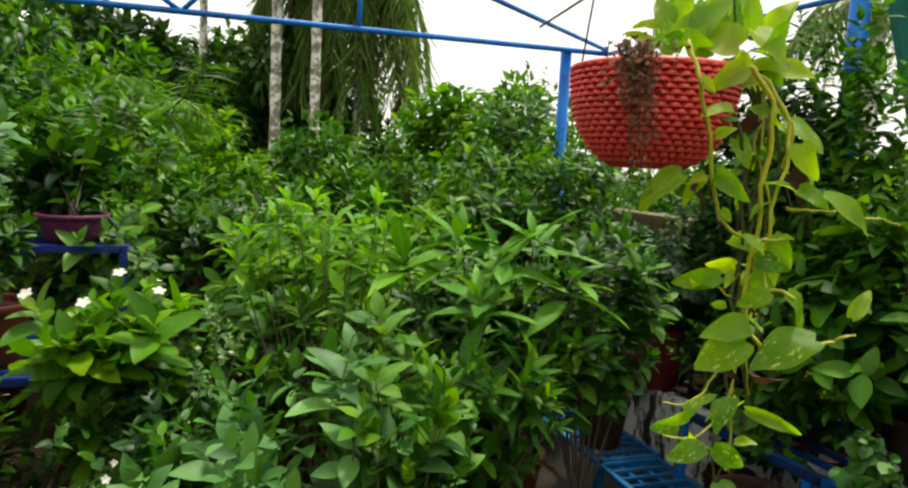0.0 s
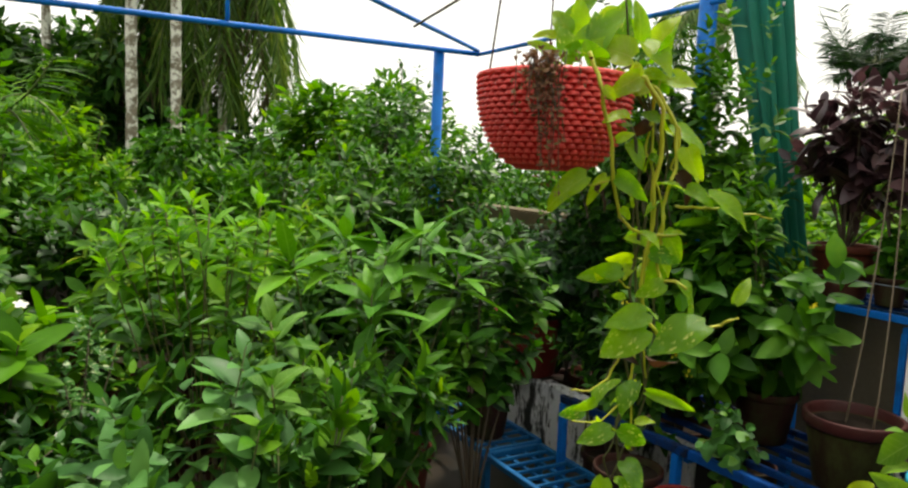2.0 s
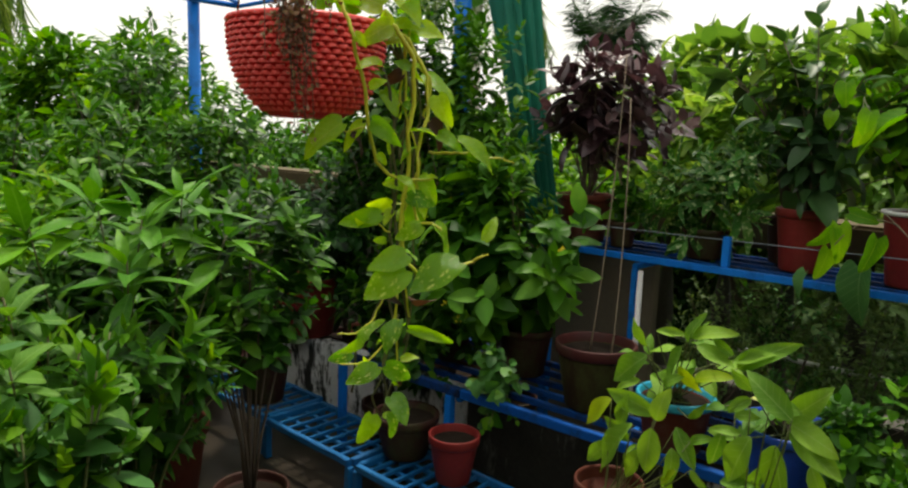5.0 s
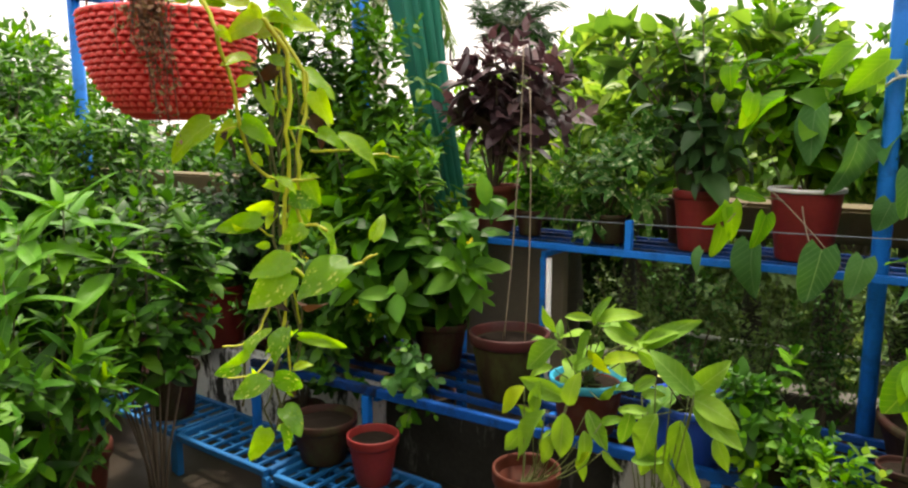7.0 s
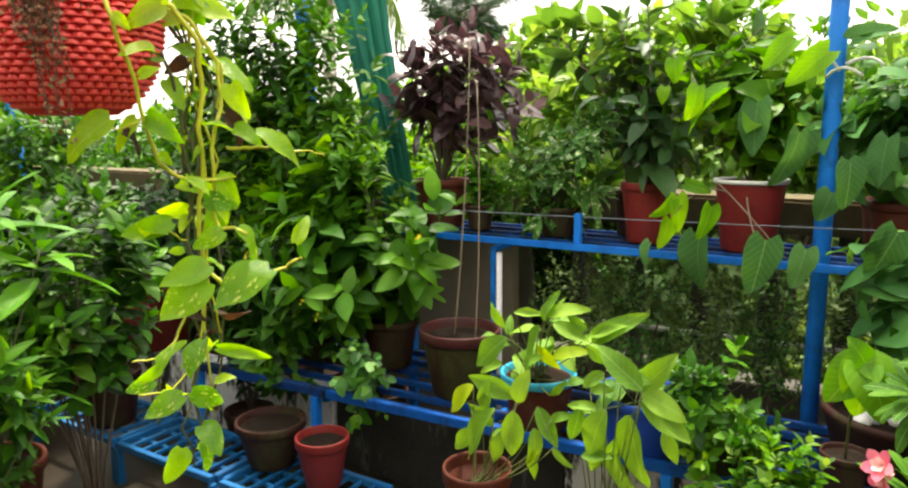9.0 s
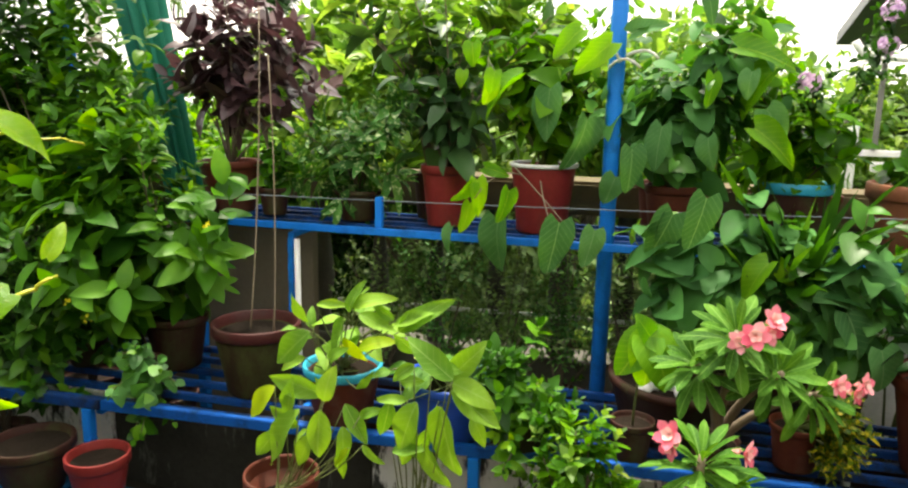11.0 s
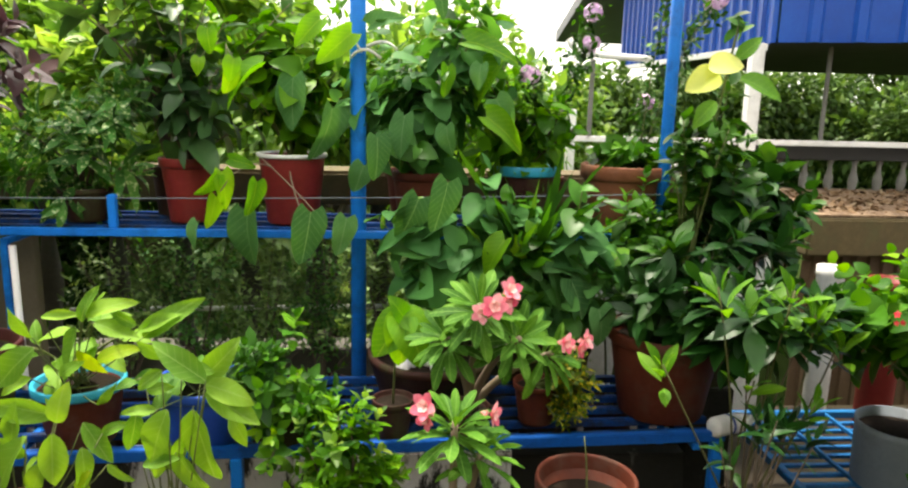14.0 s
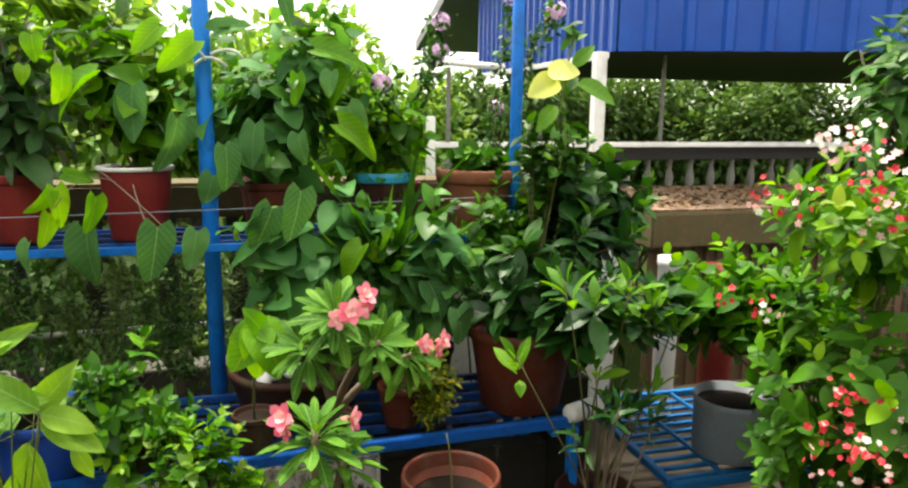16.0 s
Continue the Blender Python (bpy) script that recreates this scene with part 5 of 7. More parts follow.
P("plant with broad drooping leaves in a maroon tub on a stand", -3.45, -0.34, 1.16, 0.15, 0.12, MAROON, (-0.25, -0.1, 0.3), (0.22, 0.2, 0.2), 26, 8, "ovate", 0.13, LEAF_DARK, droop=0.35)
# the taller shrubs behind
for i, (x, y, h, r, mt, kd, sz) in enumerate((
    (-4.5, -0.9, 1.95, 0.6, LEAF_BRIGHT, "ovate", 0.12), (-4.7, -0.15, 1.72, 0.5, LEAF_BRIGHT, "ovate", 0.11), (-4.4, 0.4, 1.55, 0.45, LEAF_BRIGHT, "ovate", 0.12),
    (-5.4, -0.6, 2.3, 0.7, LEAF_BRIGHT, "lance", 0.15), (-5.5, 0.3, 1.85, 0.5, LEAF_LIME, "ovate", 0.10), (-4.7, 1.0, 1.6, 0.45, LEAF_BRIGHT, "lance", 0.13),
    (-5.2, 1.6, 1.75, 0.5, LEAF_BRIGHT, "lance", 0.13), (-4.4, 1.9, 1.62, 0.45, LEAF_BRIGHT, "lance", 0.14), (-4.2, 2.5, 1.95, 0.46, LEAF_BRIGHT, "ovate", 0.08),
    (-5.4, 2.4, 2.15, 0.55, LEAF_BRIGHT, "ovate", 0.11), (-4.0, 2.25, 1.55, 0.42, LEAF_MID, "lance", 0.14), (-3.3, 3.1, 1.62, 0.4, LEAF_BRIGHT, "ovate", 0.08),
    (-3.6, -0.3, 1.42, 0.42, LEAF_MID, "ovate", 0.09), (-3.9, -0.95, 1.8, 0.5, LEAF_GREY, "ovate", 0.13), (-5.6, -1.5, 2.5, 0.7, LEAF_MID, "lance", 0.16),
    (-2.75, 1.45, 1.30, 0.33, LEAF_MID, "ovate", 0.095), (-2.8, 1.15, 1.22, 0.33, LEAF_MID, "lance", 0.10), (-3.9, 0.1, 1.4, 0.4, LEAF_MID, "ovate", 0.09),
    (-5.75, 3.0, 2.4, 0.5, LEAF_MID, "ovate", 0.08),
)):
    P("tall bushy shrub in a clay tub among other shrubs", x, y, floor_z, 0.19, 0.34, TERRA, (0, 0, h - r * 0.95), (r, r, r * 0.95), 90, 11, kd, sz, mt, group="tall shrubs", seed=i, along=0.14, name="potted_shrub", category="shrub", stem=0.009)
# by the net and the corner post
P("leafy citrus shrub rising beside the green net", -2.48, 2.95, floor_z, 0.17, 0.32, TERRA_OLD, (0, -0.06, 1.50), (0.48, 0.26, 0.78), 250, 10, "ovate", 0.085, LEAF_BROAD, along=0.12, stem=0.009, drawn=6)
P("shrub with small leaves near the tall blue post", -3.0, 2.95, floor_z, 0.17, 0.32, TERRA_OLD, (0.1, -0.05, 1.54), (0.5, 0.32, 0.84), 260, 10, "ovate", 0.08, LEAF_MID, along=0.12, stem=0.009, drawn=6)
P("dense small-leaved shrub over the low bench", -2.05, 2.92, floor_z, 0.14, 0.28, TERRA_OLD, (0.0, -0.2, 1.26), (0.42, 0.24, 0.34), 110, 9, "ovate", 0.09, LEAF_BROAD, along=0.14, drawn=5)
ob, rng, tp, td = P("broad-leaved plant with tiny yellow flower heads", -1.86, 2.76, 0.495, 0.13, 0.22, TERRA_OLD, (-0.16, -0.14, 0.52), (0.54, 0.28, 0.46), 84, 7, "ovate", 0.155, LEAF_BROAD, along=0.22, wood=STEM, hollow=0.3, drawn=6, tilt=(40, 88))
yf = flower_mesh(YELLOW_PETAL, 5, "petal", 0.8)
for i in range(0, 80, 8):
    for k in range(6):
        flower_at(ob, yf, tp[i] + td[i] * 0.06 + rng.normal(0, 0.011, 3), td[i] + rng.normal(0, 0.4, 3), 0.007)
P("trailing round-leaved plant below the flowering shrub", -1.80, 2.5, 0.495, 0.07, 0.12, TERRA_OLD, (0.07, -0.14, 0.08), (0.15, 0.12, 0.26), 18, 7, "round", 0.062, LEAF_GREY, along=0.15, wood=STEM, droop=0.4)
P("round-leaved plant covering the west end of the lower deck", -2.22, 2.66, 0.495, 0.09, 0.15, TERRA_OLD, (0.0, -0.10, 0.26), (0.34, 0.2, 0.26), 60, 9, "ovate", 0.075, LEAF_MID, along=0.12, drawn=5)
P("dark bushy plant on the west end of the lower deck", -2.5, 2.74, 0.495, 0.09, 0.15, TERRA_OLD, (0.0, -0.06, 0.3), (0.28, 0.2, 0.28), 60, 9, "ovate", 0.07, LEAF_MID, along=0.12, drawn=5)
P("low dark shrub at the foot of the tall blue post", -2.5, 2.48, floor_z, 0.12, 0.24, TERRA_OLD, (0.1, -0.04, 0.74), (0.42, 0.22, 0.34), 110, 10, "ovate", 0.075, LEAF_MID, along=0.12, drawn=5)
P("small-leaved dark shrub standing behind the low wall", -3.45, 2.98, floor_z, 0.15, 0.3, TERRA_OLD, (0.1, -0.1, 0.72), (0.5, 0.26, 0.40), 110, 10, "ovate", 0.085, LEAF_DARK, along=0.12, drawn=5)
# clay pots on the low bench
for nm, x, y, R, h, m in (("small terracotta pot with dry soil on the bench", -1.77, 2.19, 0.105, 0.2, RED_POT), ("wide old brown clay pot with soil", -2.08, 2.22, 0.145, 0.19, TERRA_OLD)):
    ob = thing("flower_pot", (x, y, 0.19), nm, "flower pot", "pots on the low bench")
    pot(ob, R, h, m, taper=0.66, lip=0.16)

# ---- upper shelf of the rack ----
Z1 = 1.086
ob, rng, tp, td = P("burgundy-leaved shrub in a dark red pot", -1.85, 3.19, Z1, 0.138, 0.23, TERRA, (0.03, 0.0, 0.72), (0.37, 0.24, 0.36), 56, 7, "ovate", 0.135, LEAF_RED, along=0.16, droop=-0.05, hollow=0.4, drawn=16, tilt=(25, 90), low=-0.85)
P("low green plant at the foot of a burgundy shrub", -1.62, 3.16, Z1, 0.07, 0.12, TERRA_OLD, (0, 0, 0.22), (0.12, 0.1, 0.1), 14, 7, "heart", 0.08, LEAF_BRIGHT)
P("cream-edged bushy shrub in a dark pot", -1.22, 3.16, Z1, 0.10, 0.13, TERRA_OLD, (0, -0.06, 0.26), (0.34, 0.2, 0.26), 66, 9, "lance", 0.115, LEAF_VARIEG, along=0.12, droop=0.3)
P("tall guava-like shrub with long leaves in a red pot", -0.83, 3.18, Z1, 0.112, 0.25, RED_POT, (0.0, 0.0, 0.62), (0.46, 0.24, 0.44), 36, 7, "ovate", 0.15, LEAF_GUAVA, along=0.24, droop=0.55, fold=0.3, hollow=0.35, drawn=16)
P("fresh yellow-green shoots of a tall shrub", -0.95, 3.34, Z1, 0.08, 0.2, TERRA_OLD, (0.08, 0.0, 0.90), (0.52, 0.16, 0.16), 22, 9, "ovate", 0.14, LEAF_BACK, along=0.12, tilt=(20, 75))
rng = np.random.default_rng(3)
def lime_spray(ob, at, n, size, seed):
    """A hanging spray of separate lime leaves."""
    g = np.random.default_rng(seed)
    m = single_leaf("heart", BIG_LIME, 0.3, 0.4, 0.02)
    lines = []
    for k in range(n):
        p = np.array(at) + g.normal(0, 0.035, 3) * np.array([1.2, 0.6, 1.0])
        lines.append(bend(np.array(at) + np.array([0.02, 0.25, 0.08]), np.array(at) + np.array([0, 0.08, 0.1]), p, 7))
        leaf_at(ob, m, p, (g.normal(0, 0.4), -0.25, -0.9 + g.normal(0, 0.2)), (g.normal(0.1, 0.4), -0.8, 0.5), size * g.uniform(0.7, 1.15))
    v, t = tubes(lines, [(0.0025, 0.0015)] * n, 5)
    part("tendril", raw_mesh("tendril", v, t, STEM), STEM, ob)


def heart_plant(label, x, y, z, R, h, pm, rim, crown, r, tips, per, size, mat, big, seed, along=0.22):
    ob, rg, tp, td = P(label, x, y, z, R, h, pm, crown, r, tips, per, "heart", size, mat, rim=rim, lip=0.035 if rim else 0.12, seed=seed, along=along, droop=0.5, wood=STEM, tilt=(40, 85), curl=0.3)
    m = single_leaf("heart", BIG_HEART, 0.28, 0.42, 0.03)
    for a, b, c, da, db, dc, s in big:
        leaf_at(ob, m, (a, b, c), (da + rg.normal(0, 0.25), db, dc), (rg.normal(0.1, 0.5), -0.7, 0.55 + rg.normal(0, 0.35)), s * rg.uniform(0.7, 1.0))
    return ob

def climber_leaves(ob, seed):
    """Returns a function that hangs one heart-shaped leaf, dull or lime, on the climber."""
    g = np.random.default_rng(seed)
    shapes = ([single_leaf("heart", BIG_HEART, f, c, 0.03) for f, c in ((0.28, 0.35), (0.12, 0.2), (0.4, 0.5))], [single_leaf("heart", BIG_LIME, f, c, 0.025) for f, c in ((0.28, 0.35), (0.15, 0.2), (0.45, 0.5))])

    def add(x0, y0, z0, x1, y1, z1, wide, kind):
        blade(ob, shapes[kind][g.integers(3)], x0, y0, z0, x1, y1, z1, 0.2 + 0.45 * wide, (g.normal(0.1, 0.6), -0.75, 0.5 + g.normal(0, 0.4)))

    return add


hp = heart_plant("heart-leaved climber in a red pot with white rim", -0.43, 3.17, Z1, 0.138, 0.275, RED_POT, WHITE_PAINT, (0.0, 0.0, 0.60), (0.34, 0.2, 0.30), 32, 6, 0.115, LEAF_LIME, (), 1)
climber_leaf = climber_leaves(hp, 51)
climber_leaf(-0.398, 3.018, 1.644, -0.415, 2.998, 1.452, 1.25, 0)
climber_leaf(-0.258, 3.015, 1.536, -0.280, 2.995, 1.339, 1.20, 0)
climber_leaf(-0.504, 2.981, 1.679, -0.670, 2.961, 1.585, 0.90, 1)
climber_leaf(-0.182, 2.971, 1.803, -0.310, 2.951, 1.698, 1.00, 1)
climber_leaf(-0.293, 2.990, 1.849, -0.393, 2.970, 1.762, 1.20, 1)
climber_leaf(-0.639, 2.838, 1.304, -0.691, 2.818, 1.218, 1.00, 1)
climber_leaf(-0.652, 2.863, 1.225, -0.668, 2.843, 1.110, 1.10, 1)
climber_leaf(-0.626, 2.857, 1.312, -0.602, 2.837, 1.186, 0.90, 1)
climber_leaf(-0.504, 2.844, 1.282, -0.522, 2.824, 1.158, 1.30, 1)
climber_leaf(-0.554, 2.910, 1.161, -0.574, 2.890, 0.956, 1.15, 0)
climber_leaf(-0.318, 2.830, 1.178, -0.345, 2.810, 0.984, 1.20, 0)
climber_leaf(-0.195, 2.851, 1.155, -0.220, 2.831, 1.017, 1.20, 0)
climber_leaf(-0.710, 2.830, 1.137, -0.746, 2.810, 1.046, 1.10, 0)
climber_leaf(-0.601, 2.873, 1.357, -0.511, 2.853, 1.335, 0.90, 1)
v, t = tubes([bend((-0.05, -0.1, 0.22), (-0.12, -0.3, 0.3), (-0.2, -0.33, 0.16), 8), bend((0.0, -0.1, 0.24), (0.05, -0.25, 0.05), (0.15, -0.3, -0.02), 8), bend((-0.1, -0.1, 0.26), (0.0, -0.2, 0.2), (0.16, -0.22, 0.02), 8)], [(0.003, 0.002)] * 3, 5)
part("tendril", raw_mesh("tendril", v, t, STICK), STICK, hp)
lime_spray(hp, (-0.24, -0.2, 0.60), 4, 0.085, 3)
hp = heart_plant("tangled heart-leaved climber in a terracotta pot by the blue post", 0.06, 3.17, Z1, 0.10, 0.21, TERRA, None, (0.06, -0.04, 0.52), (0.42, 0.24, 0.38), 66, 6, 0.105, LEAF_HEART,
    ((0.1, -0.26, 0.4, 0.1, -0.2, -1, 0.13), (-0.12, -0.25, 0.36, 0.1, -0.2, -1, 0.14), (0.28, -0.22, 0.5, 0.3, -0.2, -0.9, 0.14), (0.22, -0.24, 0.62, -0.2, -0.2, -0.9, 0.12), (-0.2, -0.2, 0.25, -0.1, -0.2, -1, 0.12), (-0.02, -0.28, 0.1, 0.2, -0.3, -1, 0.14)), 2)
climber_leaf = climber_leaves(hp, 52)
climber_leaf(-0.118, 2.973, 1.834, -0.007, 2.953, 1.889, 1.00, 0)
climber_leaf(0.124, 2.946, 1.957, 0.150, 2.926, 1.859, 1.00, 0)
climber_leaf(0.230, 2.961, 1.786, 0.429, 2.941, 1.754, 0.80, 1)
climber_leaf(0.369, 3.011, 1.726, 0.233, 2.991, 1.589, 1.20, 1)
climber_leaf(0.159, 2.934, 1.696, 0.161, 2.914, 1.587, 1.20, 1)
climber_leaf(0.305, 2.935, 1.521, 0.464, 2.915, 1.423, 0.90, 1)
climber_leaf(0.009, 2.993, 1.518, -0.021, 2.973, 1.359, 1.30, 0)
climber_leaf(-0.086, 2.838, 1.443, -0.077, 2.818, 1.297, 1.20, 0)
P("fine-leaved grey shrub tangled round the blue post", 0.02, 3.38, Z1, 0.09, 0.2, TERRA, (0.04, -0.06, 0.62), (0.28, 0.16, 0.2), 90, 11, "small", 0.035, LEAF_GREY, along=0.1)
P("bright leafy climber in a shallow turquoise tub", 0.50, 3.2, Z1, 0.128, 0.24, TERRA_OLD, (-0.06, -0.06, 0.42), (0.26, 0.2, 0.30), 46, 8, "ovate", 0.10, LEAF_LIME, along=0.16, rim=TURQ, lip=0.14)
P("lettuce-like seedlings in a wide terracotta bowl", 0.92, 3.2, Z1, 0.185, 0.25, ORANGE_CLAY, (0.0, -0.02, 0.30), (0.17, 0.14, 0.06), 30, 7, "round", 0.075, LEAF_BRIGHT, rim=ORANGE_CLAY, lip=0.2)
P("dark glossy broad-leaved plant leaning off the rack", 1.22, 2.95, 0.494, 0.10, 0.2, TERRA_OLD, (0.1, -0.04, 0.74), (0.30, 0.26, 0.22), 60, 9, "round", 0.105, LEAF_DARK, along=0.14)
tagged(part("stand", box(1.13, 1.31, 2.86, 3.04, 0.004, 0.494, 0.006), SHADE_BLACK, None), "near-black cement block stand under a dark plant", "block")

for i, x in enumerate((-1.2, -0.9, -0.6, -0.35, -0.05, 0.3, 0.65)):
    P("fine-leaved twiggy shrub in a dark pot between rack and balustrade", x, 3.42, floor_z, 0.12, 0.3, TERRA_OLD, (0, 0.0, 0.72), (0.32, 0.10, 0.36), 130, 10, "small", 0.036, LEAF_GREY if i % 2 else LEAF_HEDGE, group="hedge plants", seed=i, along=0.12, droop=0.1, stem=0.004)

# white ribbon tied to the post
v, t = tubes([bend((-0.19, 3.02, 1.72), (-0.14, 2.99, 1.78), (-0.08, 3.0, 1.72), 6), bend((-0.13, 3.0, 1.76), (-0.06, 2.98, 1.80), (-0.02, 2.98, 1.75), 6), bend((-0.15, 3.01, 1.74), (-0.18, 2.99, 1.80), (-0.21, 2.99, 1.79), 5)], [(0.005, 0.006), (0.007, 0.004), (0.006, 0.003)], 6)
tagged(part("ribbon", raw_mesh("ribbon", v, t, WHITE_PAINT), WHITE_PAINT, None), "white cloth strip tied round a blue post", "ribbon")

# lilac-flowered stems
def lilac(label, x, y, heads, z0=Z1, R=0.08):
    ob = thing("lilac_flower_plant", (x, y, z0), label, "potted plant", "potted plants")
    pot(ob, R, 0.18, TERRA)
    g = np.random.default_rng(int(abs(x) * 900))
    lines, pp, dd = [], [], []
    for hx, hy, hz in heads:
        q = bend((0, 0, 0.15), (hx * 0.3, hy * 0.3, hz * 0.7), (hx, hy, hz), 12)
        lines.append(q)
        for i in range(2, 12):
            for _ in range(22 if i > 4 else 8):
                pp.append(q[i] + g.normal(0, 0.024, 3))
                dd.append(g.normal(0, 1, 3) + np.array([0, -0.2, 0.3]))
    v, t = tubes(lines, [(0.004, 0.002)] * len(lines), 5)
    part("stalk", raw_mesh("stalk", v, t, STEM), STEM, ob)
    pp, dd = np.array(pp), np.array(dd)
    part("foliage", leaves_mesh("foliage", leaf_shape("small"), pp, dd, g.normal(0, 0.5, pp.shape) + np.array([0, 0, 1.0]), g.uniform(0.02, 0.05, len(pp)), LEAF_MID), LEAF_MID, ob)
    fm = flower_mesh(LILAC, 5, "petal", 0.4)
    for hx, hy, hz in heads:
        for _ in range(14):
            o = unit(g.normal(size=3))
            flower_at(ob, fm, np.array((hx, hy, hz)) + o * 0.030, o, 0.022)

lilac("tall plant with lilac flower heads on thin stems", 0.62, 3.36, ((-0.14, -0.30, 0.594), (0.15, -0.06, 0.732), (0.16, -0.02, 0.86), (-0.1, 0.1, 0.4)))
lilac("feathery plant with pale lilac flower heads", 1.02, 3.36, ((0.063, -0.06, 0.972), (0.249, -0.06, 0.908), (0.29, -0.02, 0.93), (0.05, 0.1, 0.5)))

# plant with pale yellow leaves
ob, rng, tp, td = P("tall stem with pale yellow and green broad leaves", 1.05, 2.84, 0.494, 0.09, 0.2, TERRA_OLD, (0.02, -0.06, 0.92), (0.16, 0.13, 0.26), 26, 7, "ovate", 0.10, LEAF_MID, along=0.14, wood=STEM)
ml, md_ = single_leaf("round", LEAF_YELLOW, 0.3, 0.3), single_leaf("ovate", BIG_FRESH, 0.3, 0.3)
leaf_at(ob, ml, (0.02, -0.1, 1.19), (-0.95, -0.25, -0.3), (0.1, -0.8, 0.5), 0.12)
leaf_at(ob, ml, (-0.02, -0.12, 1.215), (0.9, -0.3, 0.15), (-0.1, -0.75, 0.55), 0.112)
leaf_at(ob, md_, (0.10, -0.1, 1.18), (0.9, -0.1, -0.25), (0, -0.7, 0.6), 0.18)
leaf_at(ob, md_, (0.08, -0.1, 1.24), (0.5, -0.2, 0.6), (0, -0.7, 0.6), 0.11)
leaf_at(ob, md_, (0.02, -0.1, 1.10), (-0.7, -0.3, -0.6), (0, -0.7, 0.6), 0.12)
v, t = tubes([bend((0, 0, 0.15), (0.0, -0.06, 0.8), (0.08, -0.1, 1.38), 12)], [(0.006, 0.004)], 6)
part("stem", raw_mesh("stem", v, t, STEM), STEM, ob)
part("shoot", leaves_mesh("shoot", leaf_shape("ovate"), np.tile(np.array([[0.08, -0.1, 1.34]]), (9, 1)) + np.random.default_rng(2).normal(0, 0.02, (9, 3)), np.random.default_rng(4).normal(0, 1, (9, 3)) + np.array([0, 0, 0.8]), np.tile(np.array([[0, -0.6, 0.7]]), (9, 1)), np.full(9, 0.06), LEAF_BRIGHT), LEAF_BRIGHT, ob)

# ---- lower deck of the rack ----
Z0 = 0.495
ob = thing("flower_pot", (-1.41, 2.63, Z0), "large old brown clay pot with two tall dry sticks", "flower pot", "potted plants")
pot(ob, 0.166, 0.27, MOSSY_CLAY, MAROON_CLAY, lip=0.14, taper=0.68)
for a, b in (((-0.03, 0.0, 0.2), (-0.02, 0.12, 1.42)), ((0.07, 0.0, 0.2), (0.0, 0.14, 1.25))):
    v, t = tubes([bend(a, ((a[0] + b[0]) / 2 + 0.03, (a[1] + b[1]) / 2, (a[2] + b[2]) / 2), b, 9)], [(0.0036, 0.002)], 6)
    part("stick", raw_mesh("stick", v, t, STICK), STICK, ob, "dry grey stick")


def big_leaf_plant(label, x, y, z, R, h, pm, rim, leaves, mat, kind, yellow=()):
    """A stout plant whose large leaves are all separate; leaves: (height, turn, lean, length)."""
    ob = thing("potted_plant", (x, y, z), label, "potted plant", "potted plants")
    pot(ob, R, h, pm, rim)
    g = np.random.default_rng(int(100 * abs(x) + 10 * h))
    m, my = single_leaf(kind, mat, 0.28, 0.35, 0.028), single_leaf(kind, LEAF_YELLOW, 0.22, 0.3, 0.01)
    lines = []
    for sx, sy, sz, n, size, lo in leaves:
        q = bend((g.normal(0, 0.01), g.normal(0, 0.01), h * 0.86), (sx * 0.3, sy * 0.3, h + (sz - h) * 0.7), (sx, sy, sz), 10)
        lines.append(q)
        dr = unit(q[-1] - q[-2])
        for i in range(n):
            f = i / max(1, n - 1)
            p = q[int(9 - 6 * f * lo)]
            az = 2.4 * i + g.uniform(0, 1) + sx * 20
            d = dr * (0.75 - 0.9 * f) + np.array([math.cos(az), math.sin(az), 0]) * (0.35 + 0.75 * f) + np.array([0, 0, -0.25 * f])
            mm = my if g.random() < 0.04 else m
            e = p + unit(d) * 0.02
            lines.append(np.array([p, (p + e) / 2, e]))
            leaf_at(ob, mm, e, d, np.array([-d[0] * 0.3, -0.35, 0.9]) + g.normal(0, 0.15, 3), size * (0.62 + 0.5 * min(1, 2 * f)) * g.uniform(0.85, 1.15))
    v, t = tubes(lines, [(0.0045, 0.003) if len(q) > 3 else (0.002, 0.0016) for q in lines], 6)
    part("stalk", raw_mesh("stalk", v, t, STEM), STEM, ob)
    return ob

def soft_leaves(ob, mat, root=0.17):
    """Returns a function that adds one large leaf, with its stalk, to the plant."""
    shapes = [(single_leaf("ovate", mat, 0.26, 0.3, 0.03), single_leaf("ovate", LEAF_YELLOWING, 0.22, 0.3, 0.02)), (single_leaf("ovate", mat, 0.4, 0.15, -0.03), single_leaf("ovate", LEAF_YELLOWING, 0.22, 0.3, 0.02))]
    g = np.random.default_rng(8)
    at, lines = np.array(ob.matrix_basis.translation), []

    def add(x0, y0, z0, x1, y1, z1, wide, kind):
        blade(ob, shapes[g.integers(2)][kind], x0, y0, z0, x1, y1, z1, 0.2 + 0.62 * wide, (g.normal(0.1, 0.45), -0.75, 0.6 + g.normal(0, 0.2)))
        foot = np.array((x0, y0, z0)) - at
        lines.append(bend((g.normal(0, 0.02), g.normal(0, 0.02), root), (foot[0] * 0.5, foot[1] * 0.6, max(root + 0.03, foot[2] * 0.7)), foot, 8))

    return add, lines


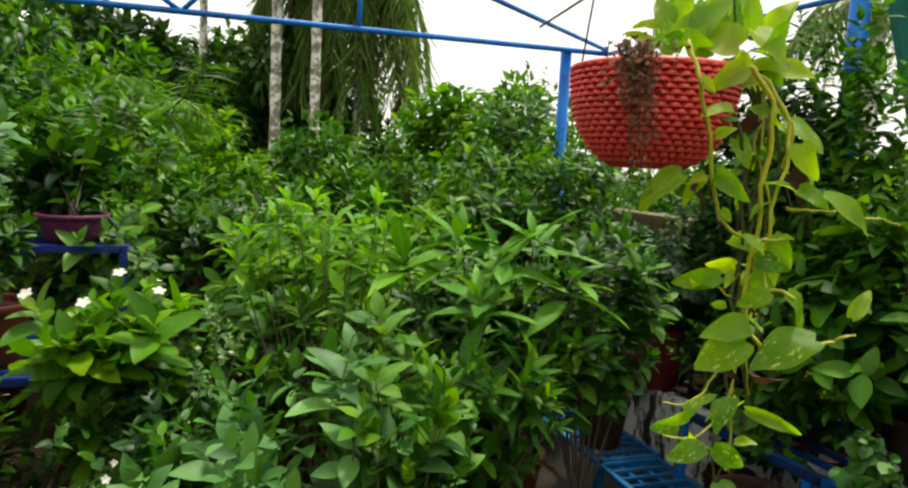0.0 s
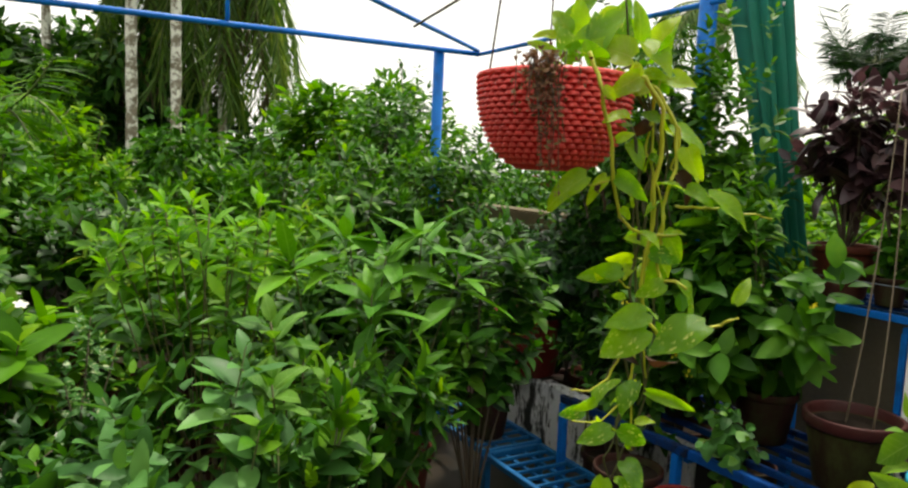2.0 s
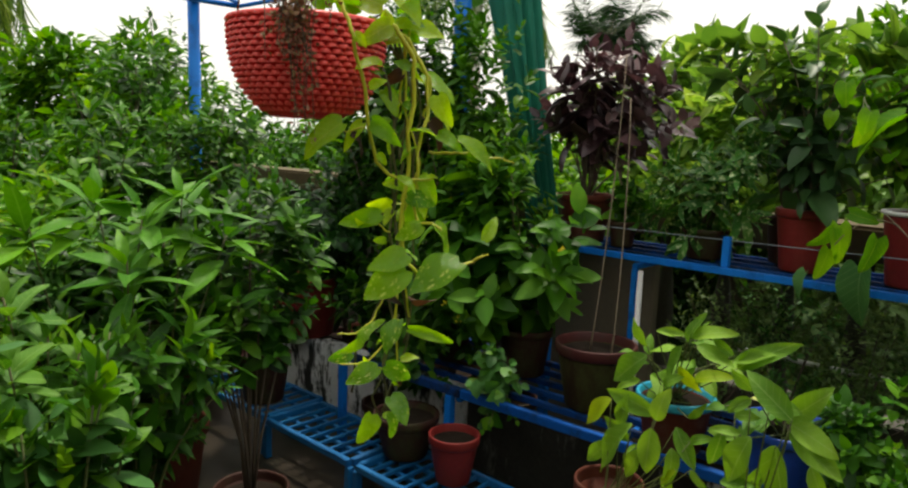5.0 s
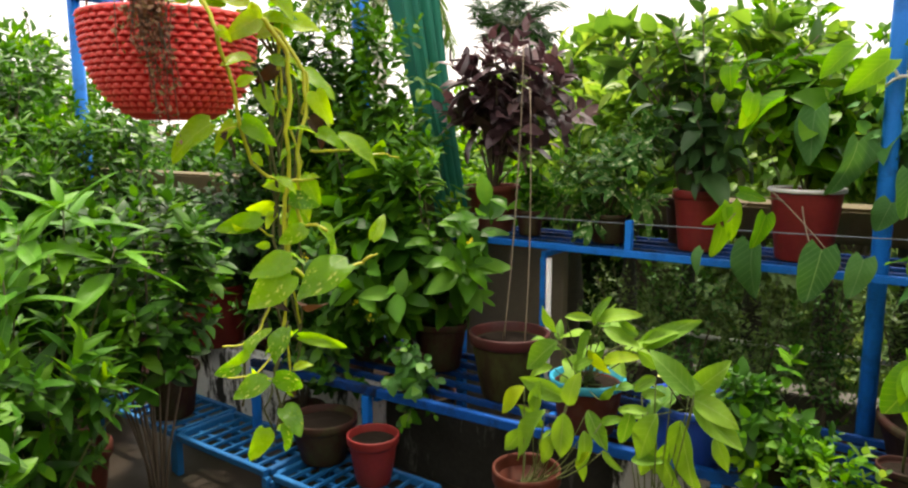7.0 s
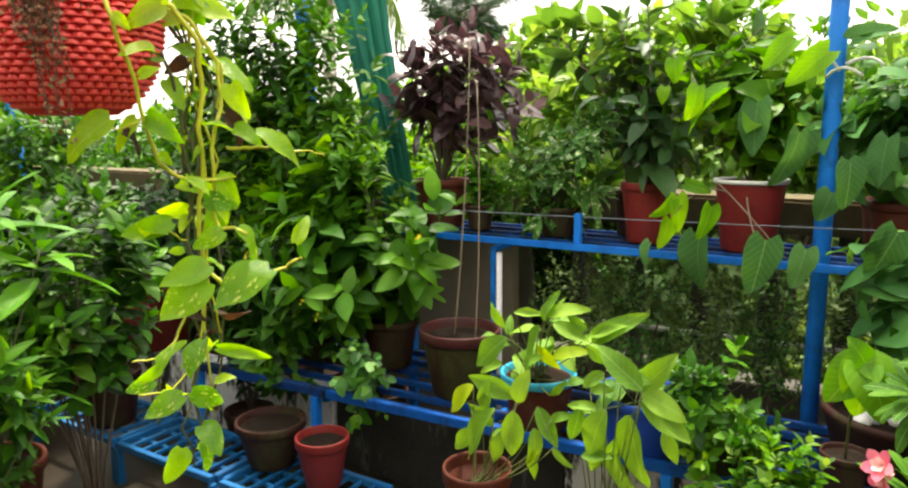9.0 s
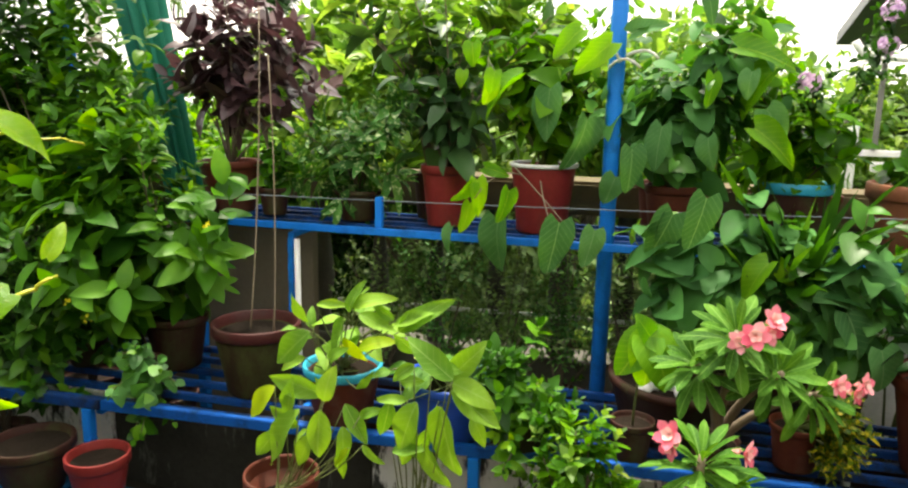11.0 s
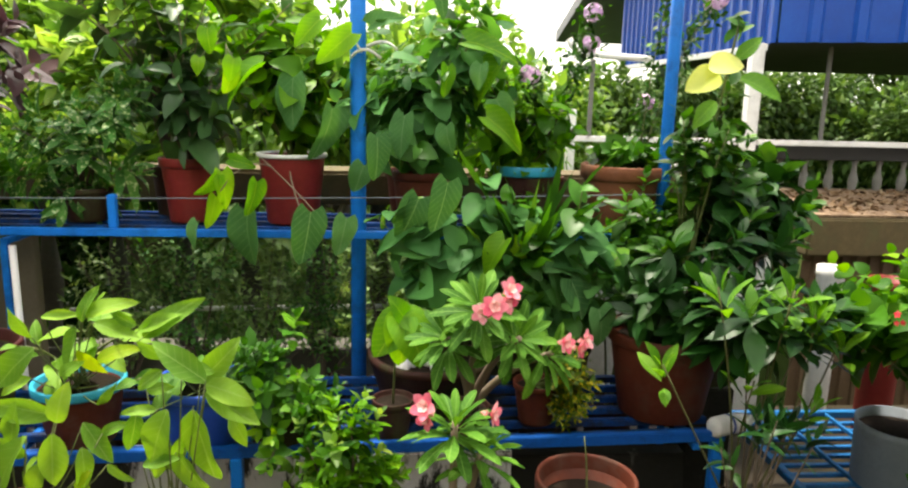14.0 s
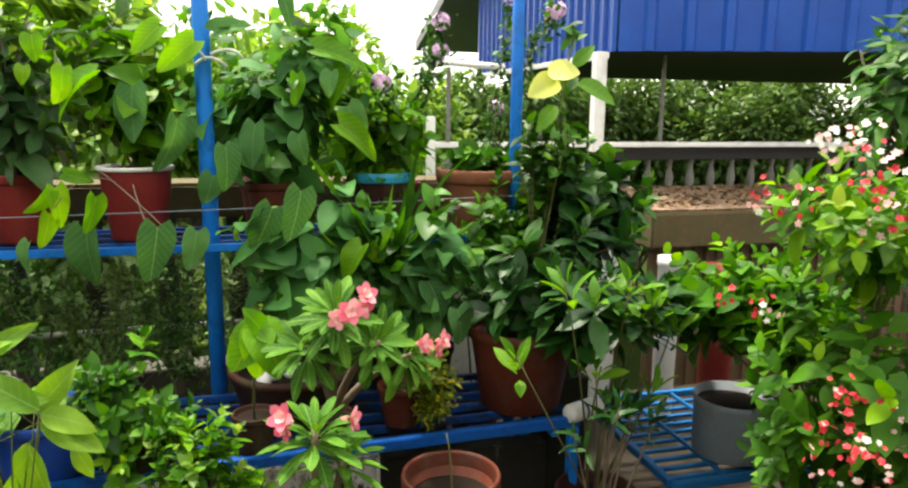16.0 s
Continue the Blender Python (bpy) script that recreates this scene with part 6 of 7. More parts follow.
def soft_stalks(ob, lines):
    v, t = tubes(lines, [(0.0026, 0.0016)] * len(lines), 6)
    part("stalk", raw_mesh("stalk", v, t, STEM), STEM, ob)


ob = big_leaf_plant("aubergine-like plant with soft yellow-green leaves in blue-rimmed pot", -1.0, 2.5, Z0, 0.138, 0.2, TERRA, TURQ,
    ((0.08, -0.05, 0.42, 7, 0.10, 1.0), (-0.10, -0.10, 0.34, 6, 0.10, 1.0), (0.2, -0.1, 0.38, 6, 0.10, 1.0)), BIG_AUBERGINE, "ovate")
soft_leaf, stalks = soft_leaves(ob, BIG_AUBERGINE)
soft_leaf(-0.981, 2.214, 0.926, -1.035, 2.194, 1.010, 1.10, 0)
soft_leaf(-0.973, 2.200, 0.900, -1.105, 2.180, 0.788, 1.15, 0)
soft_leaf(-0.961, 2.230, 0.979, -0.849, 2.210, 0.993, 0.50, 0)
soft_leaf(-0.848, 2.205, 0.974, -0.816, 2.185, 1.077, 0.90, 0)
soft_leaf(-0.835, 2.197, 0.994, -0.709, 2.177, 1.056, 0.80, 0)
soft_leaf(-0.825, 2.230, 0.962, -0.705, 2.210, 0.928, 0.90, 0)
soft_leaf(-0.897, 2.282, 0.931, -0.937, 2.262, 0.800, 1.50, 0)
soft_leaf(-0.844, 2.270, 0.838, -0.732, 2.250, 0.903, 0.90, 1)
soft_leaf(-0.896, 2.267, 0.869, -0.820, 2.247, 0.805, 1.00, 1)
soft_leaf(-0.708, 2.212, 0.961, -0.774, 2.192, 1.005, 0.90, 0)
soft_leaf(-0.722, 2.293, 0.900, -0.575, 2.273, 1.028, 0.70, 0)
soft_leaf(-0.735, 2.291, 0.918, -0.617, 2.271, 0.978, 0.80, 0)
soft_leaf(-1.036, 2.290, 0.781, -1.117, 2.270, 0.744, 1.00, 0)
soft_leaf(-0.925, 2.229, 0.810, -0.871, 2.209, 0.864, 1.20, 0)
soft_leaf(-0.838, 2.241, 0.721, -0.781, 2.221, 0.777, 0.70, 0)
soft_stalks(ob, stalks)
ob = big_leaf_plant("soft-leaved green plant in a deep blue pot", -0.62, 2.5, Z0, 0.155, 0.2, BLUE_TUB, None,
    ((0.02, -0.16, 0.32, 7, 0.11, 1.0), (-0.12, -0.2, 0.28, 6, 0.10, 0.9)), BIG_SOFT, "ovate")
soft_leaf, stalks = soft_leaves(ob, BIG_AUBERGINE)
soft_leaf(-0.624, 2.159, 0.889, -0.685, 2.139, 0.940, 1.20, 0)
soft_leaf(-0.669, 2.205, 0.719, -0.758, 2.185, 0.723, 0.80, 0)
soft_leaf(-0.605, 2.241, 0.626, -0.652, 2.221, 0.525, 1.00, 0)
soft_leaf(-0.467, 2.207, 0.703, -0.421, 2.187, 0.610, 1.00, 0)
soft_stalks(ob, stalks)
ob = thing("potted_plant", (-0.955, 1.98, floor_z), "aubergine-like plant with broad yellowing leaves in a tall clay pot", "potted plant", "potted plants")
pot(ob, 0.105, 0.56, TERRA, taper=0.8, lip=0.07)
soft_leaf, stalks = soft_leaves(ob, BIG_AUBERGINE, 0.5)
soft_leaf(-0.829, 1.994, 0.804, -0.989, 1.974, 0.846, 0.80, 0)
soft_leaf(-0.817, 1.968, 0.796, -0.795, 1.948, 0.895, 1.40, 0)
soft_leaf(-0.825, 1.957, 0.774, -0.823, 1.937, 0.640, 1.20, 0)
soft_leaf(-0.880, 1.951, 0.770, -1.013, 1.931, 0.594, 0.80, 0)
soft_leaf(-0.957, 1.961, 0.822, -1.051, 1.941, 0.727, 1.10, 1)
soft_leaf(-0.770, 2.000, 0.781, -0.701, 1.980, 0.680, 0.90, 0)
soft_leaf(-0.895, 2.023, 0.680, -0.935, 2.003, 0.636, 1.00, 0)
soft_leaf(-0.743, 1.960, 0.677, -0.786, 1.940, 0.628, 0.80, 1)
soft_leaf(-0.701, 1.960, 0.692, -0.640, 1.940, 0.650, 0.80, 0)
soft_leaf(-0.790, 2.033, 0.640, -0.801, 2.013, 0.540, 1.10, 0)
soft_leaf(-1.000, 2.045, 0.650, -1.080, 2.025, 0.560, 1.00, 0)
soft_leaf(-0.905, 1.990, 0.700, -0.980, 1.970, 0.760, 1.00, 0)
soft_leaf(-0.930, 1.975, 0.740, -0.905, 1.955, 0.850, 0.90, 0)
soft_leaf(-0.850, 1.960, 0.700, -0.900, 1.940, 0.600, 1.10, 0)
soft_leaf(-0.765, 1.970, 0.730, -0.745, 1.950, 0.620, 1.00, 0)
soft_leaf(-0.720, 1.985, 0.760, -0.660, 1.965, 0.800, 0.90, 0)
soft_stalks(ob, stalks)
ob = thing("potted_plant", (-0.56, 1.99, floor_z), "soft-leaved plant with drooping leaves in a tall clay pot", "potted plant", "potted plants")
pot(ob, 0.105, 0.46, TERRA, taper=0.8, lip=0.07)
soft_leaf, stalks = soft_leaves(ob, BIG_AUBERGINE, 0.4)
soft_leaf(-0.540, 1.960, 0.720, -0.470, 1.940, 0.610, 1.20, 0)
soft_leaf(-0.560, 1.970, 0.760, -0.600, 1.950, 0.640, 1.00, 0)
soft_leaf(-0.481, 1.988, 0.892, -0.381, 1.968, 1.001, 1.00, 0)
soft_leaf(-0.447, 1.909, 0.926, -0.556, 1.889, 1.024, 1.00, 0)
soft_leaf(-0.461, 1.961, 0.895, -0.346, 1.941, 0.869, 1.30, 0)
soft_leaf(-0.464, 1.967, 0.874, -0.334, 1.947, 0.796, 1.00, 0)
soft_leaf(-0.489, 1.951, 0.835, -0.455, 1.931, 0.650, 1.45, 0)
soft_leaf(-0.540, 1.918, 0.850, -0.600, 1.898, 0.710, 1.20, 0)
soft_leaf(-0.558, 1.947, 0.937, -0.612, 1.927, 0.898, 1.30, 0)
soft_leaf(-0.611, 1.993, 0.867, -0.551, 1.973, 0.889, 1.20, 0)
soft_leaf(-0.637, 1.987, 0.812, -0.650, 1.967, 0.713, 1.10, 0)
soft_leaf(-0.619, 1.960, 0.690, -0.528, 1.940, 0.715, 0.80, 0)
soft_leaf(-0.579, 1.955, 0.835, -0.655, 1.935, 0.840, 0.80, 0)
soft_leaf(-0.506, 1.930, 0.946, -0.434, 1.910, 0.958, 1.40, 0)
soft_leaf(-0.525, 1.991, 0.752, -0.565, 1.971, 0.665, 1.00, 0)
soft_stalks(ob, stalks)
P("small lime-green citrus shrub in a clay pot", -0.36, 2.46, Z0, 0.10, 0.15, TERRA_OLD, (0, -0.08, 0.20), (0.19, 0.15, 0.22), 70, 10, "ovate", 0.055, LEAF_BRIGHT, along=0.08)
P("small lime-green shrub with yellowing leaves", -0.17, 2.2, floor_z, 0.15, 0.30, TERRA, (0, 0.02, 0.58), (0.18, 0.15, 0.18), 56, 10, "ovate", 0.055, LEAF_LIME, along=0.08)
ob = thing("trough", (0.12, 2.78, Z0), "terracotta oval trough with white pebbles on the lower deck", "planter")
b = lathe([(0, 0.0), (0.17, 0), (0.185, 0.01), (0.225, 0.16), (0.235, 0.165), (0.235, 0.19), (0.215, 0.19), (0.205, 0.15), (0, 0.14)], 36)
part("tub", b, TERRA_OLD, ob)
part("soil", lathe([(0, 0.155), (0.12, 0.152), (0.204, 0.15)], 24), SOIL, ob)
for i in range(9):
    g = np.random.default_rng(40 + i)
    bm = bmesh.new()
    bmesh.ops.create_icosphere(bm, subdivisions=2, radius=0.02 + 0.008 * g.random())
    for v_ in bm.verts:
        v_.co *= 1 + 0.25 * noise.noise(v_.co * 60 + Vector((i, 0, 0)))
    for f in bm.faces:
        f.smooth = True
    part("pebble", bm, WHITE_PAINT, ob, at=Matrix.Translation((g.uniform(-0.12, 0.05), g.uniform(-0.12, 0.02), 0.168)))
P("dark heart-leaved plant filling the rack's middle", 0.24, 2.9, Z0, 0.10, 0.2, TERRA_OLD, (0.0, -0.12, 0.60), (0.44, 0.16, 0.24), 60, 6, "heart", 0.13, LEAF_HEART, along=0.2, droop=0.6, wood=STEM, tilt=(40, 85))
hp = heart_plant("dark broad heart-leaved plant in the rack", 0.62, 2.84, Z0, 0.10, 0.2, TERRA_OLD, None, (-0.04, -0.12, 0.52), (0.26, 0.18, 0.32), 40, 6, 0.11, LEAF_HEART, ((-0.05, -0.22, 0.5, 0.1, -0.2, -1, 0.18), (0.05, -0.24, 0.4, 0.2, -0.2, -1, 0.17)), 5)
climber_leaf = climber_leaves(hp, 53)
climber_leaf(0.350, 2.666, 1.118, 0.262, 2.646, 1.012, 1.20, 1)
climber_leaf(0.385, 2.705, 1.116, 0.425, 2.685, 1.036, 1.10, 1)
climber_leaf(0.474, 2.640, 1.027, 0.612, 2.620, 1.036, 0.80, 0)
climber_leaf(0.514, 2.636, 1.006, 0.561, 2.616, 0.885, 0.90, 0)
climber_leaf(0.152, 2.653, 1.311, 0.119, 2.633, 1.142, 1.20, 0)
climber_leaf(0.059, 2.707, 1.249, -0.003, 2.687, 1.098, 1.30, 0)
ob = thing("potted_plant", (-0.02, 2.5, Z0), "light green heart-leaved seedling in a small clay pot", "potted plant", "potted plants")
pot(ob, 0.07, 0.13, TERRA_OLD)
m = single_leaf("heart", BIG_LIME, 0.25, 0.4, 0.015)
v, t = tubes([bend((0, 0, 0.1), (0.0, -0.08, 0.3), (0.03, -0.12, 0.44), 8)], [(0.004, 0.003)], 6)
part("stem", raw_mesh("stem", v, t, STEM), STEM, ob)
for da, db, dc, s in ((-0.6, -0.5, -0.7, 0.14), (0.5, -0.6, -0.8, 0.15), (0.0, -0.5, -1.0, 0.14), (-0.2, -0.3, 0.5, 0.08), (0.9, 0.0, -0.2, 0.1)):
    leaf_at(ob, m, (0.03, -0.12, 0.44), (da, db, dc), (0.1, -0.7, 0.6), s)

P("strap-leaved grassy plant with upright blades in the rack", 0.48, 3.0, Z0, 0.09, 0.2, TERRA_OLD, (0.0, -0.12, 0.34), (0.08, 0.05, 0.1), 24, 4, "strap", 0.5, LEAF_MID, tilt=(2, 12), droop=-0.1, drawn=0, along=0.03, low=0.75)


def desert_rose(label, x, y, z, R, h, pm, stems, seed, size, flowers):
    ob = thing("desert_rose", (x, y, z), label, "potted plant", "desert roses")
    pot(ob, R, h, pm)
    g = np.random.default_rng(seed)
    lines, tips, dirs, rad = [], [], [], []
    for mx, my_, mz, tx, ty, tz in stems:
        q = bend((0, 0, h * 0.8), (mx, my_, mz), (tx, ty, tz), 10)
        lines.append(q)
        rad.append((0.015, 0.009))
        tips.append(q[-1])
        dirs.append(unit(q[-1] - q[-2]))
    v, t = tubes(lines, rad, 10)
    part("trunk", raw_mesh("trunk", v, t, STICK), STICK, ob, "smooth grey swollen stems")
    m = single_leaf("rose", BIG_ROSE, 0.25, 0.28)
    for tp, dr in zip(tips, dirs):
        a = unit(np.cross(dr, [0.2, 0.9, 0.1]))
        b_ = np.cross(dr, a)
        for i in range(30):
            f = i / 29
            az = 2.4 * i
            tl = math.radians(18 + 88 * f)
            out = a * math.cos(az) + b_ * math.sin(az)
            d = dr * math.cos(tl) + out * math.sin(tl)
            leaf_at(ob, m, tp - dr * 0.05 * f + out * 0.008, d, dr * math.sin(tl) - out * math.cos(tl) * 0.6 + np.array([0, 0, 0.3]), size * (0.65 + 0.4 * min(1, 2 * f)) * g.uniform(0.85, 1.1))
    fp, fc = flower_mesh(PINK, 5, "petal", 0.7), flower_mesh(PINK_PALE, 5, "petal", 1.6)
    for fx, fy, fz, wx, wy, wz, s in flowers:
        f = flower_at(ob, fp, (fx, fy, fz), (wx, wy, wz), s)
        part("inner_whorl", fc, None, f, at=Matrix.Rotation(0.6, 4, "Z") @ Matrix.Scale(0.62, 4))
        c = part("corolla_tube", fc, None, f, at=Matrix.Translation((0, 0, -0.75)) @ Matrix.Diagonal((0.42, 0.42, 0.75, 1)))
    return ob

desert_rose("desert rose with pink flowers growing from the trough", 0.22, 2.46, Z0, 0.075, 0.12, TERRA_OLD,
    ((0.0, -0.1, 0.3, 0.0, -0.26, 0.53), (0.05, -0.05, 0.3, 0.12, -0.22, 0.42), (0.0, -0.1, 0.25, -0.09, -0.2, 0.42), (0.1, 0.0, 0.25, 0.24, -0.12, 0.34)), 3, 0.115,
    ((0.03, -0.34, 0.55, -0.1, -0.8, 0.25, 0.042), (0.0, -0.33, 0.53, -0.4, -0.8, 0.1, 0.035), (0.07, -0.31, 0.585, 0.3, -0.5, 0.4, 0.04), (0.06, -0.32, 0.555, 0.4, -0.8, 0.0, 0.036), (0.24, -0.26, 0.42, 0.5, -0.7, 0.1, 0.036), (0.28, -0.26, 0.405, 0.7, -0.6, 0.0, 0.034), (0.30, -0.25, 0.425, 0.6, -0.5, 0.3, 0.034)))
desert_rose("low desert rose with two pink flowers in a clay pot", 0.14, 1.98, floor_z, 0.13, 0.34, TERRA,
    ((0.0, 0.0, 0.5, 0.0, 0.0, 0.78), (0.02, 0.02, 0.5, 0.08, 0.06, 0.68)), 9, 0.12,
    ((-0.075, -0.04, 0.84, -0.5, -0.7, 0.4, 0.042), (-0.07, -0.03, 0.81, -0.6, -0.6, -0.2, 0.038), (0.085, -0.03, 0.815, 0.8, -0.5, 0.1, 0.038)))
P("spotted yellow-green shrub in a terracotta pot", 0.47, 2.6, Z0, 0.082, 0.145, TERRA, (0.10, -0.14, 0.16), (0.08, 0.07, 0.17), 40, 10, "small", 0.040, LEAF_CROTON, along=0.08, wood=STEM, low=-0.95)
ob = thing("flower_pot", (0.55, 2.2, floor_z), "wide terracotta pot of dark soil on the floor", "flower pot", "potted plants")
pot(ob, 0.15, 0.50, TERRA, lip=0.09)
v, t = tubes([bend((0, 0, 0.34), (0.01, 0, 0.5), (-0.01, 0.02, 0.62), 6)], [(0.004, 0.002)], 5)
part("stem", raw_mesh("stem", v, t, STEM), STEM, ob)
P("evergreen shrub with dark leaf rosettes in a large terracotta pot", 0.94, 2.68, Z0, 0.205, 0.31, TERRA, (0.14, -0.10, 0.48), (0.36, 0.24, 0.25), 40, 10, "obovate", 0.13, LEAF_DARK, along=0.06, tilt=(15, 85))
ob = P("evergreen shrub with fresh pale shoots in a terracotta tub", 1.10, 2.34, floor_z, 0.14, 0.3, TERRA_OLD, (0.06, 0.02, 0.92), (0.36, 0.20, 0.19), 26, 11, "obovate", 0.125, LEAF_DARK, along=0.06, tilt=(15, 85), stem=0.004, drawn=3)
top_rosettes(ob[0], ((0.75, 2.2, 0.85), (1.026, 2.2, 0.80), (1.116, 2.2, 1.07), (1.185, 2.2, 1.0), (0.89, 2.2, 1.08), (1.22, 2.2, 0.72), (1.3, 2.24, 0.93)), single_leaf("obovate", BIG_FRESH, 0.35, 0.2, 0.012), 7, 0.10, 23, 6, 55)
P("few upright lime shoots beside the evergreen shrub", 1.0, 2.1, floor_z, 0.11, 0.22, TERRA, (0.0, 0.0, 0.70), (0.2, 0.12, 0.1), 7, 9, "lance", 0.09, LEAF_DARK, tilt=(10, 60))

P("fresh green small-leaved plant behind the rack post", 0.92, 3.22, 0.004, 0.12, 0.3, TERRA_OLD, (0.02, -0.28, 1.02), (0.27, 0.14, 0.26), 60, 9, "ovate", 0.08, LEAF_BRIGHT, along=0.14, wood=STEM, drawn=5)

# ---- the corner with the red and white flowering creeper ----
ob = thing("bucket", (1.73, 2.49, 0.3), "grey plastic bucket of soil on the blue bench", "bucket")
part("body", lathe([(0, 0), (0.135, 0), (0.138, 0.006), (0.145, 0.2), (0.147, 0.225), (0.141, 0.225), (0.133, 0.02), (0, 0.02)], 36), GREY_BUCKET, ob)
part("soil", lathe([(0, 0.2), (0.08, 0.195), (0.138, 0.19)], 20), SOIL, ob)
P("leafy creeper with round pale green leaves in a tub", 1.92, 2.2, floor_z, 0.15, 0.3, TERRA_OLD, (-0.14, 0.22, 0.92), (0.44, 0.3, 0.26), 110, 8, "round", 0.08, LEAF_BROAD, along=0.16, wood=STEM)
ob, rng, tp, td = P("dense creeper with red and white flower clusters", 1.80, 1.88, floor_z, 0.17, 0.34, TERRA, (-0.08, 0.02, 0.80), (0.38, 0.32, 0.52), 150, 8, "ovate", 0.088, LEAF_BROAD, along=0.16, wood=STEM, low=-0.9, stem=0.008)
shrub(ob, rng, (-0.1, 0.0, 0.9), (-0.18, 0.0, 1.33), (0.30, 0.26, 0.17), 84, 8, "ovate", 0.07, LEAF_LIME, along=0.12, wood=STEM, drawn=6, name="top_foliage")
fr, fw, fpk = flower_mesh(RED_PETAL, 5, "petal", 0.3), flower_mesh(WHITE_PETAL, 5, "petal", 0.3), flower_mesh(PINK_PALE, 5, "petal", 0.3)
bloom = [u * np.array((0.27, 0.24, 0.17)) + np.array((-0.18, 0.0, 1.36)) for u in unit(rng.normal(size=(40, 3)) + np.array((-0.4, -0.5, 0.5))) if u[2] > -0.45]
low_bloom = [np.array((-0.34, -0.24, 0.74)) + u * np.array((0.11, 0.10, 0.16)) for u in unit(rng.normal(size=(16, 3)) + np.array((-0.5, -0.7, 0.1)))]
low_bloom += [np.array((-0.42, 0.12, 1.03)) + u * 0.06 for u in unit(rng.normal(size=(3, 3)))]
for k, q in enumerate(bloom + low_bloom):
    way = unit(np.array((-0.55, -0.75, 0.45)) + rng.normal(0, 0.35, 3))
    hues = ((fr, fr, fpk), (fw, fpk, fw), (fr, fpk, fr), (fpk, fw, fr))[k % 4] if k < len(bloom) else ((fr, fr, fpk), (fr, fw, fpk), (fr, fr, fr))[k % 3]
    for i in range(rng.integers(4, 8)):
        o = rng.normal(0, 1, 3) * np.array((0.020, 0.020, 0.026))
        flower_at(ob, hues[rng.integers(3)], q + o, unit(way + o * 18), 0.0075 + 0.005 * rng.random(), spin=rng.uniform(0, 6))
ob = thing("bottle", (1.125, 2.49, 0.530), "white plastic bottle with blue label lying on the deck", "bottle")
rot = Matrix.Rotation(radians(112), 4, "Z") @ Matrix.Rotation(radians(90), 4, "X")
part("body", lathe([(0, -0.09), (0.03, -0.09), (0.034, -0.08), (0.034, 0.03), (0.026, 0.06), (0.014, 0.09), (0.014, 0.11), (0, 0.11)], 24), WHITE_PAINT, ob, at=rot)
part("band", lathe([(0.0345, -0.03), (0.0352, -0.028), (0.0352, -0.02), (0.0345, -0.018)], 24), BLUE_DARK, ob, "dark blue label", at=rot)
part("cap", lathe([(0, 0.125), (0.016, 0.125), (0.016, 0.1), (0, 0.1)], 16), BLUE_DARK, ob, "dark cap", at=rot)
P("shrub with dark feathery leaves at the terrace corner", 2.55, 2.4, floor_z, 0.2, 0.36, TERRA, (-0.05, 0, 1.6), (0.42, 0.36, 0.5), 90, 12, "lance", 0.17, LEAF_MID, along=0.25, tilt=(60, 90), stem=0.012)
# odd things behind the corner
for lab, x, y, z, R, h, m in (("white plastic tub on the floor by the balustrade", 1.36, 3.4, floor_z, 0.08, 0.5, WHITE_PAINT), ("red plastic tub near the ledge", 2.30, 3.42, floor_z, 0.09, 0.80, RED_POT), ("white plastic jug by the ledge", 2.0, 3.42, floor_z, 0.06, 0.86, WHITE_PAINT)):
    ob = thing("tub", (x, y, z), lab, "tub", "tubs by the ledge")
    part("body", lathe([(0, 0), (R * 0.85, 0), (R * 0.88, 0.01), (R, h * 0.94), (R * 1.06, h * 0.95), (R * 1.06, h), (R * 0.96, h), (R * 0.84, 0.02), (0, 0.02)], 28), m, ob)

# ---- trees and shrubs beyond the terrace ----
def tree(label, x, y, height, r, leaf, size, n, kind="small", lumps=9, seed=0, base=-3.3, name="tree"):
    ob = thing(name, (x, y, base), label, "tree", "trees beyond the terrace")
    g = np.random.default_rng(seed)
    H = height - base
    lo = H - 2 * r[2]
    centres = crown_tips(g, (0, 0, H - r[2]), np.array(r) * 0.72, lumps, -0.8, 0.4)
    lines = [bend((0, 0, 0), (g.normal(0, 0.15), g.normal(0, 0.15), lo * 0.6), (0, 0, max(0.5, lo + r[2] * 0.6)), 8)]
    rad = [(0.05 + 0.03 * r[0], 0.03 + 0.015 * r[0])]
    for c in centres:
        lines.append(bend((0, 0, max(0.3, lo)), c * np.array([0.4, 0.4, 0.8]), c, 7))
        rad.append((0.02 + 0.015 * r[0], 0.008))
    v, t = tubes(lines, rad, 7)
    part("trunk", raw_mesh("trunk", v, t, BARK), BARK, ob)
    pos, d = [], []
    for c in centres:
        q = crown_tips(g, c, np.array(r) * g.uniform(0.34, 0.55, 3), n // lumps, -0.8, 0.55)
        pos.append(q)
        d.append(unit(q - c) + g.normal(0, 0.45, q.shape) + np.array([0, 0, -0.35]))
    pos, d = np.concatenate(pos), np.concatenate(d)
    part("crown", leaves_mesh("crown", leaf_set(kind, 0.3, 0.3), pos, d, g.normal(0, 0.4, pos.shape) + np.array([0, 0, 1.0]), size * g.uniform(0.6, 1.25, len(pos)), leaf), leaf, ob)
    return ob

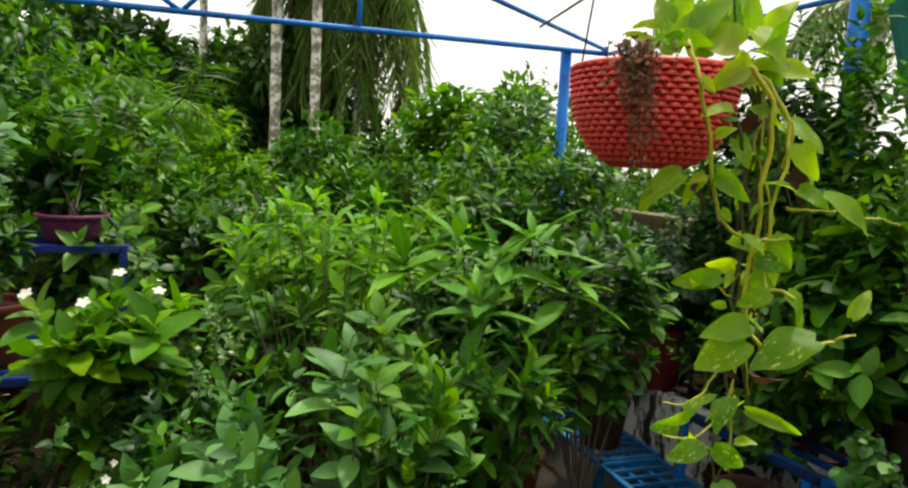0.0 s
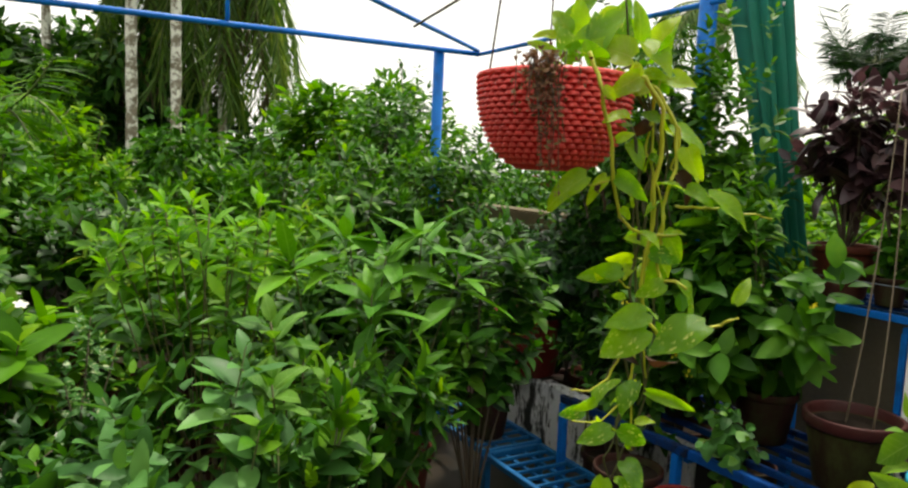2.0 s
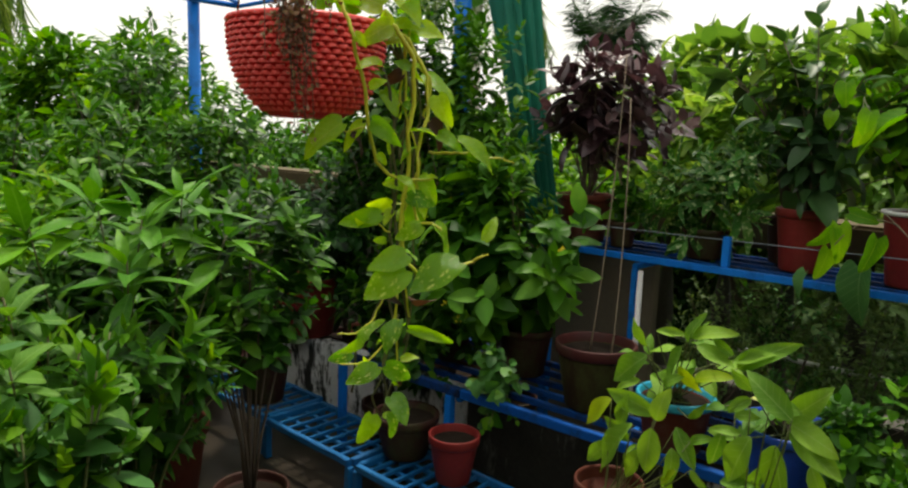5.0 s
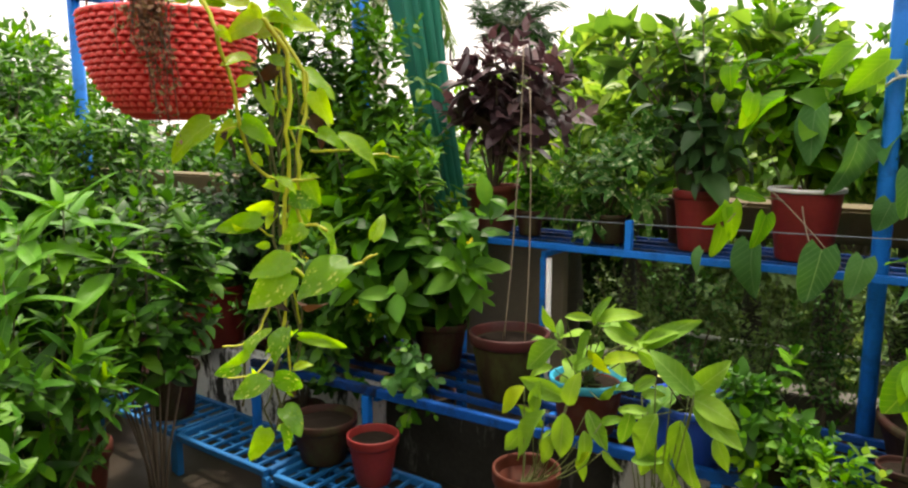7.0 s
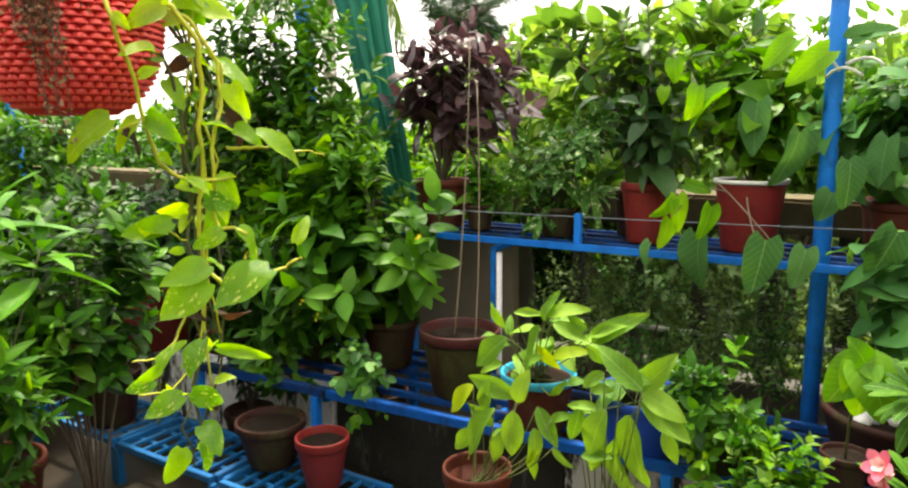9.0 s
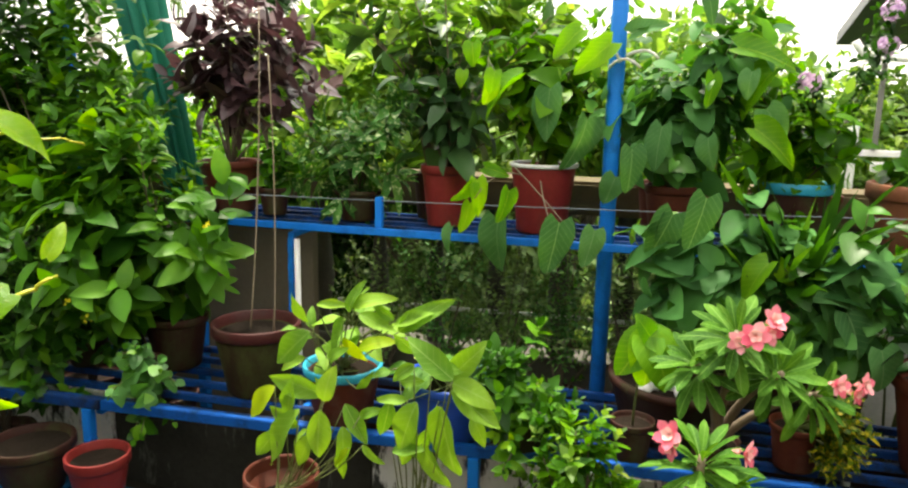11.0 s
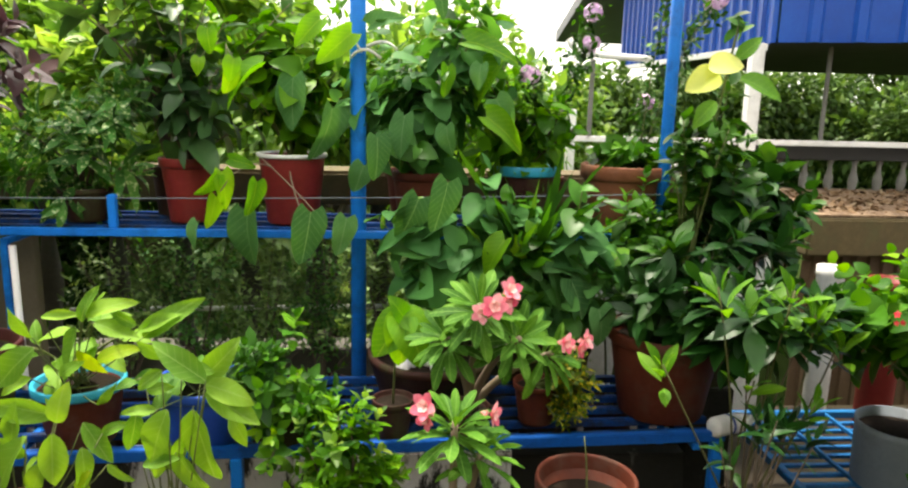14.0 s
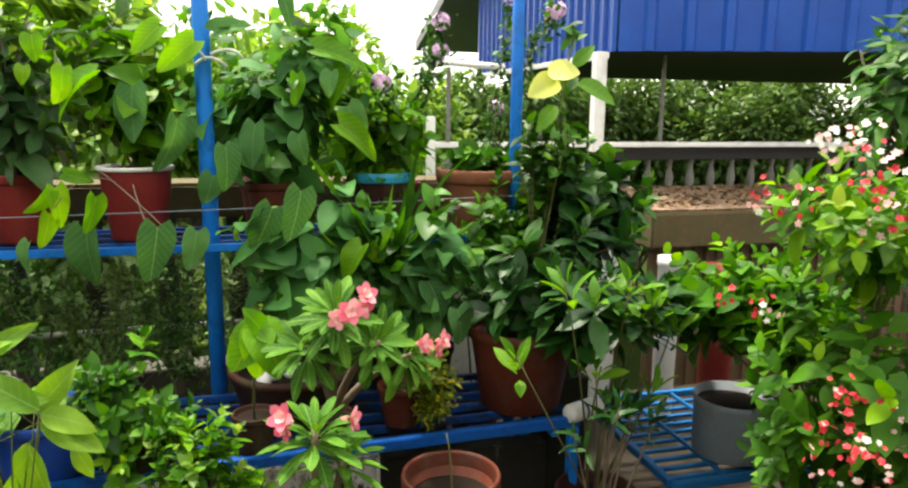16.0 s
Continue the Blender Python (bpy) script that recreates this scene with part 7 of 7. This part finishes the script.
tree("yellow-green leafy tree behind the burgundy shrub", -2.75, 5.6, 2.35, (0.7, 0.6, 0.9), LEAF_BACK, 0.135, 3000, seed=100)
tree("leafy tree with a lit crown", -1.6, 6.2, 2.55, (0.8, 0.6, 0.8), LEAF_BACK, 0.135, 3000, seed=101)
tree("yellow-green leafy tree lit from behind", -2.05, 5.3, 2.35, (0.7, 0.6, 0.9), LEAF_BACK, 0.135, 3000, seed=102)
tree("green tree with lit yellow crown", -0.95, 5.6, 2.5, (0.8, 0.6, 0.9), LEAF_LIME, 0.10, 3200, seed=103)
tree("leafy green tree beyond the rack", 0.2, 6.4, 2.45, (0.9, 0.7, 0.9), LEAF_BACK, 0.11, 2800, seed=104)
tree("yellow-green leafy tree lit from behind", -1.5, 4.7, 2.15, (0.75, 0.5, 0.75), LEAF_BACK, 0.135, 3000, seed=105)
tree("yellow-green leafy tree beyond the rack", -0.55, 5.1, 2.1, (0.8, 0.6, 0.7), LEAF_BACK, 0.135, 2600, seed=106)
tree("bright shrub tree beyond the balustrade", 0.35, 5.2, 1.95, (0.8, 0.6, 0.7), LEAF_LIME, 0.09, 2800, seed=107)
tree("leafy tree beyond the balustrade", 1.0, 6.2, 2.0, (0.8, 0.7, 0.8), LEAF_BACK, 0.10, 2400, seed=108)
tree("dark hedge tree below the balustrade", -2.3, 4.9, 1.5, (0.9, 0.6, 1.2), LEAF_FAR, 0.09, 3600, seed=109)
tree("dark hedge tree below the balustrade", -1.0, 4.6, 1.15, (0.9, 0.55, 1.3), LEAF_HEDGE, 0.10, 5200, seed=110)
tree("dark hedge tree below the balustrade", 0.1, 4.6, 1.1, (0.9, 0.55, 1.3), LEAF_HEDGE, 0.10, 5200, seed=111)
tree("dark hedge tree below the balustrade", 1.1, 4.7, 1.0, (0.7, 0.55, 1.3), LEAF_HEDGE, 0.10, 4800, seed=112)
tree("leafy tree beside the porch end", 1.75, 7.2, 2.15, (0.75, 0.7, 0.8), LEAF_DULL, 0.10, 3200, seed=149)
tree("leafy tree beyond the porch end", 3.3, 11.2, 2.3, (1.1, 0.7, 1.2), LEAF_DULL, 0.14, 3600, seed=150)
tree("green tree top beyond the pergola corner", -4.7, 6.0, 2.12, (1.0, 0.7, 0.9), LEAF_LIME, 0.13, 3000, seed=113)
tree("green tree top beyond the pergola corner", -6.4, 5.6, 2.35, (0.9, 0.8, 0.9), LEAF_LIME, 0.11, 3000, seed=114)
tree("garden tree behind the porch", 8.2, 13.4, 2.9, (1.7, 0.8, 1.8), LEAF_DULL, 0.16, 5000, seed=115)
tree("garden tree behind the porch", 11.2, 13.0, 3.0, (1.8, 1.0, 2.0), LEAF_DULL, 0.16, 9500, seed=116)
tree("garden tree behind the porch", 14.2, 10.0, 3.0, (1.8, 1.8, 2.0), LEAF_DULL, 0.18, 9500, seed=117)
tree("garden tree behind the porch", 15.4, 6.5, 3.0, (1.8, 2.0, 2.0), LEAF_DULL, 0.18, 9500, seed=118)
tree("garden tree behind the porch", 6.4, 13.2, 2.7, (1.5, 0.8, 1.7), LEAF_DULL, 0.16, 4500, seed=119)
tree("bushy tree seen through the porch", 4.7, 12.9, 2.7, (1.4, 0.8, 1.5), LEAF_DULL, 0.14, 4500, seed=120)
tree("bushy tree seen through the porch", 12.8, 11.8, 3.0, (1.7, 1.0, 2.0), LEAF_DULL, 0.15, 9000, seed=121)
tree("bushy tree seen through the porch", 9.6, 12.7, 2.8, (1.5, 0.8, 1.8), LEAF_DULL, 0.14, 4500, seed=122)
tree("dark tree behind the palm trunks", -13.2, 3.1, 2.3, (1.6, 1.5, 1.6), LEAF_MID, 0.2, 4000, seed=123)
tree("dark tree behind the palm trunks", -13.2, 1.0, 4.0, (1.7, 1.5, 2.0), LEAF_MID, 0.22, 5000, seed=124)
tree("leafy tree behind the green net", -3.2, 5.0, 1.9, (0.9, 0.8, 1.1), LEAF_LIME, 0.10, 3200, seed=125)
tree("leafy tree behind the terrace corner", -4.6, 4.8, 1.9, (1.0, 0.8, 1.2), LEAF_BRIGHT, 0.12, 3200, seed=126)
tree("round green tree beyond the pergola post", -6.9, 3.15, 2.5, (0.95, 1.15, 1.0), LEAF_LIME, 0.13, 6000, seed=127)
tree("round green tree beyond the pergola", -7.4, 4.6, 2.1, (1.2, 1.2, 1.3), LEAF_BRIGHT, 0.11, 3200, seed=128)
tree("dense green tree beyond the parapet", -7.6, 1.2, 1.95, (1.1, 1.1, 1.2), LEAF_BRIGHT, 0.11, 4000, seed=129)
tree("dense green tree beyond the parapet", -7.4, -0.6, 2.5, (1.2, 1.2, 1.3), LEAF_LIME, 0.13, 4000, seed=130)
tree("feathery green tree beyond the parapet", -8.2, -1.9, 3.1, (1.4, 1.3, 1.5), LEAF_BRIGHT, 0.15, 4000, seed=131)
tree("dark tree behind the thin palm", -14.2, -0.2, 4.5, (1.5, 1.2, 2.4), LEAF_FAR, 0.24, 4200, seed=132)
tree("dark tall tree behind the shrubs", -15.0, -4.2, 6.2, (3.2, 3.2, 3.2), LEAF_FAR, 0.26, 5000, seed=133)
tree("dark tall tree behind the shrubs", -13.6, -1.6, 4.9, (2.0, 1.9, 2.4), LEAF_FAR, 0.24, 4500, seed=134)
tree("dark tree behind the palms", -13.5, 2.2, 3.7, (1.8, 1.8, 2.4), LEAF_FAR, 0.22, 4000, seed=135)
tree("dark tree behind the palms", -14.5, 1.6, 4.4, (1.6, 1.6, 2.6), LEAF_MID, 0.24, 3600, seed=136)
tree("far green tree under the sky", -16, 7.0, 2.6, (3.0, 3.0, 2.4), LEAF_FAR, 0.24, 3600, seed=137)
tree("far green tree under the sky", -14, 11, 2.5, (3.2, 3.0, 2.4), LEAF_FAR, 0.24, 3600, seed=138)
tree("far green tree under the sky", -10, 14, 2.8, (3.2, 3.0, 2.6), LEAF_LIME, 0.24, 3600, seed=139)
tree("far green tree under the sky", -5.5, 14.5, 2.8, (3.0, 3.0, 2.6), LEAF_LIME, 0.24, 3600, seed=140)
tree("far green tree under the sky", -1.5, 14, 3.0, (2.8, 3.0, 2.6), LEAF_FAR, 0.22, 3600, seed=141)
tree("far green tree under the sky", 2.0, 15, 3.0, (2.8, 3.0, 2.6), LEAF_LIME, 0.24, 3600, seed=142)
tree("garden tree behind the porch", 5.6, 14.6, 3.6, (2.4, 1.6, 3.0), LEAF_DULL, 0.24, 6000, seed=143)
tree("garden tree behind the porch", 9.6, 14.2, 3.9, (2.6, 1.6, 3.0), LEAF_DULL, 0.24, 6000, seed=144)
tree("garden tree behind the porch", 13.4, 12.0, 4.0, (2.4, 2.4, 3.0), LEAF_DULL, 0.24, 10500, seed=145)
tree("garden tree behind the porch", 3.2, 14.4, 2.8, (1.8, 1.4, 2.4), LEAF_DARK, 0.22, 4500, seed=146)
tree("bushy tree behind the porch railing", 7.6, 13.9, 2.8, (2.0, 1.2, 2.4), LEAF_DULL, 0.22, 5000, seed=147)



def palm(label, x, y, z_top, fronds, length, seed, hang=0.6, trunk_r=0.085, base=-3.3, lean=0.0, spread=1.0, lift=0.0, leaf=None, blade_len=0.27):
    leaf = leaf or PALM_LEAF
    ob = thing("palm_tree", (x, y, base), label, "palm tree", "palm trees")
    g = np.random.default_rng(seed)
    H = z_top - base
    n = 40
    pts = np.stack([np.linspace(0, lean, n), 0 * np.linspace(0, 1, n), np.linspace(0, H, n)], 1)
    v, t = tubes([pts], [(trunk_r * 1.25, trunk_r)], 14)
    ring = 1 + 0.06 * np.sign(np.sin(np.arange(n) * 2.2))
    v[: n * 14, :2] = (v[: n * 14, :2] - np.repeat(pts[:, :2], 14, 0)) * np.repeat(ring, 14)[:, None] + np.repeat(pts[:, :2], 14, 0)
    part("trunk", raw_mesh("trunk", v, t, PALM_BARK), PALM_BARK, ob, "ringed pale palm trunk")
    top = np.array([lean, 0, H])
    for k in range(fronds):
        az = 2.4 * k + g.uniform(-0.3, 0.3)
        rise = g.uniform(-0.5, 0.7) * (1 - hang) + 0.1
        out = np.array([math.cos(az), math.sin(az), 0]) * spread
        Lf = length * g.uniform(0.8, 1.1)
        q = bend(top, top + out * Lf * 0.5 + np.array([0, 0, Lf * rise]), top + out * Lf * (0.62 + 0.3 * (1 - hang)) + np.array([0, 0, -Lf * hang * g.uniform(0.7, 1.15) + Lf * 0.1 + Lf * lift * g.uniform(-0.6, 1.2)]), 16)
        V, Tt = tubes([q], [(0.02, 0.004)], 5)
        fr = part("frond", raw_mesh("frond", V, Tt, STEM), STEM, ob)
        dq = unit(np.gradient(q, axis=0))
        pos, d = [], []
        for i in range(2, 16):
            for f in (0, 0.25, 0.5, 0.75):
                j = min(15, i + 1)
                p = q[i] * (1 - f) + q[j] * f
                s = unit(np.cross(dq[i], [0, 0, 1.0]))
                for sg in (-1, 1):
                    pos.append(p)
                    d.append(dq[i] * 0.7 + s * sg * 0.9 + np.array([0, 0, -0.55 * hang - 0.15]) + g.normal(0, 0.1, 3))
        pos, d = np.array(pos), np.array(d)
        sz = length * blade_len * g.uniform(0.7, 1.1, len(pos))
        part("frond_blade", leaves_mesh("frond_blade", leaf_shape("leaflet", 0.2, 0.35), pos, d, np.array([0, 0, 1.0]) + g.normal(0, 0.45, (len(pos), 3)), sz, leaf), leaf, fr)
    return ob

palm("areca palm with a pale ringed trunk", -10.9, 1.16, 6.4, 16, 2.4, 1, 0.8, 0.068)
palm("slender areca palm with a speckled trunk", -10.5, 1.68, 6.6, 16, 2.4, 2, 0.8, 0.062)
palm("areca palm with long hanging feathery fronds", -12.0, 2.6, 4.9, 22, 2.5, 3, 0.95, 0.06, spread=0.74)
palm("areca palm with drooping green fronds", -12.6, 1.9, 5.0, 18, 2.6, 9, 0.95, 0.05, spread=0.7)
palm("small feathery palm rising among the shrubs", -6.6, -0.35, 1.75, 18, 1.0, 8, 0.25, 0.04, lift=0.5, leaf=LEAF_LIME, blade_len=0.32)
palm("areca palm with hanging fronds in the palm group", -12.4, 2.4, 5.2, 16, 2.5, 4, 1.0, 0.05, spread=0.6, leaf=PALM_DRY)
palm("thin palm with a bare stem", -12.9, 0.15, 6.6, 14, 2.2, 5, 0.8, 0.06)
palm("distant coconut palm standing against the sky", -11.0, 18.7, 4.7, 28, 1.4, 6, 0.15, 0.12, lift=0.75, leaf=LEAF_DARK, blade_len=0.44)
palm("distant coconut palm behind the green net", -9.0, 10.5, 4.6, 16, 1.9, 7, 0.7, 0.12)
